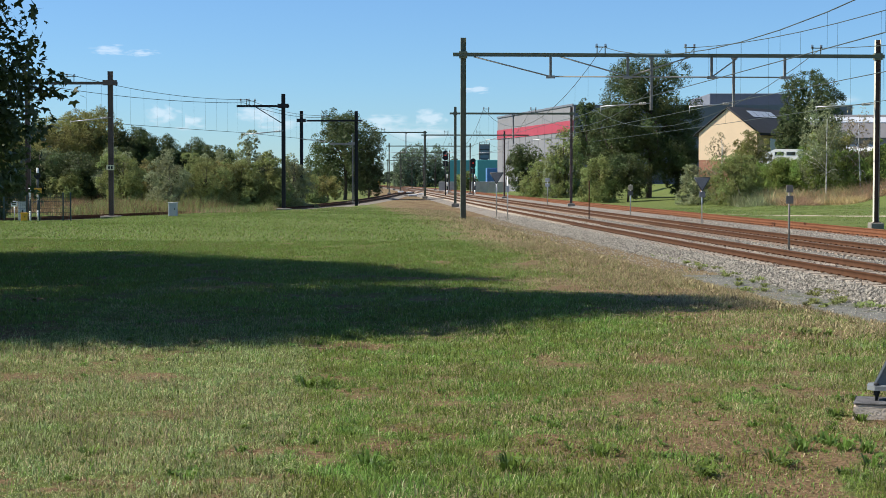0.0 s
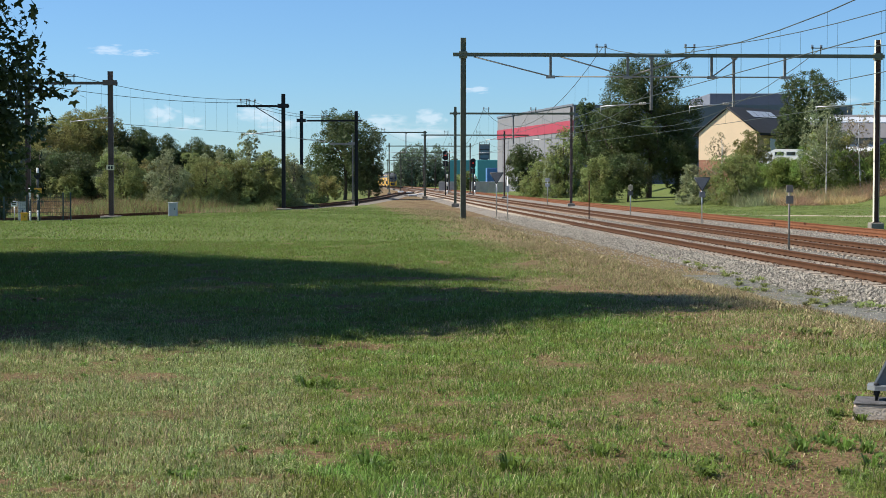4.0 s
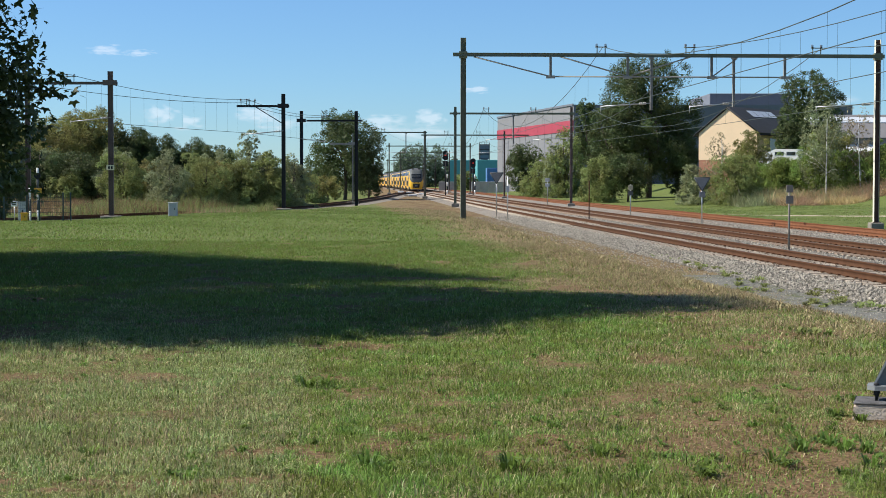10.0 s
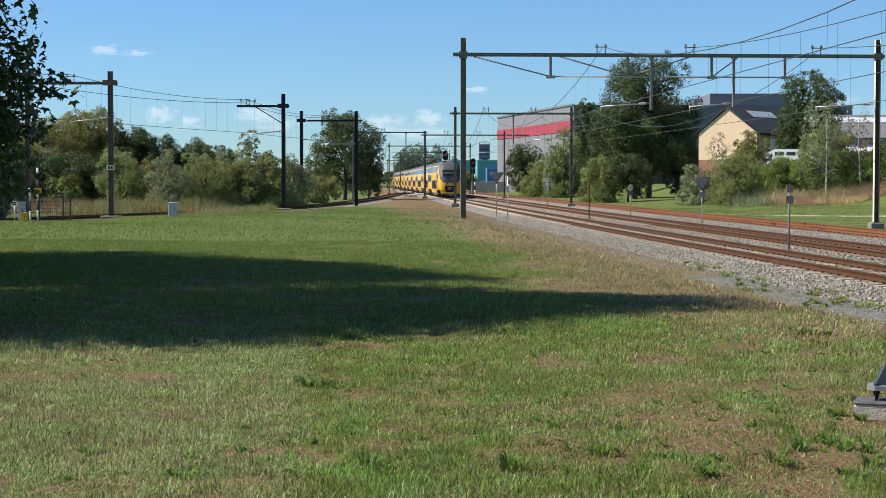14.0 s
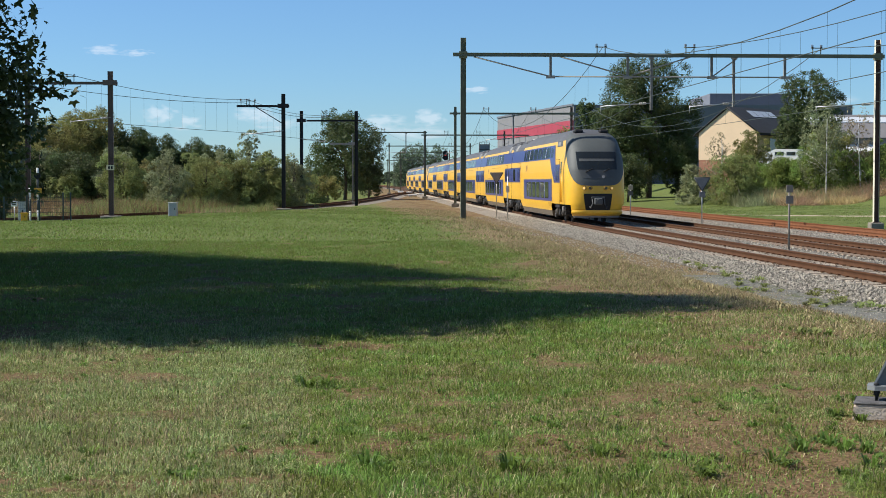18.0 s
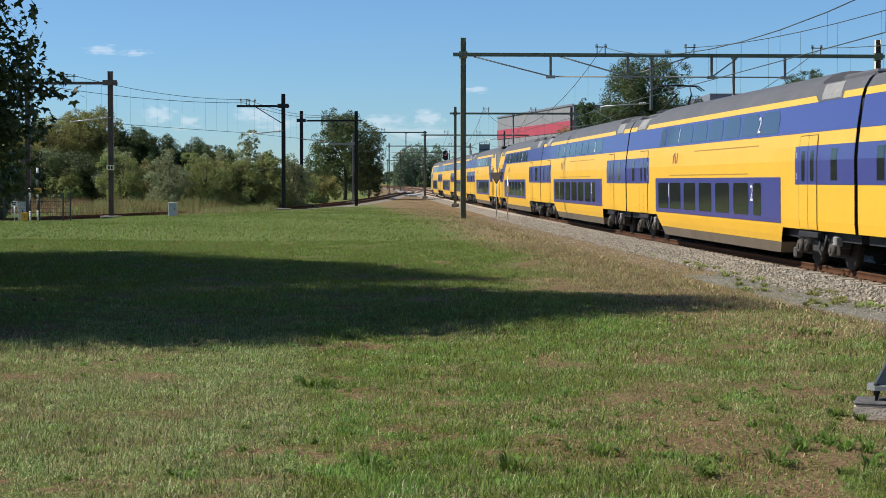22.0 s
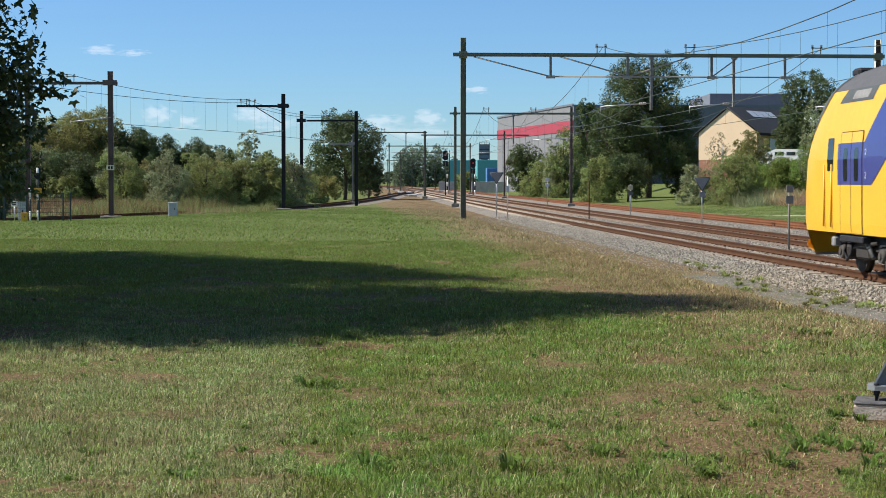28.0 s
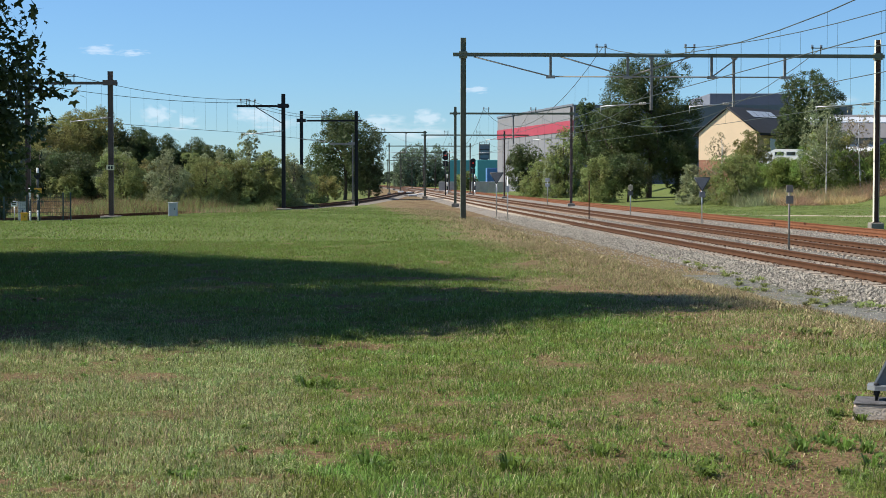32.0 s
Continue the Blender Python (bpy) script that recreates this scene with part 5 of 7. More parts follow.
def cab_front(car, h):
    # lower nose
    bm = bmesh.new()
    nose_patch(bm, h, -56, 56, 0.34, 0.90, 0.0, 24, 5)
    part("nose_skirt", bm, "yellow", car)
    # grey mask with a U-shaped lower edge, running into the roof
    bm = bmesh.new()
    nose_patch(bm, h, -80, 80, lambda t: 1.80 + 1.95 * (abs(t) / 80) ** 3.0, 4.60, 0.012, 32, 16)
    mask = part("cab_mask", bm, "maskgrey", car, "dark grey mask round the windscreen")
    bm = bmesh.new()
    nose_patch(bm, h, lambda v: -27 - 6 * v, lambda v: 27 + 6 * v, 2.58, 3.44, 0.024, 16, 8)
    part("windscreen", bm, "glass", mask, "large dark windscreen")
    bm = bmesh.new()
    nose_patch(bm, h, -24, 24, 2.98, 3.10, 0.030, 10, 1)
    part("sun_blind", bm, "signback", mask)
    bm = bmesh.new()
    nose_patch(bm, h, lambda v: -18 - 8 * v, lambda v: 18 + 8 * v, 2.16, 2.57, 0.022, 14, 4)
    part("apron", bm, "apron", mask)
    for k in (-1, 1):
        bm = bmesh.new()
        rod(bm, nose_point(k * 7 - 4, 2.46, h, 0.05), nose_point(k * 7 + 5, 2.62, h, 0.05), 0.03)
        part("wiper", bm, "black", mask)
    bm = bmesh.new()
    c = nose_point(3, 2.22, h, 0.0)
    rod(bm, c, c + Vector((0.06, 0, 0.02)), 0.075, n=12)
    part("top_lamp", bm, "sandgrey", mask)
    for th in (-15, -5.5, 5.5, 15):
        c = nose_point(th, 1.68, h, 0.0)
        d = (nose_point(th, 1.68, h, 0.1) - c).normalized()
        bm = bmesh.new()
        rod(bm, c - d * 0.02, c + d * 0.03, 0.105, 0.09, n=14)
        ring = part("lamp_housing", bm, "trim", car)
        bm = bmesh.new()
        rod(bm, c + d * 0.025, c + d * 0.045, 0.062, n=14)
        part("headlight", bm, "headlamp" if abs(th) > 10 else "glass", ring)
    # coupler pocket
    bm = bmesh.new()
    nose_patch(bm, h, lambda v: -13 - 3 * v, lambda v: 13 + 3 * v, 0.62, 1.42, 0.010, 12, 5)
    pocket = part("coupler_pocket", bm, "black", car, "black coupler opening")
    bm = bmesh.new()
    box(bm, h - 0.15, h + 0.22, -0.20, 0.20, 0.88, 1.22, bevel=0.05)
    rod(bm, (h, 0.0, 1.05), (h + 0.30, 0.0, 1.05), 0.13, 0.10, n=10)
    box(bm, h - 0.1, h + 0.10, -0.32, 0.32, 1.18, 1.28, bevel=0.02)
    for y in (-0.28, 0.30):
        tube(bm, [(h + 0.02, y, 1.2), (h + 0.16, y, 0.95), (h + 0.12, y * 1.3, 0.72), (h + 0.02, y * 1.4, 0.8)], 0.03, 6)
    part("coupler", bm, "signback", pocket, "steel automatic coupler")
    bm = bmesh.new()
    nose_patch(bm, h, -50, 50, 0.36, 0.64, lambda v: 0.02 + 0.12 * math.sin(math.pi * min(1.0, v * 1.15) * 0.9), 28, 5)
    part("bumper_lip", bm, "yellow", car, "rounded yellow bumper lip")
    bm = bmesh.new()
    nose_patch(bm, h, -50, 50, 0.27, 0.36, 0.03, 28, 1)
    part("bumper_edge", bm, "sandgrey", car, "grey lower bumper edge")
    for y in (-0.62, 0.62):
        bm = bmesh.new()
        box(bm, h - 2.75, h - 2.25, y - 0.22, y + 0.22, 4.36, 4.56, bevel=0.06)
        part("horn_cover", bm, "dark", car, "dark roof horn cover")


END1 = make_car("end", "22", "yellow and blue double-deck end car with grey cab")
MID1 = make_car("mid", "12", "yellow and blue double-deck middle car")
MID2 = make_car("panto", "12", "yellow and blue double-deck middle car with roof pantograph")
CARS = [(END1, 1), (MID1, 1), None, (MID2, 1), None, None, None, None, None, None]
for k, (src, way) in {2: (MID1, 1), 4: (MID1, 1), 5: (END1, -1), 6: (END1, 1), 7: (MID2, 1), 8: (MID1, 1), 9: (END1, -1)}.items():
    CARS[k] = (copy_thing(src, Matrix.Identity(4)), way)
LENGTHS = [L_END, L_MID, L_MID, L_MID, L_MID, L_END, L_END, L_MID, L_MID, L_END]
SPEED, S_AT_19 = 30.86, -14.13
TIMES = [0.0, 0.5] + [float(t) for t in range(1, 32)] + [31.5, 32.0]


def car_pose(s_front, length, way):
    a, b = track(s_front + 3.4), track(s_front + length - 3.4)
    d = (a - b).normalized() * way
    y = Vector((0, 0, 1)).cross(d)
    m = Matrix((d, y, Vector((0, 0, 1)))).transposed().to_4x4()
    m.translation = (a + b) / 2
    return m


# ---- plants ----
def leaf_quads(c, size, out=None, three=False):
    """Diamond leaves at the points c, turned at random, a little towards out."""
    n = len(c)
    a = rng.standard_normal((n, 3))
    if out is not None:
        a = a * 0.62 + out
    a /= np.linalg.norm(a, axis=1)[:, None]
    t = rng.standard_normal((n, 3))
    u = np.cross(a, t)
    u /= np.linalg.norm(u, axis=1)[:, None]
    v = np.cross(a, u)
    s = (size * (0.6 + 0.8 * rng.random(n)))[:, None]
    if three:
        p = np.stack([c - u * s * 0.55, c + v * s * 0.42, c + u * s * 0.55 - v * s * 0.2], 1)
        return p.reshape(-1, 3), np.arange(3 * n).reshape(n, 3)
    p = np.stack([c - u * s * 0.5, c + v * s * 0.34 + a * s * 0.08, c + u * s * 0.5, c - v * s * 0.34 + a * s * 0.08], 1)
    f = np.arange(4 * n).reshape(n, 4)
    return p.reshape(-1, 3), f


def maple_leaves(c, size):
    """Lobed leaves: three slim triangles fanned from the stalk, hanging loosely."""
    n = len(c)
    a = rng.standard_normal((n, 3))
    a /= np.linalg.norm(a, axis=1)[:, None]
    down = np.array([0.0, 0.0, -1.0]) + 0.8 * rng.standard_normal((n, 3))
    u = down - a * np.sum(down * a, axis=1)[:, None]
    u /= np.linalg.norm(u, axis=1)[:, None]
    v = np.cross(a, u)
    s = (size * (0.65 + 0.7 * rng.random(n)))[:, None]
    out = []
    for deg, k in ((-68, 0.86), (0, 1.0), (68, 0.86)):
        e, w = math.radians(deg), math.radians(40)
        d = lambda t: math.cos(t) * u + math.sin(t) * v
        out += [c + d(e - w) * s * 0.26, c + d(e) * s * k * 0.62 + a * s * 0.05, c + d(e + w) * s * 0.26, c - d(e) * s * 0.02]
    p = np.stack(out, 1)
    return p.reshape(-1, 3), np.arange(12 * n).reshape(-1, 4)


def maple(name, label, x, y, h, r, leaf, n, size, base=0.25, clumps=26, trunk=None, bark="bark", category="tree", seed=None, twigs=0, tilt=0.0, taper=0.30, cone=False):
    g = np.random.default_rng(seed if seed is not None else int(abs(x) * 131 + y * 17 + h * 7))
    z0 = rest_z(Vector((x, y, 0)))
    t = tagged(empty(name, Matrix.Translation((x, y, z0))), label, category)
    lo = h * base
    rz = (h - lo) / 2
    d = g.standard_normal((clumps, 3))
    d /= np.linalg.norm(d, axis=1)[:, None]
    k = (0.30 + 0.70 * g.random(clumps) ** 0.6)[:, None]
    cen = d * k * np.array([r, r, rz]) * 0.82 + np.array([0, 0, lo + rz])
    if not cone:
        cen[:, :2] *= (1.0 - taper * np.clip((cen[:, 2] - lo - rz) / rz, 0, 1))[:, None]
    rad = np.minimum(r, rz) * (0.22 + 0.24 * g.random(clumps)) * (26 / clumps) ** 0.2
    if cone:
        fac = 1.0 - taper * np.clip((cen[:, 2] / h - 0.2) / 0.8, 0, 1)
        cen[:, :2] *= fac[:, None]
        rad = rad * np.clip(np.sqrt(fac), 0.55, 1.0)
    which = g.choice(clumps, n, p=rad ** 2 / (rad ** 2).sum())
    o = g.standard_normal((n, 3))
    o /= np.linalg.norm(o, axis=1)[:, None]
    q = cen[which] + o * (rad[which] * (0.25 + 0.85 * g.random(n) ** 0.6))[:, None]
    q[:, 2] = np.maximum(q[:, 2], 0.05 + 0.2 * g.random(n))
    if twigs:
        tip = q[g.choice(n, twigs)]
        q = tip[g.choice(twigs, n)] + g.standard_normal((n, 3)) * np.array([0.17, 0.17, 0.13])
    q[:, 1] += tilt * np.clip(q[:, 2] / h, 0, 1)
    v, f = maple_leaves(q, size) if twigs else leaf_quads(q, size, o)
    cloud_mesh("crown", v, f, leaf, t)
    tr = trunk or max(0.05, h * 0.022)
    bm = bmesh.new()
    top = Vector((0.1 * r * g.standard_normal(), 0.1 * r * g.standard_normal(), h * 0.82))
    stem = [Vector((0, 0, -0.2)), Vector((0.02 * r, 0.03 * r, lo * 0.6)), top * 0.55, top]
    tube(bm, stem, tr, 8, tr * 0.25)
    for i in g.choice(clumps, min(clumps, 9), replace=False):
        a = stem[1].lerp(stem[3], 0.15 + 0.6 * g.random())
        b = Vector(cen[i])
        tube(bm, [a, a.lerp(b, 0.5) + Vector((0, 0, 0.1 * r)), b], tr * 0.38, 5, tr * 0.08)
    part("trunk", bm, bark, t)
    return t


def crown_leaves(g, n, r, h, lo, clumps, size, dome):
    """Leaf positions, sizes and outward ways of a lobed crown: twig clusters on the skin of larger lobes, with
    oversized inner leaves added to block light.
    """
    rz = (h - lo) * (0.92 if dome else 0.5)
    mid = lo + (0.06 * h if dome else rz)
    d = g.standard_normal((clumps, 3))
    if dome:
        d[:, 2] = np.abs(d[:, 2]) - 0.15
    d /= ((np.abs(d) ** 2.6).sum(1) ** (1 / 2.6))[:, None]
    rad = min(r, rz) * (0.16 + 0.16 * g.random(clumps)) * (60 / clumps) ** 0.25
    reach = (np.array([r, r, rz])[None] - rad[:, None] * 0.95) * (0.80 + 0.22 * g.random(clumps) ** 0.5)[:, None]
    cen = d * np.maximum(reach, 0.1) * (1 + 0.10 * np.sin(3 * np.arctan2(d[:, 1], d[:, 0]) + 5 * d[:, 2]))[:, None] + np.array([0, 0, mid])
    k = 14
    e = g.standard_normal((clumps, k, 3)) + 0.7 * d[:, None]
    e /= np.linalg.norm(e, axis=2)[:, :, None]
    sub = cen[:, None] + e * (rad * 0.80)[:, None, None]
    m = n - n // 6
    which, twig = g.choice(clumps, m, p=rad ** 2 / (rad ** 2).sum()), g.integers(0, k, m)
    o = g.standard_normal((m, 3))
    o /= np.linalg.norm(o, axis=1)[:, None]
    q = sub[which, twig] + o * (rad[which] * 0.40 * g.random(m) ** 0.5)[:, None] * np.array([1, 1, 0.8])
    way = q - cen[which]
    way /= np.linalg.norm(way, axis=1)[:, None] + 1e-6
    c = g.choice(clumps, n // 6)
    o = g.standard_normal((n // 6, 3))
    q2 = np.array([0, 0, mid]) + (cen[c] - np.array([0, 0, mid])) * (0.35 + 0.6 * g.random(n // 6))[:, None] + o * (rad[c] * 0.3)[:, None]
    q = np.concatenate([q, q2])
    q[:, 2] = np.maximum(q[:, 2], 0.05 + 0.2 * g.random(n))
    return q, np.concatenate([np.full(m, size), np.full(n // 6, size * 2.3)]), np.concatenate([way, o * 0.5]), cen


def tree(name, label, x, y, h, r, leaf, n, size, base=0.0, clumps=40, trunk=None, bark="bark", category="tree", seed=None, dome=False):
    g = np.random.default_rng(seed if seed is not None else int(abs(x) * 131 + y * 17 + h * 7))
    t = tagged(empty(name, Matrix.Translation((x, y, rest_z(Vector((x, y, 0)))))), label, category)
    q, sizes, way, cen = crown_leaves(g, n, r, h, h * base, clumps, size, dome)
    if bark == "birch":
        q[:, 1] += 0.8 * r
    v, f = leaf_quads(q, sizes, way, True)
    cloud_mesh("crown", v, f, leaf, t)
    tr = trunk or max(0.05, h * 0.022)
    bm = bmesh.new()
    top = Vector((0.1 * r * g.standard_normal(), 0.1 * r * g.standard_normal(), h * 0.82))
    stem = [Vector((0, 0, -0.2)), Vector((0.02 * r, 0.03 * r, h * 0.15)), top * 0.55, top]
    tube(bm, stem, tr, 8, tr * 0.25)
    for i in g.choice(clumps, min(clumps, 9), replace=False):
        a = stem[1].lerp(stem[3], 0.15 + 0.6 * g.random())
        b = Vector(cen[i])
        if bark == "birch":
            a = Vector((stem[1].lerp(stem[3], min(0.85, max(0.2, b.z / h - 0.25)))))
        k = 0.16 if bark == "birch" else 0.38
        tube(bm, [a, a.lerp(b, 0.5) + Vector((0, 0, 0.1 * r)), b], tr * k, 5, tr * 0.08)
    part("trunk", bm, bark, t)
    return t


KINDS = {"hedge": ("leaf_hedge", "bright green leafy bush above the dry bank", "shrub"), "oak": ("leaf_oak", "dark green broad-leaved tree in leaf", "tree"), "olive": ("leaf_olive", "olive green tree at the wood's edge", "tree"),
         "bush": ("leaf_bush", "mid-green leafy shrub by the railway", "shrub"), "pale": ("leaf_pale", "pale grey-green willow shrub", "shrub"),
         "far": ("leaf_far", "distant green tree beside the line", "tree"), "birch": ("leaf_pale", "slender pale-leaved birch with a white trunk", "tree"), "autumn": ("leaf_autumn", "thin birch with sparse brownish leaves", "tree"),
         "oliveY": ("leaf_olive", "yellowish green shrub beside the house", "shrub")}
TREES = [
    ("olive", -37.6, 140, 7.4, 3.0),
    ("olive", -35.6, 150, 8.6, 3.1),
    ("olive", -32.7, 150, 9.0, 2.6),
    ("oak", -29.0, 150, 7.6, 2.2),
    ("oak", -26.1, 150, 6.5, 2.1),
    ("oak", -23.7, 150, 6.4, 1.8),
    ("oak", -20.9, 145, 5.9, 1.7),
    ("bush", -19.5, 150, 5.0, 1.4),
    ("pale", -16.7, 140, 5.7, 1.4),
    ("pale", -16.4, 150, 4.5, 1.3),
    ("oak", -33.2, 132, 5.2, 2.2),
    ("oak", -29.7, 130, 4.7, 2.1),
    ("bush", -25.0, 125, 4.0, 1.8),
    ("pale", -20.8, 122, 4.0, 1.5),
    ("bush", -18.4, 125, 3.7, 1.8),
    ("bush", -16.2, 128, 3.6, 1.7),
    ("bush", -13.8, 128, 2.7, 1.1),
    ("bush", -13.9, 165, 3.0, 1.9),
    ("olive", -12.4, 172, 2.7, 1.6),
    ("oak", -30.9, 115, 3.0, 1.5),
    ("oak", -12.2, 200, 10.9, 4.6),
    ("oak", -9.5, 205, 6.4, 1.9),
    ("far", -32.5, 350, 6.3, 3.2),
    ("far", -30.0, 380, 6.0, 3.7),
    ("far", -10.7, 620, 16.7, 9.2),
    ("far", -15.0, 610, 14.3, 4.3),
    ("far", -1.3, 620, 15.9, 4.8),
    ("far", 3.6, 640, 12.0, 4.5),
    ("far", -21.3, 420, 6.4, 4.4),
    ("oak", 25.6, 200, 18.0, 6.0),
    ("oak", 20.8, 196, 11.7, 3.2),
    ("oak", 29.6, 202, 10.0, 2.4),
    ("oak", 21.3, 236, 13.9, 2.2),
    ("bush", 17.3, 228, 8.6, 3.0),
    ("oak", 13.6, 265, 8.6, 3.2),
    ("bush", 14.3, 238, 5.2, 3.0),
    ("pale", 16.1, 228, 6.4, 2.1),
    ("bush", 17.3, 178, 4.4, 2.3),
    ("oak", 20.7, 180, 5.4, 2.5),
    ("bush", 5.8, 430, 4.5, 3.3),
    ("oak", 38.3, 168, 13.7, 3.3),
    ("oak", 35.7, 166, 8.9, 2.0),
    ("bush", 25.8, 142, 4.6, 2.1),
    ("pale", 23.8, 150, 3.5, 1.6),
    ("autumn", 25.1, 146, 6.7, 1.0),
    ("oliveY", 29.2, 152, 6.4, 1.9),
    ("hedge", 30.4, 146, 4.3, 2.0),
    ("hedge", 33.3, 144, 5.0, 2.0),
    ("hedge", 36.0, 143, 4.6, 1.9),
    ("hedge", 38.6, 142, 4.8, 1.9),
    ("birch", 33.6, 141, 9.3, 1.6),
    ("autumn", 36.6, 141, 8.7, 1.1),
    ("olive", 36.6, 152, 7.6, 2.0),
    ("hedge", 34.4, 149, 6.0, 1.6),
    ("hedge", 40.8, 148, 4.7, 1.8),
]
for kind, x, y, h, r in TREES:
    lm, lab, cat = KINDS[kind]
    size = (0.00085 if kind != "far" else 0.0007) * y
    h = h - rest_z(Vector((x, y, 0)))
    thin = {"autumn": 0.14, "birch": 0.35}.get(kind, 1.0)
    r = r * (1.0 if kind == "far" else 1.28 if y < 165 else 1.10)
    h = h * (1.08 if cat == "shrub" else 0.985)
    n = int(max(4000, min(70000, 17.0 * r * h / (size * size))) * thin)
    if h > 10 and y < 300:
        lab = "tall " + lab
    tree("shrub" if cat == "shrub" else "tree", lab, x, y, h, r, lm, n, size, 0.04 if cat == "tree" else 0.0, clumps=56 if h < 8 else 120,
         bark="birch" if thin < 1 else "bark", category=cat, trunk=0.085 if thin < 1 else None, dome=cat == "shrub" or kind == "far")
tree("tree", "dark shaded tree standing behind the fence", -24.4, 88.0, 6.2, 1.7, "leaf_near", 22000, 0.12, 0.02, clumps=40, seed=77)
for k in range(15):
    x, y = -78.0 + 9.0 * k, 700.0 + 14.0 * math.sin(k * 1.9)
    if abs(x + 6) > 4:
        tree("tree", "hazy distant tree on the horizon", x, y, 7.5 + 2.2 * math.sin(k * 2.7), 6.5, "leaf_far", 2500, 0.8, 0.0, clumps=24, seed=300 + k)
# undergrowth that closes the wood's edge
for k in range(22):
    x, y = -41.0 + 1.36 * k, 133.0 + 5.0 * math.sin(k * 2.1)
    tree("shrub", "dense green thicket shrub at the wood's edge", x, y, 3.9 + 1.0 * math.sin(k * 1.3), 2.0, ("leaf_bush", "leaf_pale", "leaf_olive", "leaf_bush", "leaf_oak")[k % 5], 9000, 0.15,
         clumps=26, category="shrub", seed=100 + k, dome=True)
for k in range(6):
    x, y = -40.0 + 3.4 * k, 156.0 + 2.0 * math.sin(k * 2.1)
    tree("tree", "olive green tree deep in the wood", x, y, (7.6, 8.3, 7.4, 6.6, 5.6, 5.0)[k], 3.0, ("leaf_olive", "leaf_oak")[k % 2], 16000, 0.17, clumps=36, seed=140 + k)
for k in range(13):
    x, y = 27.3 + 1.45 * k, 147.5 + 0.8 * math.sin(k * 1.7)
    tree("shrub", "dense clipped-looking hedge shrub above the bank", x, y, 4.0 + 0.15 * math.sin(k * 2.3), 1.6, ("leaf_hedge", "leaf_hedge", "leaf_bush")[k % 3], 10000, 0.15,
         clumps=30, category="shrub", seed=200 + k, dome=True)
# the maples whose shade lies on the lawn
maple("maple_tree", "dark leafy maple beside the lawn, casting shade", -12.85, 31.5, 13.6, 6.85, "leaf_near", 98000, 0.19, -0.05, clumps=230, trunk=0.26, seed=5, twigs=7200, tilt=-5.8, taper=0.80, cone=True)
maple("maple_tree", "dark leafy maple beside the lawn, casting shade", -10.6, 19.1, 14.8, 6.5, "leaf_near", 56000, 0.19, 0.05, clumps=120, trunk=0.24, seed=9, tilt=2.2, taper=0.82, cone=True)
# unseen maples added farther left, to cut sky light in the shade
for _x, _y, _h in ((-22.5, 29.0, 14.5), (-21.0, 18.5, 14.5), (-30.0, 25.0, 15.5)):
    maple("maple_tree", "unseen maple added to block sky light over the shade", _x, _y, _h, 6.0, "leaf_near", 26000, 0.34, 0.05, clumps=90, trunk=0.25, taper=0.5)


def blades(name, x, y, h, w, material, label, lean=2.2):
    n = len(x)
    z = ground_z(x, y) - 0.004
    a = rng.random(n) * 2 * math.pi
    b = rng.random(n) * 2 * math.pi
    le = h * lean * rng.random(n)
    dx, dy = np.cos(a) * w / 2, np.sin(a) * w / 2
    v = np.stack([np.stack([x - dx, y - dy, z], 1), np.stack([x + dx, y + dy, z], 1),
                  np.stack([x + np.cos(b) * le, y + np.sin(b) * le, z + h], 1)], 1)
    ob = cloud_mesh(name, v.reshape(-1, 3), np.arange(3 * n).reshape(n, 3), material)
    return tagged(ob, label, "grass", kind="stuff")


def lushness(x, y):
    """Where the turf grows thick and long: soft patches some metres across."""
    return 0.6 * value_noise(x, y, 0.75, 21) + 0.4 * value_noise(x, y, 2.4, 22)


def pale_turf(x, y):
    """The strip by the camera where the turf is dusty and pale; its edge is a straight mowing line."""
    edge = x + 0.78 + 0.07 * (y - 7.93)
    return (1 - smooth01(edge, -0.10, 0.16)) * (1 - smooth01(y, 15.0, 19.0)) + 0.35 * smooth01(x, 2.0, 3.4) * (1 - smooth01(y, 13, 20))


def arched_blades(name, x, y, g, w, material, label, lean):
    """Grass blades of two pieces that arch over; g is their length."""
    n = len(x)
    z = ground_z(x, y) - 0.004
    b = rng.random(n) * 2 * math.pi
    out = lean * (0.12 + 0.88 * rng.random(n))
    d = np.stack([np.cos(b), np.sin(b), np.zeros(n)], 1)
    q = np.stack([-np.sin(b + 0.6 * rng.standard_normal(n)), np.cos(b), np.zeros(n)], 1) * (w / 2)[:, None]
    o = np.stack([x, y, z], 1)
    up = np.array([0.0, 0.0, 1.0])
    m = o + d * (g * 0.42 * out)[:, None] + up * (g * 0.56 * (1 - 0.3 * out))[:, None]
    e = o + d * (g * (0.95 * out))[:, None] + up * (g * np.maximum(0.10, 1.0 - 0.85 * out))[:, None]
    v = np.stack([o - q * 0.7, o + q * 0.7, m + q, m - q, e], 1).reshape(-1, 3)
    i = 5 * np.arange(n)[:, None]
    f = np.concatenate([i + np.array([[0, 1, 2]]), i + np.array([[0, 2, 3]]), i + np.array([[3, 2, 4]])], 1).reshape(-1, 3)
    return tagged(cloud_mesh(name, v, f, material), label, "grass", kind="stuff")


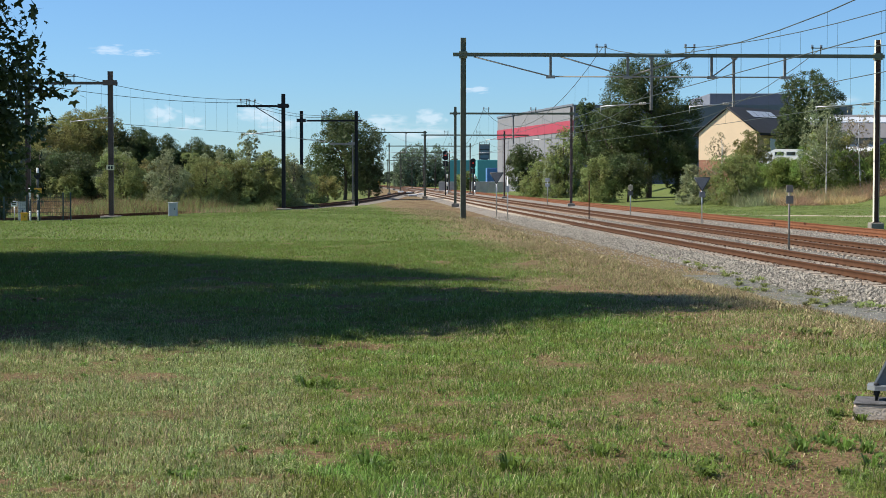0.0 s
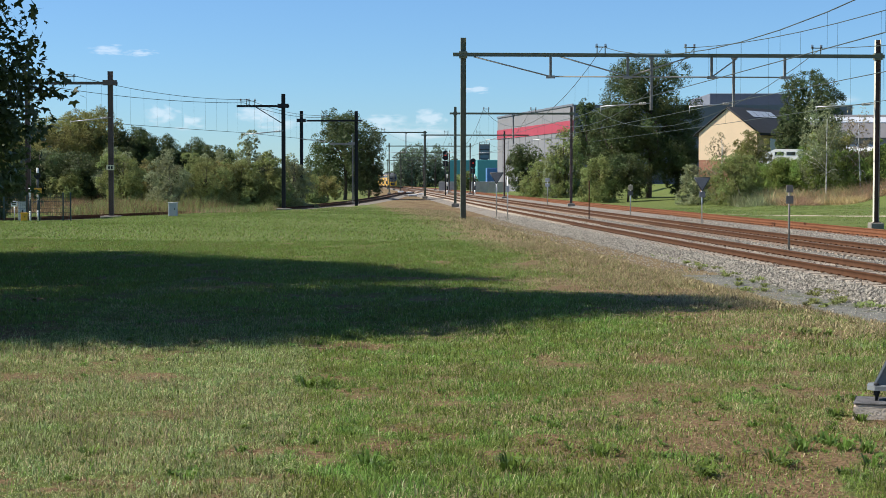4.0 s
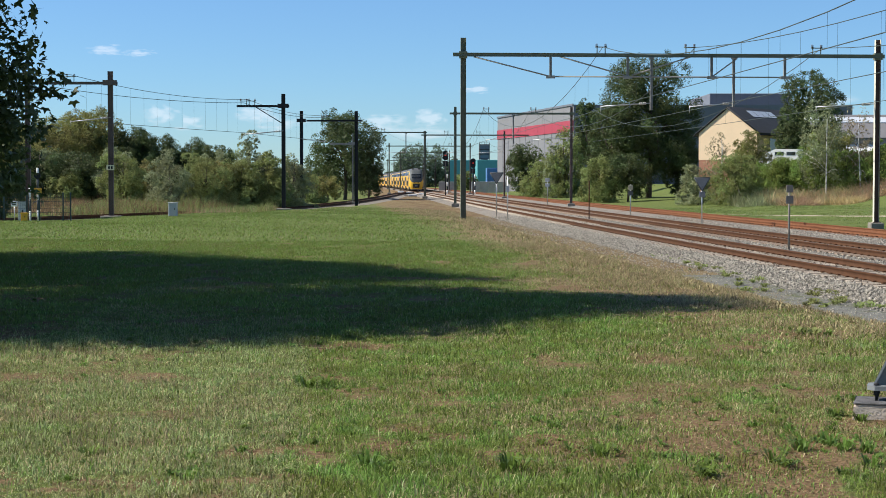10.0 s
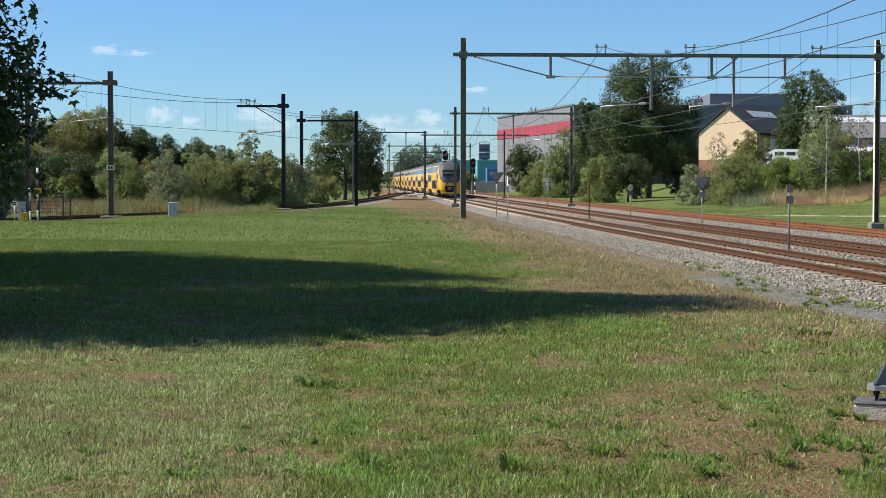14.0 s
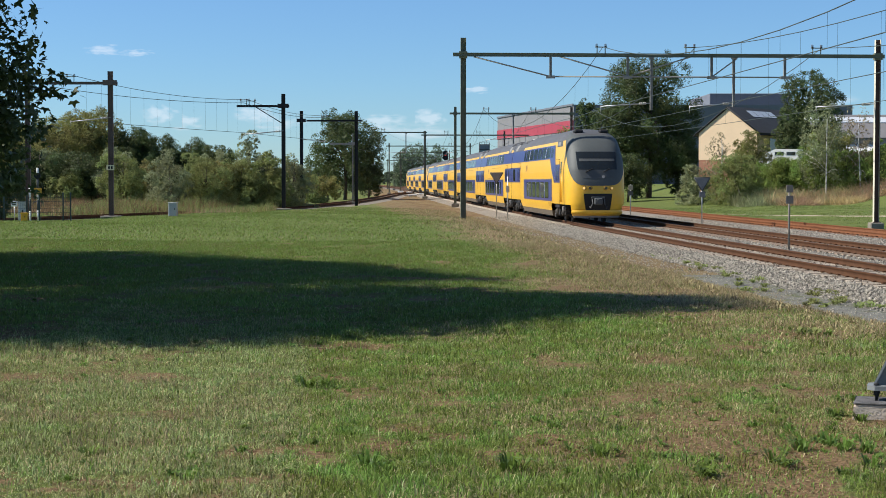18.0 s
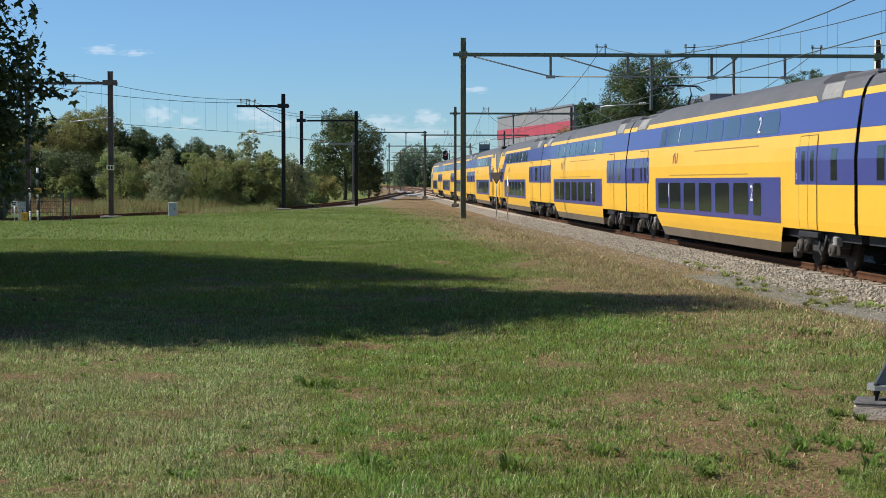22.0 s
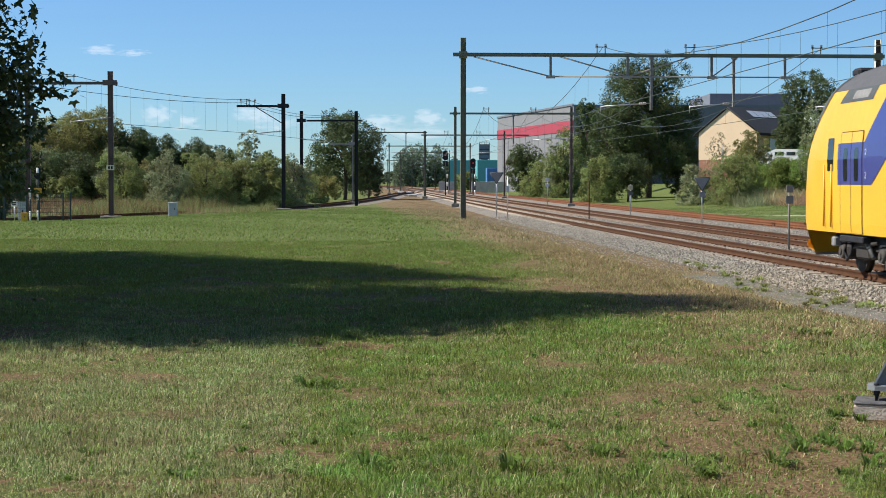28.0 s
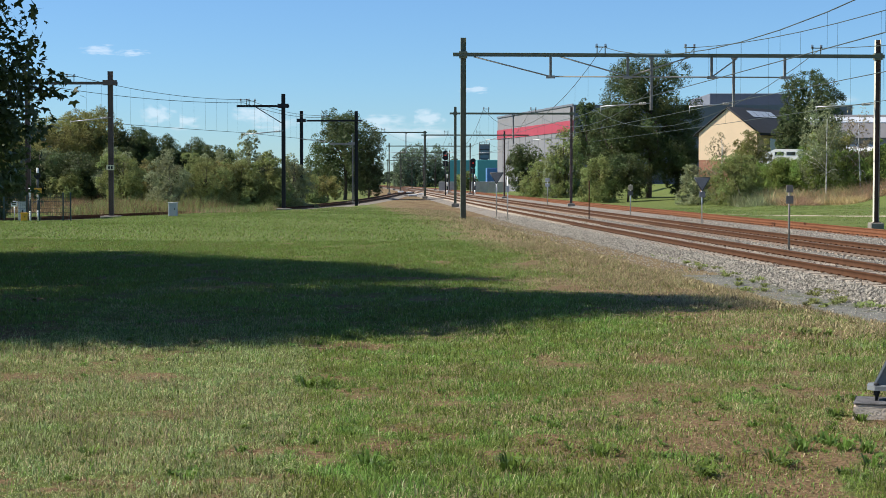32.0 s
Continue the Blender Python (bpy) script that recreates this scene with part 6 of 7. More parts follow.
def lawn():
    for name, n, y0, y1, g0, wd in (("near_grass", 250000, 7.6, 13.5, 0.062, 0.0044), ("near_grass", 165000, 13.5, 20.0, 0.065, 0.0062), ("lawn_grass", 420000, 20.0, 42.0, 0.050, 0.0105), ("bank_grass", 330000, 42.0, 125.0, 0.055, 0.024)):
        y = np.sqrt(y0 ** 2 + (y1 ** 2 - y0 ** 2) * rng.random(n))
        x = (rng.random(n) * 2 - 1) * (0.285 * y + 0.6)
        off = x - track_x(y)
        lush = lushness(x, y)
        keep = (off < -4.35 + 0.3 * np.sin(y * 0.8) + 0.9 * value_noise(x, y, 0.8, 31) + 0.2 * rng.standard_normal(n)) & (np.abs(x - np.interp(y, BRANCH[::-1, 1], BRANCH[::-1, 0])) > 2.6)
        bare = bareness(x, y)
        keep &= (bare < 0.63 + 0.06 * rng.standard_normal(n)) | (rng.random(n) < 0.22)
        keep &= rng.random(n) < 0.55 + 0.9 * lush
        x, y, off, lush, bare = x[keep], y[keep], off[keep], lush[keep], bare[keep]
        d = dryness(x, y) + 0.9 * value_noise(x, y, 0.55, 6) + 0.5 * value_noise(x, y, 2.1, 7) - 0.25 - 0.55 * (lush - 0.5)
        roll = rng.random(len(x))
        straw = roll < np.clip((d - 0.40) * 0.80, 0.06, 0.76)
        pale = ~straw & (rng.random(len(x)) < 0.10 + 0.62 * pale_turf(x, y))
        g = g0 * (0.45 + 0.75 * rng.random(len(x))) * (0.55 + 0.9 * lush) * np.where(bare > 0.6, 0.65, 1.0)
        g = np.where(straw & (off > -8.5), g * 1.45, g)
        w = wd * (0.7 + 0.6 * rng.random(len(x)))
        for m, pick, lab in (("grass", ~straw & ~pale, "short mown green grass blades"), ("palegrass", pale, "dusty pale green grass blades"), ("straw", straw, "dry straw-coloured grass blades")):
            if y1 < 21:
                arched_blades(name, x[pick], y[pick], g[pick] * 1.25, w[pick], m, lab, 1.35)
            else:
                blades(name, x[pick], y[pick], g[pick], w[pick], m, lab, 1.3)


def litter(n=120000):
    """Dead brown stalks and leaf bits lying on the thin patches."""
    y = np.sqrt(7.6 ** 2 + (20.0 ** 2 - 7.6 ** 2) * rng.random(n))
    x = (rng.random(n) * 2 - 1) * (0.30 * y + 0.8)
    keep = (bareness(x, y) > 0.56 + 0.05 * rng.standard_normal(n)) & (x - track_x(y) < -4.6)
    x, y = x[keep], y[keep]
    h = 0.008 + 0.012 * rng.random(len(x))
    w = 0.006 + 0.006 * rng.random(len(x))
    pick = rng.random(len(x)) < 0.6
    for m, p, lab in (("litter", pick, "brown dead leaves and stalks on thin turf"), ("straw", ~pick, "pale dry stalks lying on thin turf")):
        blades("grass_litter", x[p], y[p], h[p], w[p], m, lab, 5.0)


litter()


def grass_tufts(name, spots, label, material, blades_each=30, size=0.105, width=0.0075):
    """Clumps of coarse grass: arching blades in two pieces, fanned out from each spot."""
    vs, fs = [], []
    for sx, sy, k in spots:
        z = float(ground_z(sx, sy)) - 0.004
        for i in range(int(blades_each * (0.7 + 0.6 * rng.random()))):
            a = rng.random() * 2 * math.pi
            d = np.array([math.cos(a), math.sin(a), 0.0])
            q = np.array([-d[1], d[0], 0.0]) * width * (0.6 + 0.7 * rng.random()) * (0.6 + 0.4 * k)
            o = np.array([sx, sy, z]) + d * 0.05 * k * rng.random()
            g = size * k * (0.5 + 0.7 * rng.random())
            out = 0.45 + 0.7 * rng.random()
            m = o + d * g * 0.40 * out + np.array([0, 0, g * 0.62])
            e = o + d * g * (0.75 * out + 0.1) + np.array([0, 0, g * (1.0 - 0.62 * out)])
            n = len(vs)
            vs += [o - q * 0.6, o + q * 0.6, m + q, m - q, e]
            fs += [(n, n + 1, n + 2), (n, n + 2, n + 3), (n + 3, n + 2, n + 4)]
    return tagged(cloud_mesh(name, np.array(vs), np.array(fs), material), label, "grass", kind="stuff")


lawn()


def tall_tufts(name, x0, x1, y0, y1, n, h, material, label, w=0.03, lean=0.5):
    x, y = x0 + (x1 - x0) * rng.random(n), y0 + (y1 - y0) * rng.random(n)
    tuft = value_noise(x, y, 0.9, 12) * 0.7 + value_noise(x, y, 0.25, 13) * 0.6
    keep = value_noise(x, y, 0.5, 11) > 0.30
    keep &= np.abs(x - np.interp(y, BRANCH[::-1, 1], BRANCH[::-1, 0])) > 2.7
    x, y, tuft = x[keep], y[keep], tuft[keep]
    blades(name, x, y, h * (0.3 + tuft) * (0.25 + 0.95 * rng.random(len(x))) * (0.35 + 0.65 * (y - y0) / (y1 - y0)), w * (0.7 + 0.6 * rng.random(len(x))), material, label, lean)


tall_tufts("rusty_weeds", -46, -15, 96, 129, 44000, 1.15, "rusty_weed", "rust-brown dry weeds along the wood", 0.03, lean=0.8)
tall_tufts("dry_reeds", -46, -12, 97, 124, 16000, 0.75, "reed", "tall brown reeds and dry weeds along the wood", 0.04, lean=0.8)
tall_tufts("green_weeds", -46, -12, 101, 130, 20000, 0.9, "leaf_olive", "tall green weeds along the wood", 0.035, lean=0.8)
tall_tufts("green_weeds", -24, -12, 99, 126, 22000, 1.1, "leaf_bush", "tall fresh green weeds along the wood", 0.035, lean=0.8)
tall_tufts("dry_bank", 28, 46, 132, 147, 42000, 1.6, "reed", "tall bleached grass on the far bank", 0.05, lean=1.9)
tall_tufts("bank_weeds", 25, 46, 135, 147, 9000, 1.8, "leaf_pale", "grey-green weeds and brambles on the far bank", 0.10, lean=1.2)
tall_tufts("verge_grass", 13, 34, 60, 140, 60000, 0.10, "grass", "green grass strip beyond the siding", 0.03)
tall_tufts("verge_grass", 13, 34, 60, 140, 40000, 0.12, "palegrass", "dusty grass strip beyond the siding", 0.03)


def rosettes(name, spots, size, count, label, material="weed"):
    """Low broad-leaved weeds: a ring of arching leaves at each spot."""
    vs = []
    for sx, sy in spots:
        k = size * (0.6 + 0.7 * rng.random())
        z = float(ground_z(sx, sy))
        for i in range(count):
            a = rng.random() * 2 * math.pi
            d = np.array([math.cos(a), math.sin(a), 0])
            q = np.array([-d[1], d[0], 0]) * 0.13 * k
            o = np.array([sx, sy, z]) + (rng.random(3) - 0.5) * np.array([k, k, 0]) * 0.5
            up = 0.35 + 0.75 * rng.random()
            m = o + d * 0.5 * k + np.array([0, 0, up * 0.7 * k])
            e = o + d * 0.95 * k + np.array([0, 0, up * 0.55 * k])
            vs += [o, m - q, e, m + q]
    v = np.array(vs)
    return tagged(cloud_mesh(name, v, np.arange(len(v)).reshape(-1, 4), material), label, "weeds", kind="stuff")


rosettes("lawn_weeds", [(3.6, 15.9), (3.8, 15.8), (3.5, 16.1),
                        (-1.43, 15.38), (-0.13, 15.12), (2.62, 14.4)]
         + [((rng.random() * 2 - 1) * 0.28 * q, q) for q in 12.0 + 10 * rng.random(12)], 0.05, 12, "low green broad-leaved weeds in the turf")
rosettes("broad_weeds", [(1.37, 8.4), (1.40, 8.45), (1.32, 9.0), (1.25, 9.05), (1.87, 8.74), (1.92, 8.8), (1.71, 10.68), (0.9, 9.1), (1.0, 9.2), (2.5, 9.6), (2.2, 9.2), (2.9, 11.0), (2.35, 8.8)]
         + [(0.6 + 2.2 * rng.random() * q / 10, q) for q in 8.2 + 4.5 * rng.random(36)], 0.062, 13, "broad-leaved green weeds on the thin turf")
rosettes("dock_plants", [(3.63, 15.65), (3.5, 15.7), (3.75, 15.6), (3.58, 15.5)], 0.095, 16, "dark dock plants in the dry grass", "leaf_bush")
grass_tufts("coarse_grass", [(-1.03, 12.2, 1.3), (-0.9, 12.4, 1.0), (-1.12, 12.5, 0.9), (-0.40, 8.62, 1.3), (-0.30, 8.5, 0.9), (0.36, 8.62, 1.0), (1.40, 8.48, 1.0), (1.86, 8.95, 1.0),
                             (0.9, 9.12, 1.1), (1.05, 8.57, 1.0), (0.36, 8.5, 1.4), (1.12, 10.0, 0.7), (2.9, 11.2, 0.9), (2.34, 9.3, 1.0), (2.34, 8.7, 1.1), (3.56, 15.7, 0.9), (3.75, 15.6, 0.8), (2.1, 9.3, 1.1), (2.3, 9.5, 1.0), (2.45, 9.2, 0.9), (-2.0, 9.0, 0.8), (-0.6, 9.8, 0.8), (0.7, 10.1, 0.8), (2.6, 10.6, 0.9), (2.72, 10.4, 0.8)]
            + [((rng.random() * 2 - 1) * 0.29 * q, q, 0.25 + 0.35 * rng.random()) for q in 8.0 + 14 * rng.random(300) ** 1.2], "tufts of longer coarse green grass in the turf", "weed")
grass_tufts("dry_tufts", [(track_x(q) - 4.3 - 3.4 * rng.random(), q, 0.4 + 0.5 * rng.random() ** 2) for q in 17.0 + 45 * rng.random(420) ** 1.4],
            "bleached dry grass tufts along the gravel", "straw", 16, 0.16, 0.008)
rosettes("ballast_weeds", [(x + 0.22 * rng.standard_normal(), y + 0.7 * rng.standard_normal()) for x, y in
                           ((6.8, 48.8), (6.78, 46.3), (6.9, 44.5), (6.95, 42.2), (7.3, 41.6), (7.16, 39.6), (6.5, 34.2), (6.75, 34.2), (7.2, 37.1), (7.57, 32.9), (7.77, 32.9), (6.95, 29.9), (7.8, 30.3), (7.85, 29.2)) for i in range(5)],
         0.14, 24, "olive green weeds at the foot of the ballast", "leaf_bush")


# ---- buildings ----
def wall_box(name, pts, z0, z1, material, parent, label="", cap=True):
    """A prism over a plan outline."""
    bm = bmesh.new()
    lo = [bm.verts.new((x, y, z0)) for x, y in pts]
    hi = [bm.verts.new((x, y, z1)) for x, y in pts]
    for i in range(len(pts)):
        j = (i + 1) % len(pts)
        bm.faces.new((lo[i], lo[j], hi[j], hi[i]))
    bm.faces.new(hi)
    bm.faces.new(lo[::-1])
    bmesh.ops.recalc_face_normals(bm, faces=bm.faces)
    return part(name, bm, material, parent, label)


def warehouse():
    t = tagged(empty("warehouse"), "large grey warehouse with a red band and shade-toned end wall", "warehouse")
    plan = [(12.1, 357), (24.0, 296), (76.0, 299), (80.0, 372)]
    wall_box("wall", plan, -0.5, 16.0, ("cladgrey",), t)
    d = Vector((24.0 - 12.1, 296 - 357, 0)).normalized()
    nrm = Vector((d.y, -d.x, 0))
    a, b = Vector((12.1, 357, 0)), Vector((24.0, 296, 0))

    def strip(name, p, q, z0, z1, mt, dep, lab=""):
        bm = bmesh.new()
        o = (q - p).normalized()
        nn = Vector((o.y, -o.x, 0))
        if nn.dot(-p) < 0:
            nn = -nn
        c = [p, q]
        v = [bm.verts.new(c[i] + nn * dd + Vector((0, 0, z))) for i in (0, 1) for z in (z0, z1) for dd in (0.0, dep)]
        for f in ((0, 1, 3, 2), (4, 6, 7, 5), (1, 5, 7, 3), (0, 4, 5, 1), (2, 3, 7, 6)):
            bm.faces.new([v[i] for i in f])
        bmesh.ops.recalc_face_normals(bm, faces=bm.faces)
        return part(name, bm, mt, t, lab)

    strip("red_band", a, b, 11.2, 13.2, "cladred", 0.12, "red cladding band")
    strip("parapet", a, b, 15.9, 16.25, "cladblue", 0.2)
    for k in range(1, 12):
        p = a.lerp(b, k / 12)
        strip("panel_joint", p - d * 0.06, p + d * 0.06, 0, 11.15, "cladblue", 0.05)
    # the end wall's shade is put into its darker, bluer colour
    strip("end_wall", Vector((24.0, 296, 0)), Vector((76.0, 299, 0)), -0.3, 16.05, "cladblue", 0.15, "end wall whose slate-blue carries its shade")
    bm = bmesh.new()
    box(bm, 50.5, 66, 305, 330, 15.9, 18.6, bevel=0.1)
    part("roof_plant", bm, "cladblue", t, "box-shaped roof structure")


warehouse()


def low_hall():
    t = tagged(empty("hall"), "low dark hall with pale roof lights behind the hedge", "hall")
    bm = bmesh.new()
    box(bm, 46, 90, 215, 245, -0.2, 7.8, bevel=0.1)
    part("wall", bm, "hallgrey", t)
    def prism(name, prof, x0, x1, mt, lab=""):
        bm = bmesh.new()
        u = [bm.verts.new((x0, y, z)) for y, z in prof]
        v = [bm.verts.new((x1, y, z)) for y, z in prof]
        bm.faces.new(u)
        bm.faces.new(v[::-1])
        for i in range(len(prof)):
            j = (i + 1) % len(prof)
            bm.faces.new((u[j], u[i], v[i], v[j]))
        bmesh.ops.recalc_face_normals(bm, faces=bm.faces)
        return part(name, bm, mt, t, lab)
    prism("roof", ((214.5, 7.8), (228.0, 11.4), (245.5, 11.4), (245.5, 7.8)), 45.5, 90.5, "hallgrey", "grey sloping sheet roof")
    for k in range(6):
        prism("roof_light", ((222.9, 10.07), (225.9, 10.87), (225.85, 10.97), (222.85, 10.17)), 46.2 + k * 7.2, 53.0 + k * 7.2, "solar", "pale roof light")
    prism("canopy", ((213.2, 5.95), (214.98, 6.9), (214.98, 5.95)), 46.5, 90.0, "white", "white canopy along the wall")
    for k in range(4):
        bm = bmesh.new()
        box(bm, 49 + k * 9, 56 + k * 9, 214.85, 215.0, 3.7, 4.9)
        part("window", bm, "glass", t)


low_hall()


def house():
    """A beige gabled house turned a little to the line: local x along the gable, y along the ridge."""
    w, n, eave, ridge = 3.45, 15.0, 7.0, 9.55
    t = tagged(empty("house", Matrix.Translation((30.4, 172.0, 0.2)) @ Matrix.Rotation(radians(-38), 4, "Z")),
               "beige rendered house with a dark gabled roof", "house")
    bm = bmesh.new()
    pts = [(-w, 4.1), (w, 4.1), (w, eave), (0, ridge), (-w, eave)]
    f = [bm.verts.new((x, 0, z)) for x, z in pts]
    b = [bm.verts.new((x, n, z)) for x, z in pts]
    bm.faces.new(f)
    bm.faces.new(b[::-1])
    for i in range(5):
        j = (i + 1) % 5
        bm.faces.new((f[j], f[i], b[i], b[j]))
    bmesh.ops.recalc_face_normals(bm, faces=bm.faces)
    part("wall", bm, "render", t)
    bm = bmesh.new()
    box(bm, -w + 0.02, w - 0.02, 0.02, n, -0.6, 4.1)
    part("plinth", bm, "brick", t, "red brick ground floor")
    slope = (ridge - eave) / w
    for k in (-1, 1):
        bm = bmesh.new()
        xa, za, xb, zb = k * (w + 0.45), eave - 0.45 * slope + 0.03, 0.0, ridge + 0.03
        v = [bm.verts.new(c) for c in ((xa, -0.10, za), (xb, -0.10, zb), (xb, n + 0.35, zb), (xa, n + 0.35, za),
                                       (xa, -0.10, za + 0.22), (xb, -0.10, zb + 0.22), (xb, n + 0.35, zb + 0.22), (xa, n + 0.35, za + 0.22))]
        for q in ((3, 2, 1, 0), (4, 5, 6, 7), (0, 1, 5, 4), (1, 2, 6, 5), (2, 3, 7, 6), (3, 0, 4, 7)):
            bm.faces.new([v[i] for i in q])
        bmesh.ops.recalc_face_normals(bm, faces=bm.faces)
        part("roof", bm, "rooftile", t, "dark tiled roof slope")
        bm = bmesh.new()
        rod(bm, (xa, -0.13, za + 0.10), (0, -0.13, zb + 0.10), 0.08)
        part("barge_board", bm, "dark", t)
        bm = bmesh.new()
        rod(bm, (xa + k * 0.06, -0.3, za), (xa + k * 0.06, n + 0.3, za), 0.07)
        part("gutter", bm, "dark", t)
    for k in range(4):
        bm = bmesh.new()
        ya = 3.2 + k * 1.5
        c = [(x, y, ridge + 0.03 + 0.22 - x * slope + 0.03) for x, y in ((0.5, ya), (1.45, ya), (1.45, ya + 1.4), (0.5, ya + 1.4))]
        bm.faces.new([bm.verts.new(q) for q in c])
        bmesh.ops.recalc_face_normals(bm, faces=bm.faces)
        part("roof_panel", bm, "solar", t, "pale roof panel")
    for ya in (3.0, 7.0, 11.0):
        bm = bmesh.new()
        box(bm, w, w + 0.06, ya, ya + 1.3, 5.0, 6.4, bevel=0.01)
        part("window", bm, "glass", t)


house()


def caravan():
    t = tagged(empty("caravan", Matrix.Translation((34.1, 162, rest_z(Vector((34.1, 162, 0))) + 0.35)) @ Matrix.Rotation(radians(-28), 4, "Z")), "white caravan with dark windows behind the hedge", "caravan")
    bm = bmesh.new()
    a = [bm.verts.new((x, -1.0, z)) for x, z in ((-2.0, 0.4), (2.0, 0.4), (2.0, 4.4), (-0.3, 4.45), (-1.0, 4.2), (-2.0, 3.45))]
    b = [bm.verts.new((v.co.x, 1.0, v.co.z)) for v in a]
    bm.faces.new(a)
    bm.faces.new(b[::-1])
    for i in range(6):
        j = (i + 1) % 6
        bm.faces.new((a[j], a[i], b[i], b[j]))
    bmesh.ops.recalc_face_normals(bm, faces=bm.faces)
    part("body", bm, "white", t)
    for xa, xb in ((-0.4, 0.5), (0.8, 1.7)):
        bm = bmesh.new()
        box(bm, xa, xb, -1.02, -1.0, 3.8, 4.15)
        part("window", bm, "glass", t)
    for x in (-0.8, 1.0):
        bm = bmesh.new()
        rod(bm, (x, -1.02, 0.0), (x, -0.8, 0.0), 0.35, n=16)
        part("wheel", bm, "black", t)


caravan()


def yard():
    t = tagged(empty("depot_hall"), "teal clad depot hall beside the line", "hall")
    bm = bmesh.new()
    box(bm, 2.0, 17.5, 520, 540, -0.5, 8.8, bevel=0.1)
    part("wall", bm, "teal", t)
    bm = bmesh.new()
    box(bm, 10.0, 19.0, 470, 500, -0.5, 8.2, bevel=0.1)
    part("wing", bm, "teal", t, "lighter teal wing")
    bm = bmesh.new()
    box(bm, 12.0, 17.0, 440, 452, -0.5, 5.6, bevel=0.1)
    part("annex", bm, "bluepanel", t, "blue annex")
    t = tagged(empty("silo_tower"), "dark steel silo tower over the depot", "tower")
    bm = bmesh.new()
    box(bm, 10.9, 13.7, 478.7, 481.4, 8.6, 12.8, bevel=0.1)
    rod(bm, (12.3, 480, 7.2), (12.3, 480, 8.6), 0.5, 1.3, n=14)
    part("silo", bm, "cladblue", t)
    for x in (10.8, 13.8):
        bm = bmesh.new()
        rod(bm, (x, 478.4, -0.3), (x, 478.4, 13.3), 0.11)
        part("leg", bm, "dark", t)
    bm = bmesh.new()
    for z in (8.6, 10.0, 11.4, 12.9):
        rod(bm, (10.8, 478.4, z), (13.8, 478.4, z), 0.08)
    for k in range(5):
        rod(bm, (10.8 + 0.75 * k, 478.4, 12.9), (10.8 + 0.75 * k, 478.4, 13.6), 0.05)
    rod(bm, (10.8, 478.4, 13.6), (13.8, 478.4, 13.6), 0.05)
    part("railing", bm, "dark", t)
    for x0, x1, y in ((-1.0, 2.6, 380), (5.8, 14.6, 330)):
        t = tagged(empty("concrete_wall"), "pale concrete yard wall", "wall")
        n = int((x1 - x0) / 1.8)
        for k in range(n):
            bm = bmesh.new()
            box(bm, x0 + k * 1.8 + 0.02, x0 + k * 1.8 + 1.78, y, y + 0.3, -0.5, 1.9, bevel=0.03)
            part("panel", bm, "wall", t)


yard()


# ---- signals, signs, boxes ----
def signal(s, off, h, label):
    p = track(s, off)
    z = -0.22
    t = tagged(empty("railway_signal", Matrix.Translation((p.x, p.y, z))), label, "railway signal", "colour light signals")
    bm = bmesh.new()
    rod(bm, (0, 0, -0.1), (0, 0, h - 1.6), 0.09, n=8)
    part("post", bm, "dark", t)
    for k in range(5):
        bm = bmesh.new()
        rod(bm, (0.28, -0.1, 0.2 + k * 0.62), (0.28, -0.1, 0.82 + k * 0.62), 0.11, n=8)
        part("band", bm, "white" if k in (0, 2, 4) else "dark", t)
    bm = bmesh.new()
    bz = h - 1.55
    vs = [(0.42 * math.cos(a), bz + 0.78 + (0.35 if math.sin(a) > 0 else -0.35) + 0.42 * math.sin(a)) for a in [2 * math.pi * i / 20 for i in range(20)]]
    a = [bm.verts.new((x, -0.12, q)) for x, q in vs]
    b = [bm.verts.new((x, 0.0, q)) for x, q in vs]
    bm.faces.new(a)
    bm.faces.new(b[::-1])
    for i in range(20):
        bm.faces.new((a[(i + 1) % 20], a[i], b[i], b[(i + 1) % 20]))
    bmesh.ops.recalc_face_normals(bm, faces=bm.faces)
    head = part("signal_head", bm, "black", t)
    for k, mt in ((0.0, "redlamp"), (0.42, "dark"), (-0.42, "dark")):
        bm = bmesh.new()
        rod(bm, (0, -0.16, bz + 0.78 + k), (0, -0.12, bz + 0.78 + k), 0.12, n=12)
        part("lens", bm, mt, head, "lit red lens" if mt == "redlamp" else "")
    bm = bmesh.new()
    box(bm, -0.35, 0.35, -0.02, 0.25, bz - 0.9, bz - 0.1)
    for k in range(9):
        rod(bm, (0.16, 0.15, 0.4 + k * 0.35), (0.42, 0.15, 0.4 + k * 0.35), 0.015)
    part("ladder_box", bm, "dark", t)


signal(190.0, 2.0, 7.0, "tall railway signal showing red on a banded post")
signal(200.0, 7.0, 5.9, "railway signal showing red on a banded post")


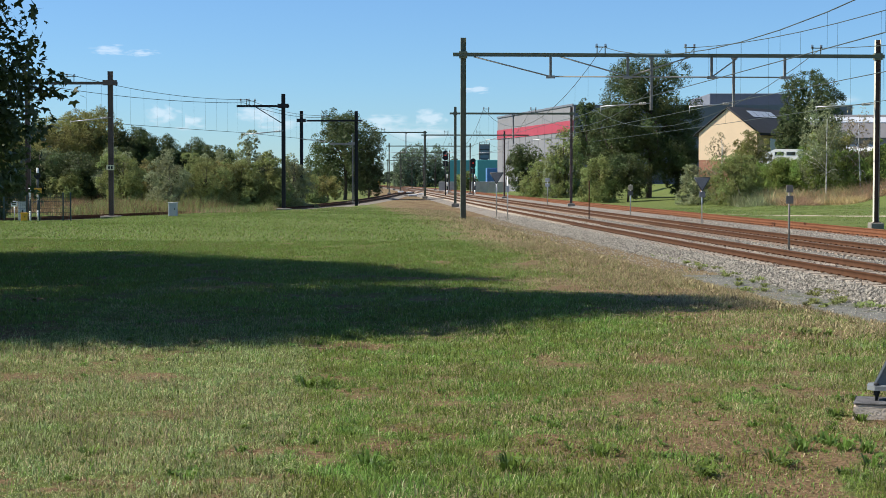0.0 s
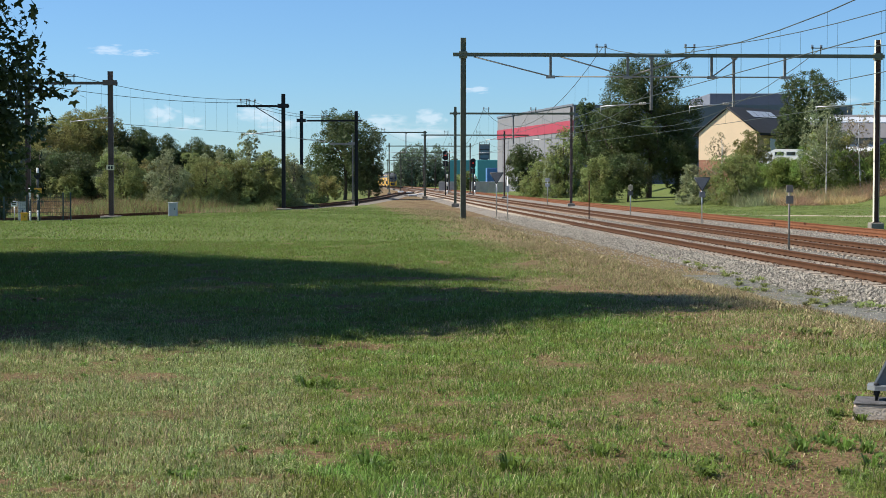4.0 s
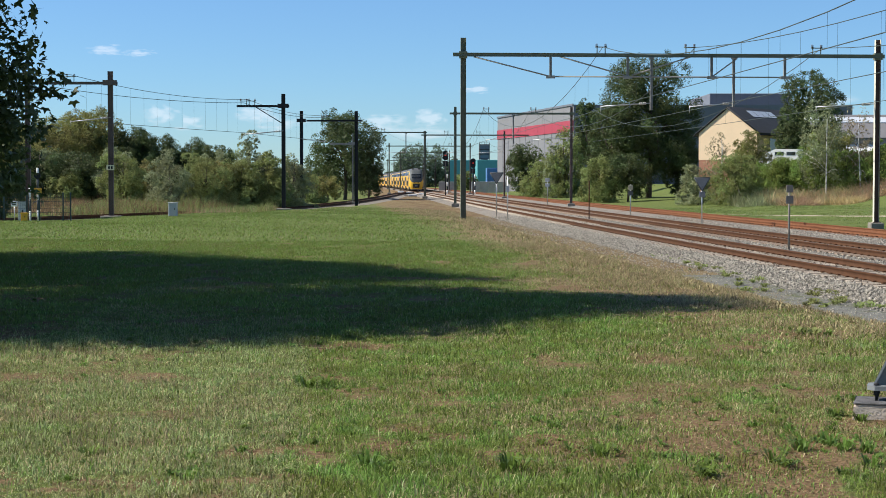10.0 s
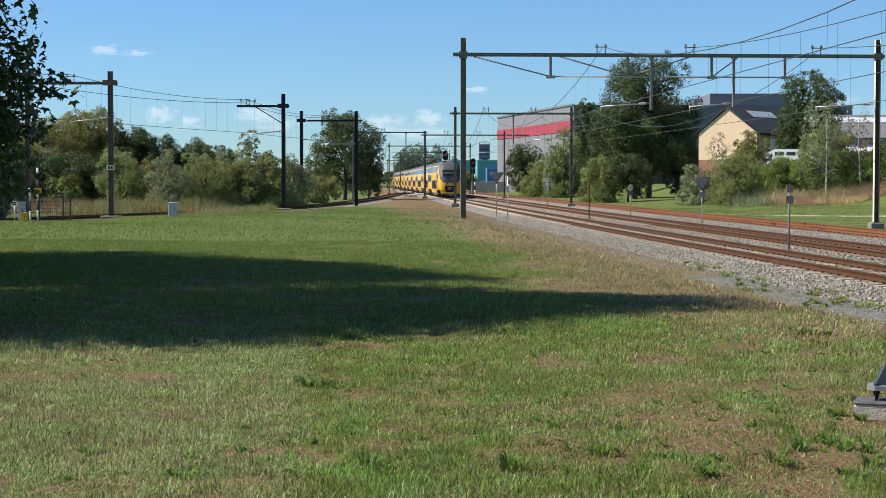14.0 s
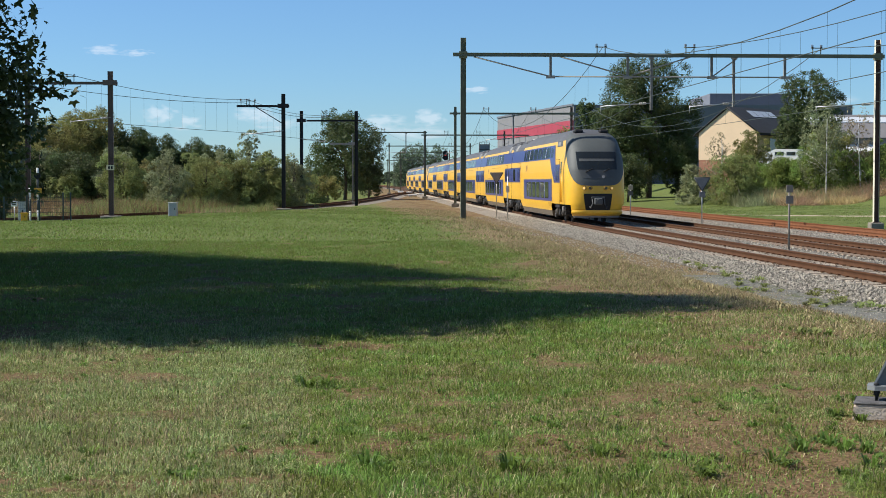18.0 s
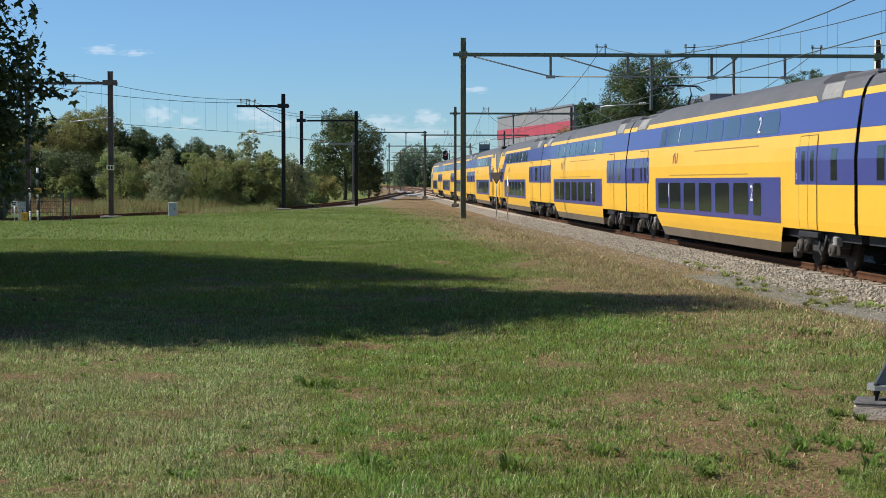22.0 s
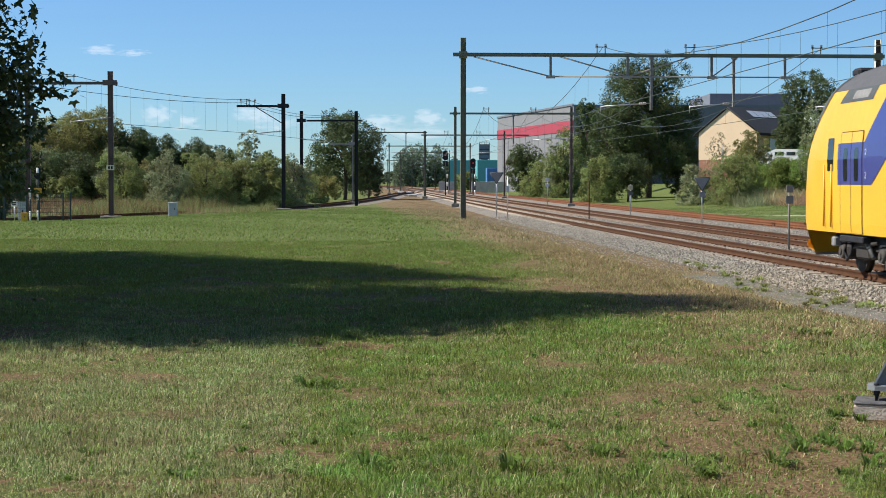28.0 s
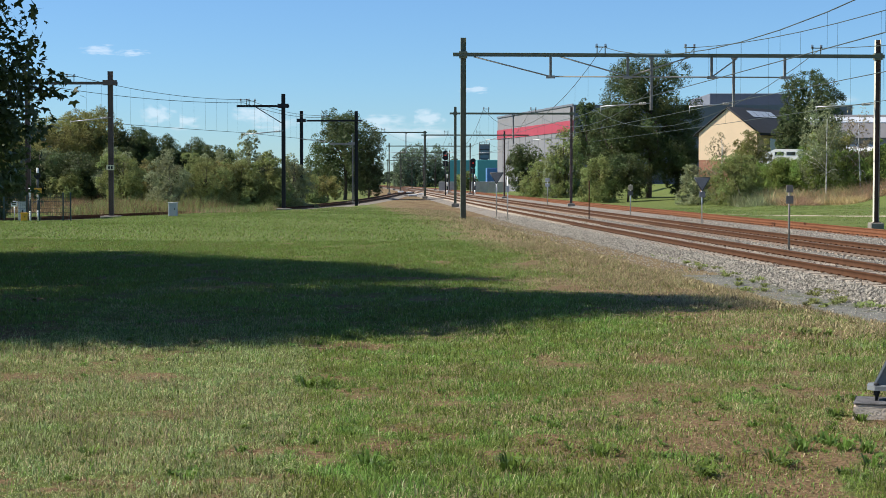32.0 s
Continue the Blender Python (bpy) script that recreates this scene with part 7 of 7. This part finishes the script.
def post_sign(s, off, h, plates, label, mt="galv", z=-0.2, tri=False):
    p = track(s, off)
    t = tagged(empty("trackside_sign", Matrix.Translation((p.x, p.y, z))), label, "trackside sign")
    bm = bmesh.new()
    rod(bm, (0, 0, -0.2), (0, 0, h), 0.035, n=7)
    part("post", bm, mt, t)
    if tri:
        bm = bmesh.new()
        a = [bm.verts.new(c) for c in ((-0.42, -0.06, h), (0.42, -0.06, h), (0.0, -0.06, h - 0.70))]
        b = [bm.verts.new((v.co.x, -0.045, v.co.z)) for v in a]
        bm.faces.new(a)
        bm.faces.new(b[::-1])
        for i in range(3):
            bm.faces.new((a[(i + 1) % 3], a[i], b[i], b[(i + 1) % 3]))
        bmesh.ops.recalc_face_normals(bm, faces=bm.faces)
        part("triangle_plate", bm, "sandgrey", t, "grey back of a triangular plate")
        bm = bmesh.new()
        for a, b in (((-0.42, h), (0.42, h)), ((0.42, h), (0, h - 0.70)), ((0, h - 0.70), (-0.42, h))):
            rod(bm, (a[0], -0.055, a[1]), (b[0], -0.055, b[1]), 0.025)
        part("rim", bm, "signback", t)
    for x0, x1, z0, z1, m in plates:
        bm = bmesh.new()
        box(bm, x0, x1, -0.075, -0.05, z0, z1, bevel=0.01)
        part("plate", bm, m, t)
    return t


post_sign(43.0, -2.5, 2.75, (), "inverted triangular speed sign on a grey post", tri=True)
t = post_sign(36.0, -2.45, 2.5, ((-0.1, 0.1, 1.55, 1.95, "cabinet"),), "thin white-banded marker post beside the ballast")
post_sign(91.0, 6.4, 2.5, ((-0.2, 0.2, 2.15, 2.5, "cabinet"), (-0.2, 0.2, 1.7, 2.0, "cabinet")), "pair of small white plates on a post")
post_sign(33.0, 2.0, 2.25, (), "bare rusty trackside post", "rust")
post_sign(48.0, 7.0, 2.0, ((-0.15, 0.15, 1.62, 1.95, "tan"), (-0.15, 0.15, 1.25, 1.55, "signback")), "small plates on a short post")
post_sign(23.0, 6.4, 2.4, ((-0.16, 0.16, 1.38, 1.68, "sandgrey"),), "inverted triangular speed sign with a small plate", tri=True)
post_sign(-8.9, 2.0, 2.1, ((-0.11, 0.11, 1.86, 2.1, "plinth"), (-0.12, 0.12, 1.5, 1.76, "plinth")), "weathered marker plates on a drab post", "plinth")


def switch_covers():
    """Pale covers over the point machines at the junction."""
    for x, y, w in ((-4.6, 242, 1.4), (-3.6, 262, 1.0), (-6.2, 300, 1.2), (-8.3, 318, 1.2)):
        t = tagged(empty("point_machine", Matrix.Translation((x, y, -0.22))), "pale cover over a point machine at the junction", "point machine")
        bm = bmesh.new()
        box(bm, -w / 2, w / 2, -0.4, 0.4, -0.1, 0.24, bevel=0.08)
        part("cover", bm, "cabinet", t)
        bm = bmesh.new()
        rod(bm, (-w / 2 - 0.6, 0, 0.02), (-w / 2, 0, 0.02), 0.05)
        part("drive_rod", bm, "dark", t)


switch_covers()


def cabinet(x, y, w, d, h, mt, label, name="equipment_cabinet"):
    z = rest_z(Vector((x, y, 0)))
    t = tagged(empty(name, Matrix.Translation((x, y, z))), label, "cabinet")
    bm = bmesh.new()
    box(bm, -w / 2, w / 2, -d / 2, d / 2, -0.1, h - 0.05, bevel=0.015)
    part("body", bm, mt, t)
    bm = bmesh.new()
    box(bm, -w / 2 - 0.03, w / 2 + 0.03, -d / 2 - 0.03, d / 2 + 0.03, h - 0.05, h, bevel=0.012)
    part("lid", bm, mt, t)
    bm = bmesh.new()
    box(bm, -w / 2 + 0.04, w / 2 - 0.04, -d / 2 - 0.012, -d / 2, 0.06, h - 0.10)
    part("door", bm, mt, t)
    bm = bmesh.new()
    box(bm, w / 2 - 0.12, w / 2 - 0.08, -d / 2 - 0.035, -d / 2 - 0.012, h * 0.45, h * 0.6)
    part("handle", bm, "dark", t)


cabinet(-15.3, 91.0, 0.46, 0.46, 0.78, "cabinet", "grey metal equipment cabinet at the edge of the grass")
cabinet(-20.85, 80.0, 0.30, 0.28, 0.42, "orange", "small orange-yellow box by the fence", "orange_box")
cabinet(-21.9, 83.5, 0.34, 0.3, 1.15, "cabinet", "narrow grey cabinet behind the fence")


def fence():
    y = 80.5
    t = tagged(empty("fence", Matrix.Translation((-24.5, y, rest_z(Vector((-22, y, 0)))))), "dark green wire mesh fence", "fence")
    xs = [-2.6, -0.6, 1.0, 2.5, 3.65, 4.27, 5.46, 5.83]
    for x in xs:
        bm = bmesh.new()
        box(bm, x - 0.035, x + 0.035, -0.035, 0.035, -0.3, 1.42, bevel=0.008)
        part("post", bm, "fence", t)
    for a, b in zip(xs, xs[1:]):
        bm = bmesh.new()
        for k in range(8):
            rod(bm, (a, 0, 0.05 + k * 0.185), (b, 0, 0.05 + k * 0.185), 0.011, n=4, caps=False)
        m = int((b - a) / 0.10)
        for k in range(1, m):
            rod(bm, (a + (b - a) * k / m, 0, 0.03), (a + (b - a) * k / m, 0, 1.36), 0.006, n=4, caps=False)
        part("mesh_panel", bm, "fence", t)


fence()


def banded_post(x, y, h, label, plate=True):
    z = rest_z(Vector((x, y, 0)))
    t = tagged(empty("crossing_post", Matrix.Translation((x, y, z))), label, "crossing post")
    n = int(h / 0.5)
    for k in range(n):
        bm = bmesh.new()
        rod(bm, (0, 0, k * h / n - (0.1 if k == 0 else 0)), (0, 0, (k + 1) * h / n), 0.06, n=8)
        part("band", bm, "white" if k % 2 == 0 else "signback", t)
    if plate:
        bm = bmesh.new()
        box(bm, -0.22, 0.22, -0.10, -0.07, 1.35, 1.65, bevel=0.01)
        part("plate", bm, "orange", t, "yellow plate")
        bm = bmesh.new()
        rod(bm, (0, -0.12, h - 0.4), (0, -0.02, h - 0.4), 0.16, n=12)
        part("lamp", bm, "black", t)


banded_post(-20.68, 82.0, 2.7, "white banded level crossing post with a lamp")
banded_post(-21.6, 84.0, 1.9, "short white banded post behind the fence", False)
bm = bmesh.new()
t = tagged(empty("notice_sign", Matrix.Translation((-21.35, 80.0, rest_z(Vector((-21.35, 80, 0)))))), "small white notice on a grey post", "sign")
rod(bm, (0, 0, -0.2), (0, 0, 0.8), 0.03)
part("post", bm, "galv", t)
bm = bmesh.new()
box(bm, -0.16, 0.16, -0.05, -0.03, 0.72, 1.0, bevel=0.01)
plate = part("plate", bm, "white", t)
bm = bmesh.new()
for k in (0.80, 0.88):
    box(bm, -0.09, 0.09, -0.056, -0.051, k, k + 0.04)
part("lettering_bar", bm, "black", plate)

# a low concrete block with a grey timber cap, on which a steel strut stands
t = tagged(empty("strut_footing", Matrix.Translation((2.655, 10.42, 0.485)) @ Matrix.Rotation(radians(-17), 4, "Z")),
           "pitted concrete block with a grey timber cap and steel strut", "footing")
bm = bmesh.new()
lo = [bm.verts.new(c) for c in ((0, 0, -0.2), (0.62, 0, -0.2), (0.62, 0.42, -0.2), (0, 0.42, -0.2))]
hi = [bm.verts.new(c) for c in ((0.022, 0.02, 0.078), (0.60, 0.02, 0.078), (0.60, 0.40, 0.078), (0.022, 0.40, 0.078))]
bm.faces.new(hi)
for i in range(4):
    bm.faces.new((lo[i], lo[(i + 1) % 4], hi[(i + 1) % 4], hi[i]))
bmesh.ops.bevel(bm, geom=list(bm.edges), offset=0.012, segments=2, affect="EDGES")
part("block", bm, "block", t, "pale pitted concrete block")
bm = bmesh.new()
for k in range(3):
    box(bm, 0.018, 0.60, 0.022 + 0.125 * k, 0.14 + 0.125 * k, 0.079, 0.098 - 0.004 * k, bevel=0.012)
part("timber_cap", bm, "greywood", t, "grey weathered timber cap")
bm = bmesh.new()
lo = [bm.verts.new((x, y, 0.165)) for x, y in ((0.10, 0.16), (0.15, 0.11), (0.62, 0.11), (0.62, 0.34), (0.15, 0.34), (0.10, 0.29))]
hi = [bm.verts.new((v.co.x, v.co.y, 0.195)) for v in lo]
bm.faces.new(lo[::-1])
bm.faces.new(hi)
for i in range(6):
    bm.faces.new((lo[i], lo[(i + 1) % 6], hi[(i + 1) % 6], hi[i]))
part("foot_plate", bm, "strutgrey", t, "grey steel foot plate")
for x, y in ((0.16, 0.16), (0.16, 0.29), (0.46, 0.16), (0.46, 0.29)):
    bm = bmesh.new()
    rod(bm, (x, y, 0.09), (x, y, 0.212), 0.010, n=8)
    rod(bm, (x, y, 0.13), (x, y, 0.164), 0.020, n=6)
    rod(bm, (x, y, 0.196), (x, y, 0.208), 0.019, n=6)
    part("bolt", bm, "dark", t)
bm = bmesh.new()
hbeam(bm, (0.185, 0.22, 0.19), (0.755, 0.30, 1.35), 0.10, 0.09, 0.014)
part("strut", bm, "strutgrey", t, "grey painted steel strut")


# ---- clouds ----
def cloud_mat(name, density):
    m = bpy.data.materials.new(name)
    m.use_nodes = True
    nt = m.node_tree
    nt.nodes.clear()
    out = nt.nodes.new("ShaderNodeOutputMaterial")
    tc = nt.nodes.new("ShaderNodeTexCoord")
    oi = nt.nodes.new("ShaderNodeObjectInfo")
    g = nt.nodes.new("ShaderNodeTexGradient")
    g.gradient_type = "SPHERICAL"
    nt.links.new(tc.outputs["Object"], g.inputs["Vector"])
    n = nt.nodes.new("ShaderNodeTexNoise")
    n.noise_dimensions = "4D"
    n.inputs["Scale"].default_value, n.inputs["Detail"].default_value = 2.2, 9
    mp = nt.nodes.new("ShaderNodeMath")
    mp.operation = "MULTIPLY"
    mp.inputs[1].default_value = 40.0
    nt.links.new(oi.outputs["Random"], mp.inputs[0])
    nt.links.new(mp.outputs[0], n.inputs["W"])
    nt.links.new(tc.outputs["Object"], n.inputs["Vector"])
    a = nt.nodes.new("ShaderNodeMath")
    a.operation = "ADD"
    nt.links.new(g.outputs["Fac"], a.inputs[0])
    nz = nt.nodes.new("ShaderNodeMath")
    nz.operation = "MULTIPLY_ADD"
    nz.inputs[1].default_value, nz.inputs[2].default_value = 2.4, -0.7
    nt.links.new(n.outputs["Fac"], nz.inputs[0])
    nt.links.new(nz.outputs[0], a.inputs[1])
    r = nt.nodes.new("ShaderNodeMapRange")
    r.inputs["From Min"].default_value, r.inputs["From Max"].default_value = 0.72, 1.35
    r.inputs["To Max"].default_value = density
    nt.links.new(a.outputs[0], r.inputs["Value"])
    e = nt.nodes.new("ShaderNodeMath")
    e.operation = "MULTIPLY"
    nt.links.new(r.outputs[0], e.inputs[0])
    g2 = nt.nodes.new("ShaderNodeMapRange")
    g2.inputs["From Max"].default_value = 0.25
    nt.links.new(g.outputs["Fac"], g2.inputs["Value"])
    nt.links.new(g2.outputs[0], e.inputs[1])
    # the card glows white itself, in place of sunlight on the cloud
    d = nt.nodes.new("ShaderNodeEmission")
    d.inputs["Color"].default_value = (0.80, 0.85, 0.93, 1)
    d.inputs["Strength"].default_value = 0.95
    tr = nt.nodes.new("ShaderNodeBsdfTransparent")
    mx = nt.nodes.new("ShaderNodeMixShader")
    nt.links.new(e.outputs[0], mx.inputs[0])
    nt.links.new(tr.outputs[0], mx.inputs[1])
    nt.links.new(d.outputs[0], mx.inputs[2])
    nt.links.new(mx.outputs[0], out.inputs["Surface"])
    return m


M["cloud"] = cloud_mat("thin_cloud", 0.40)
CLOUDS = []
for x, z, w, h, drift in ((-620, 246, 46, 13, 18), (-560, 240, 40, 9, 18), (-525, 126, 44, 24, 10), (-480, 112, 50, 20, 10), (-345, 128, 48, 24, 8), (-300, 112, 60, 22, 8), (-110, 112, 60, 18, 4), (-25, 120, 42, 22, 4),
                          (-60, 92, 110, 20, 3), (62, 172, 40, 9, 2), (360, 130, 90, 22, 3), (700, 145, 100, 26, 3)):
    bm = bmesh.new()
    vs = [bm.verts.new(c) for c in ((-1, 0, -1), (1, 0, -1), (1, 0, 1), (-1, 0, 1))]
    bm.faces.new(vs)
    ob = part("cloud", bm, "cloud")
    ob.matrix_world = Matrix.Translation((x, 3000, z)) @ Matrix.Diagonal((w, 1, h, 1))
    CLOUDS.append((tagged(ob, "small soft white cloud in the blue sky", "cloud", kind="structure"), drift))


def motions():
    back = 0.0
    for (car, way), length in zip(CARS, LENGTHS):
        walk(car, [(t, car_pose(S_AT_19 - SPEED * (t - 19.0) + back, length, way)) for t in TIMES])
        back += length
    for cloud, drift in CLOUDS:
        p = cloud.matrix_world.copy()
        walk(cloud, [(t, Matrix.Translation((-drift * t / 32.0, 0, 0)) @ p) for t in (0.0, 16.0, 32.0)])


motions()
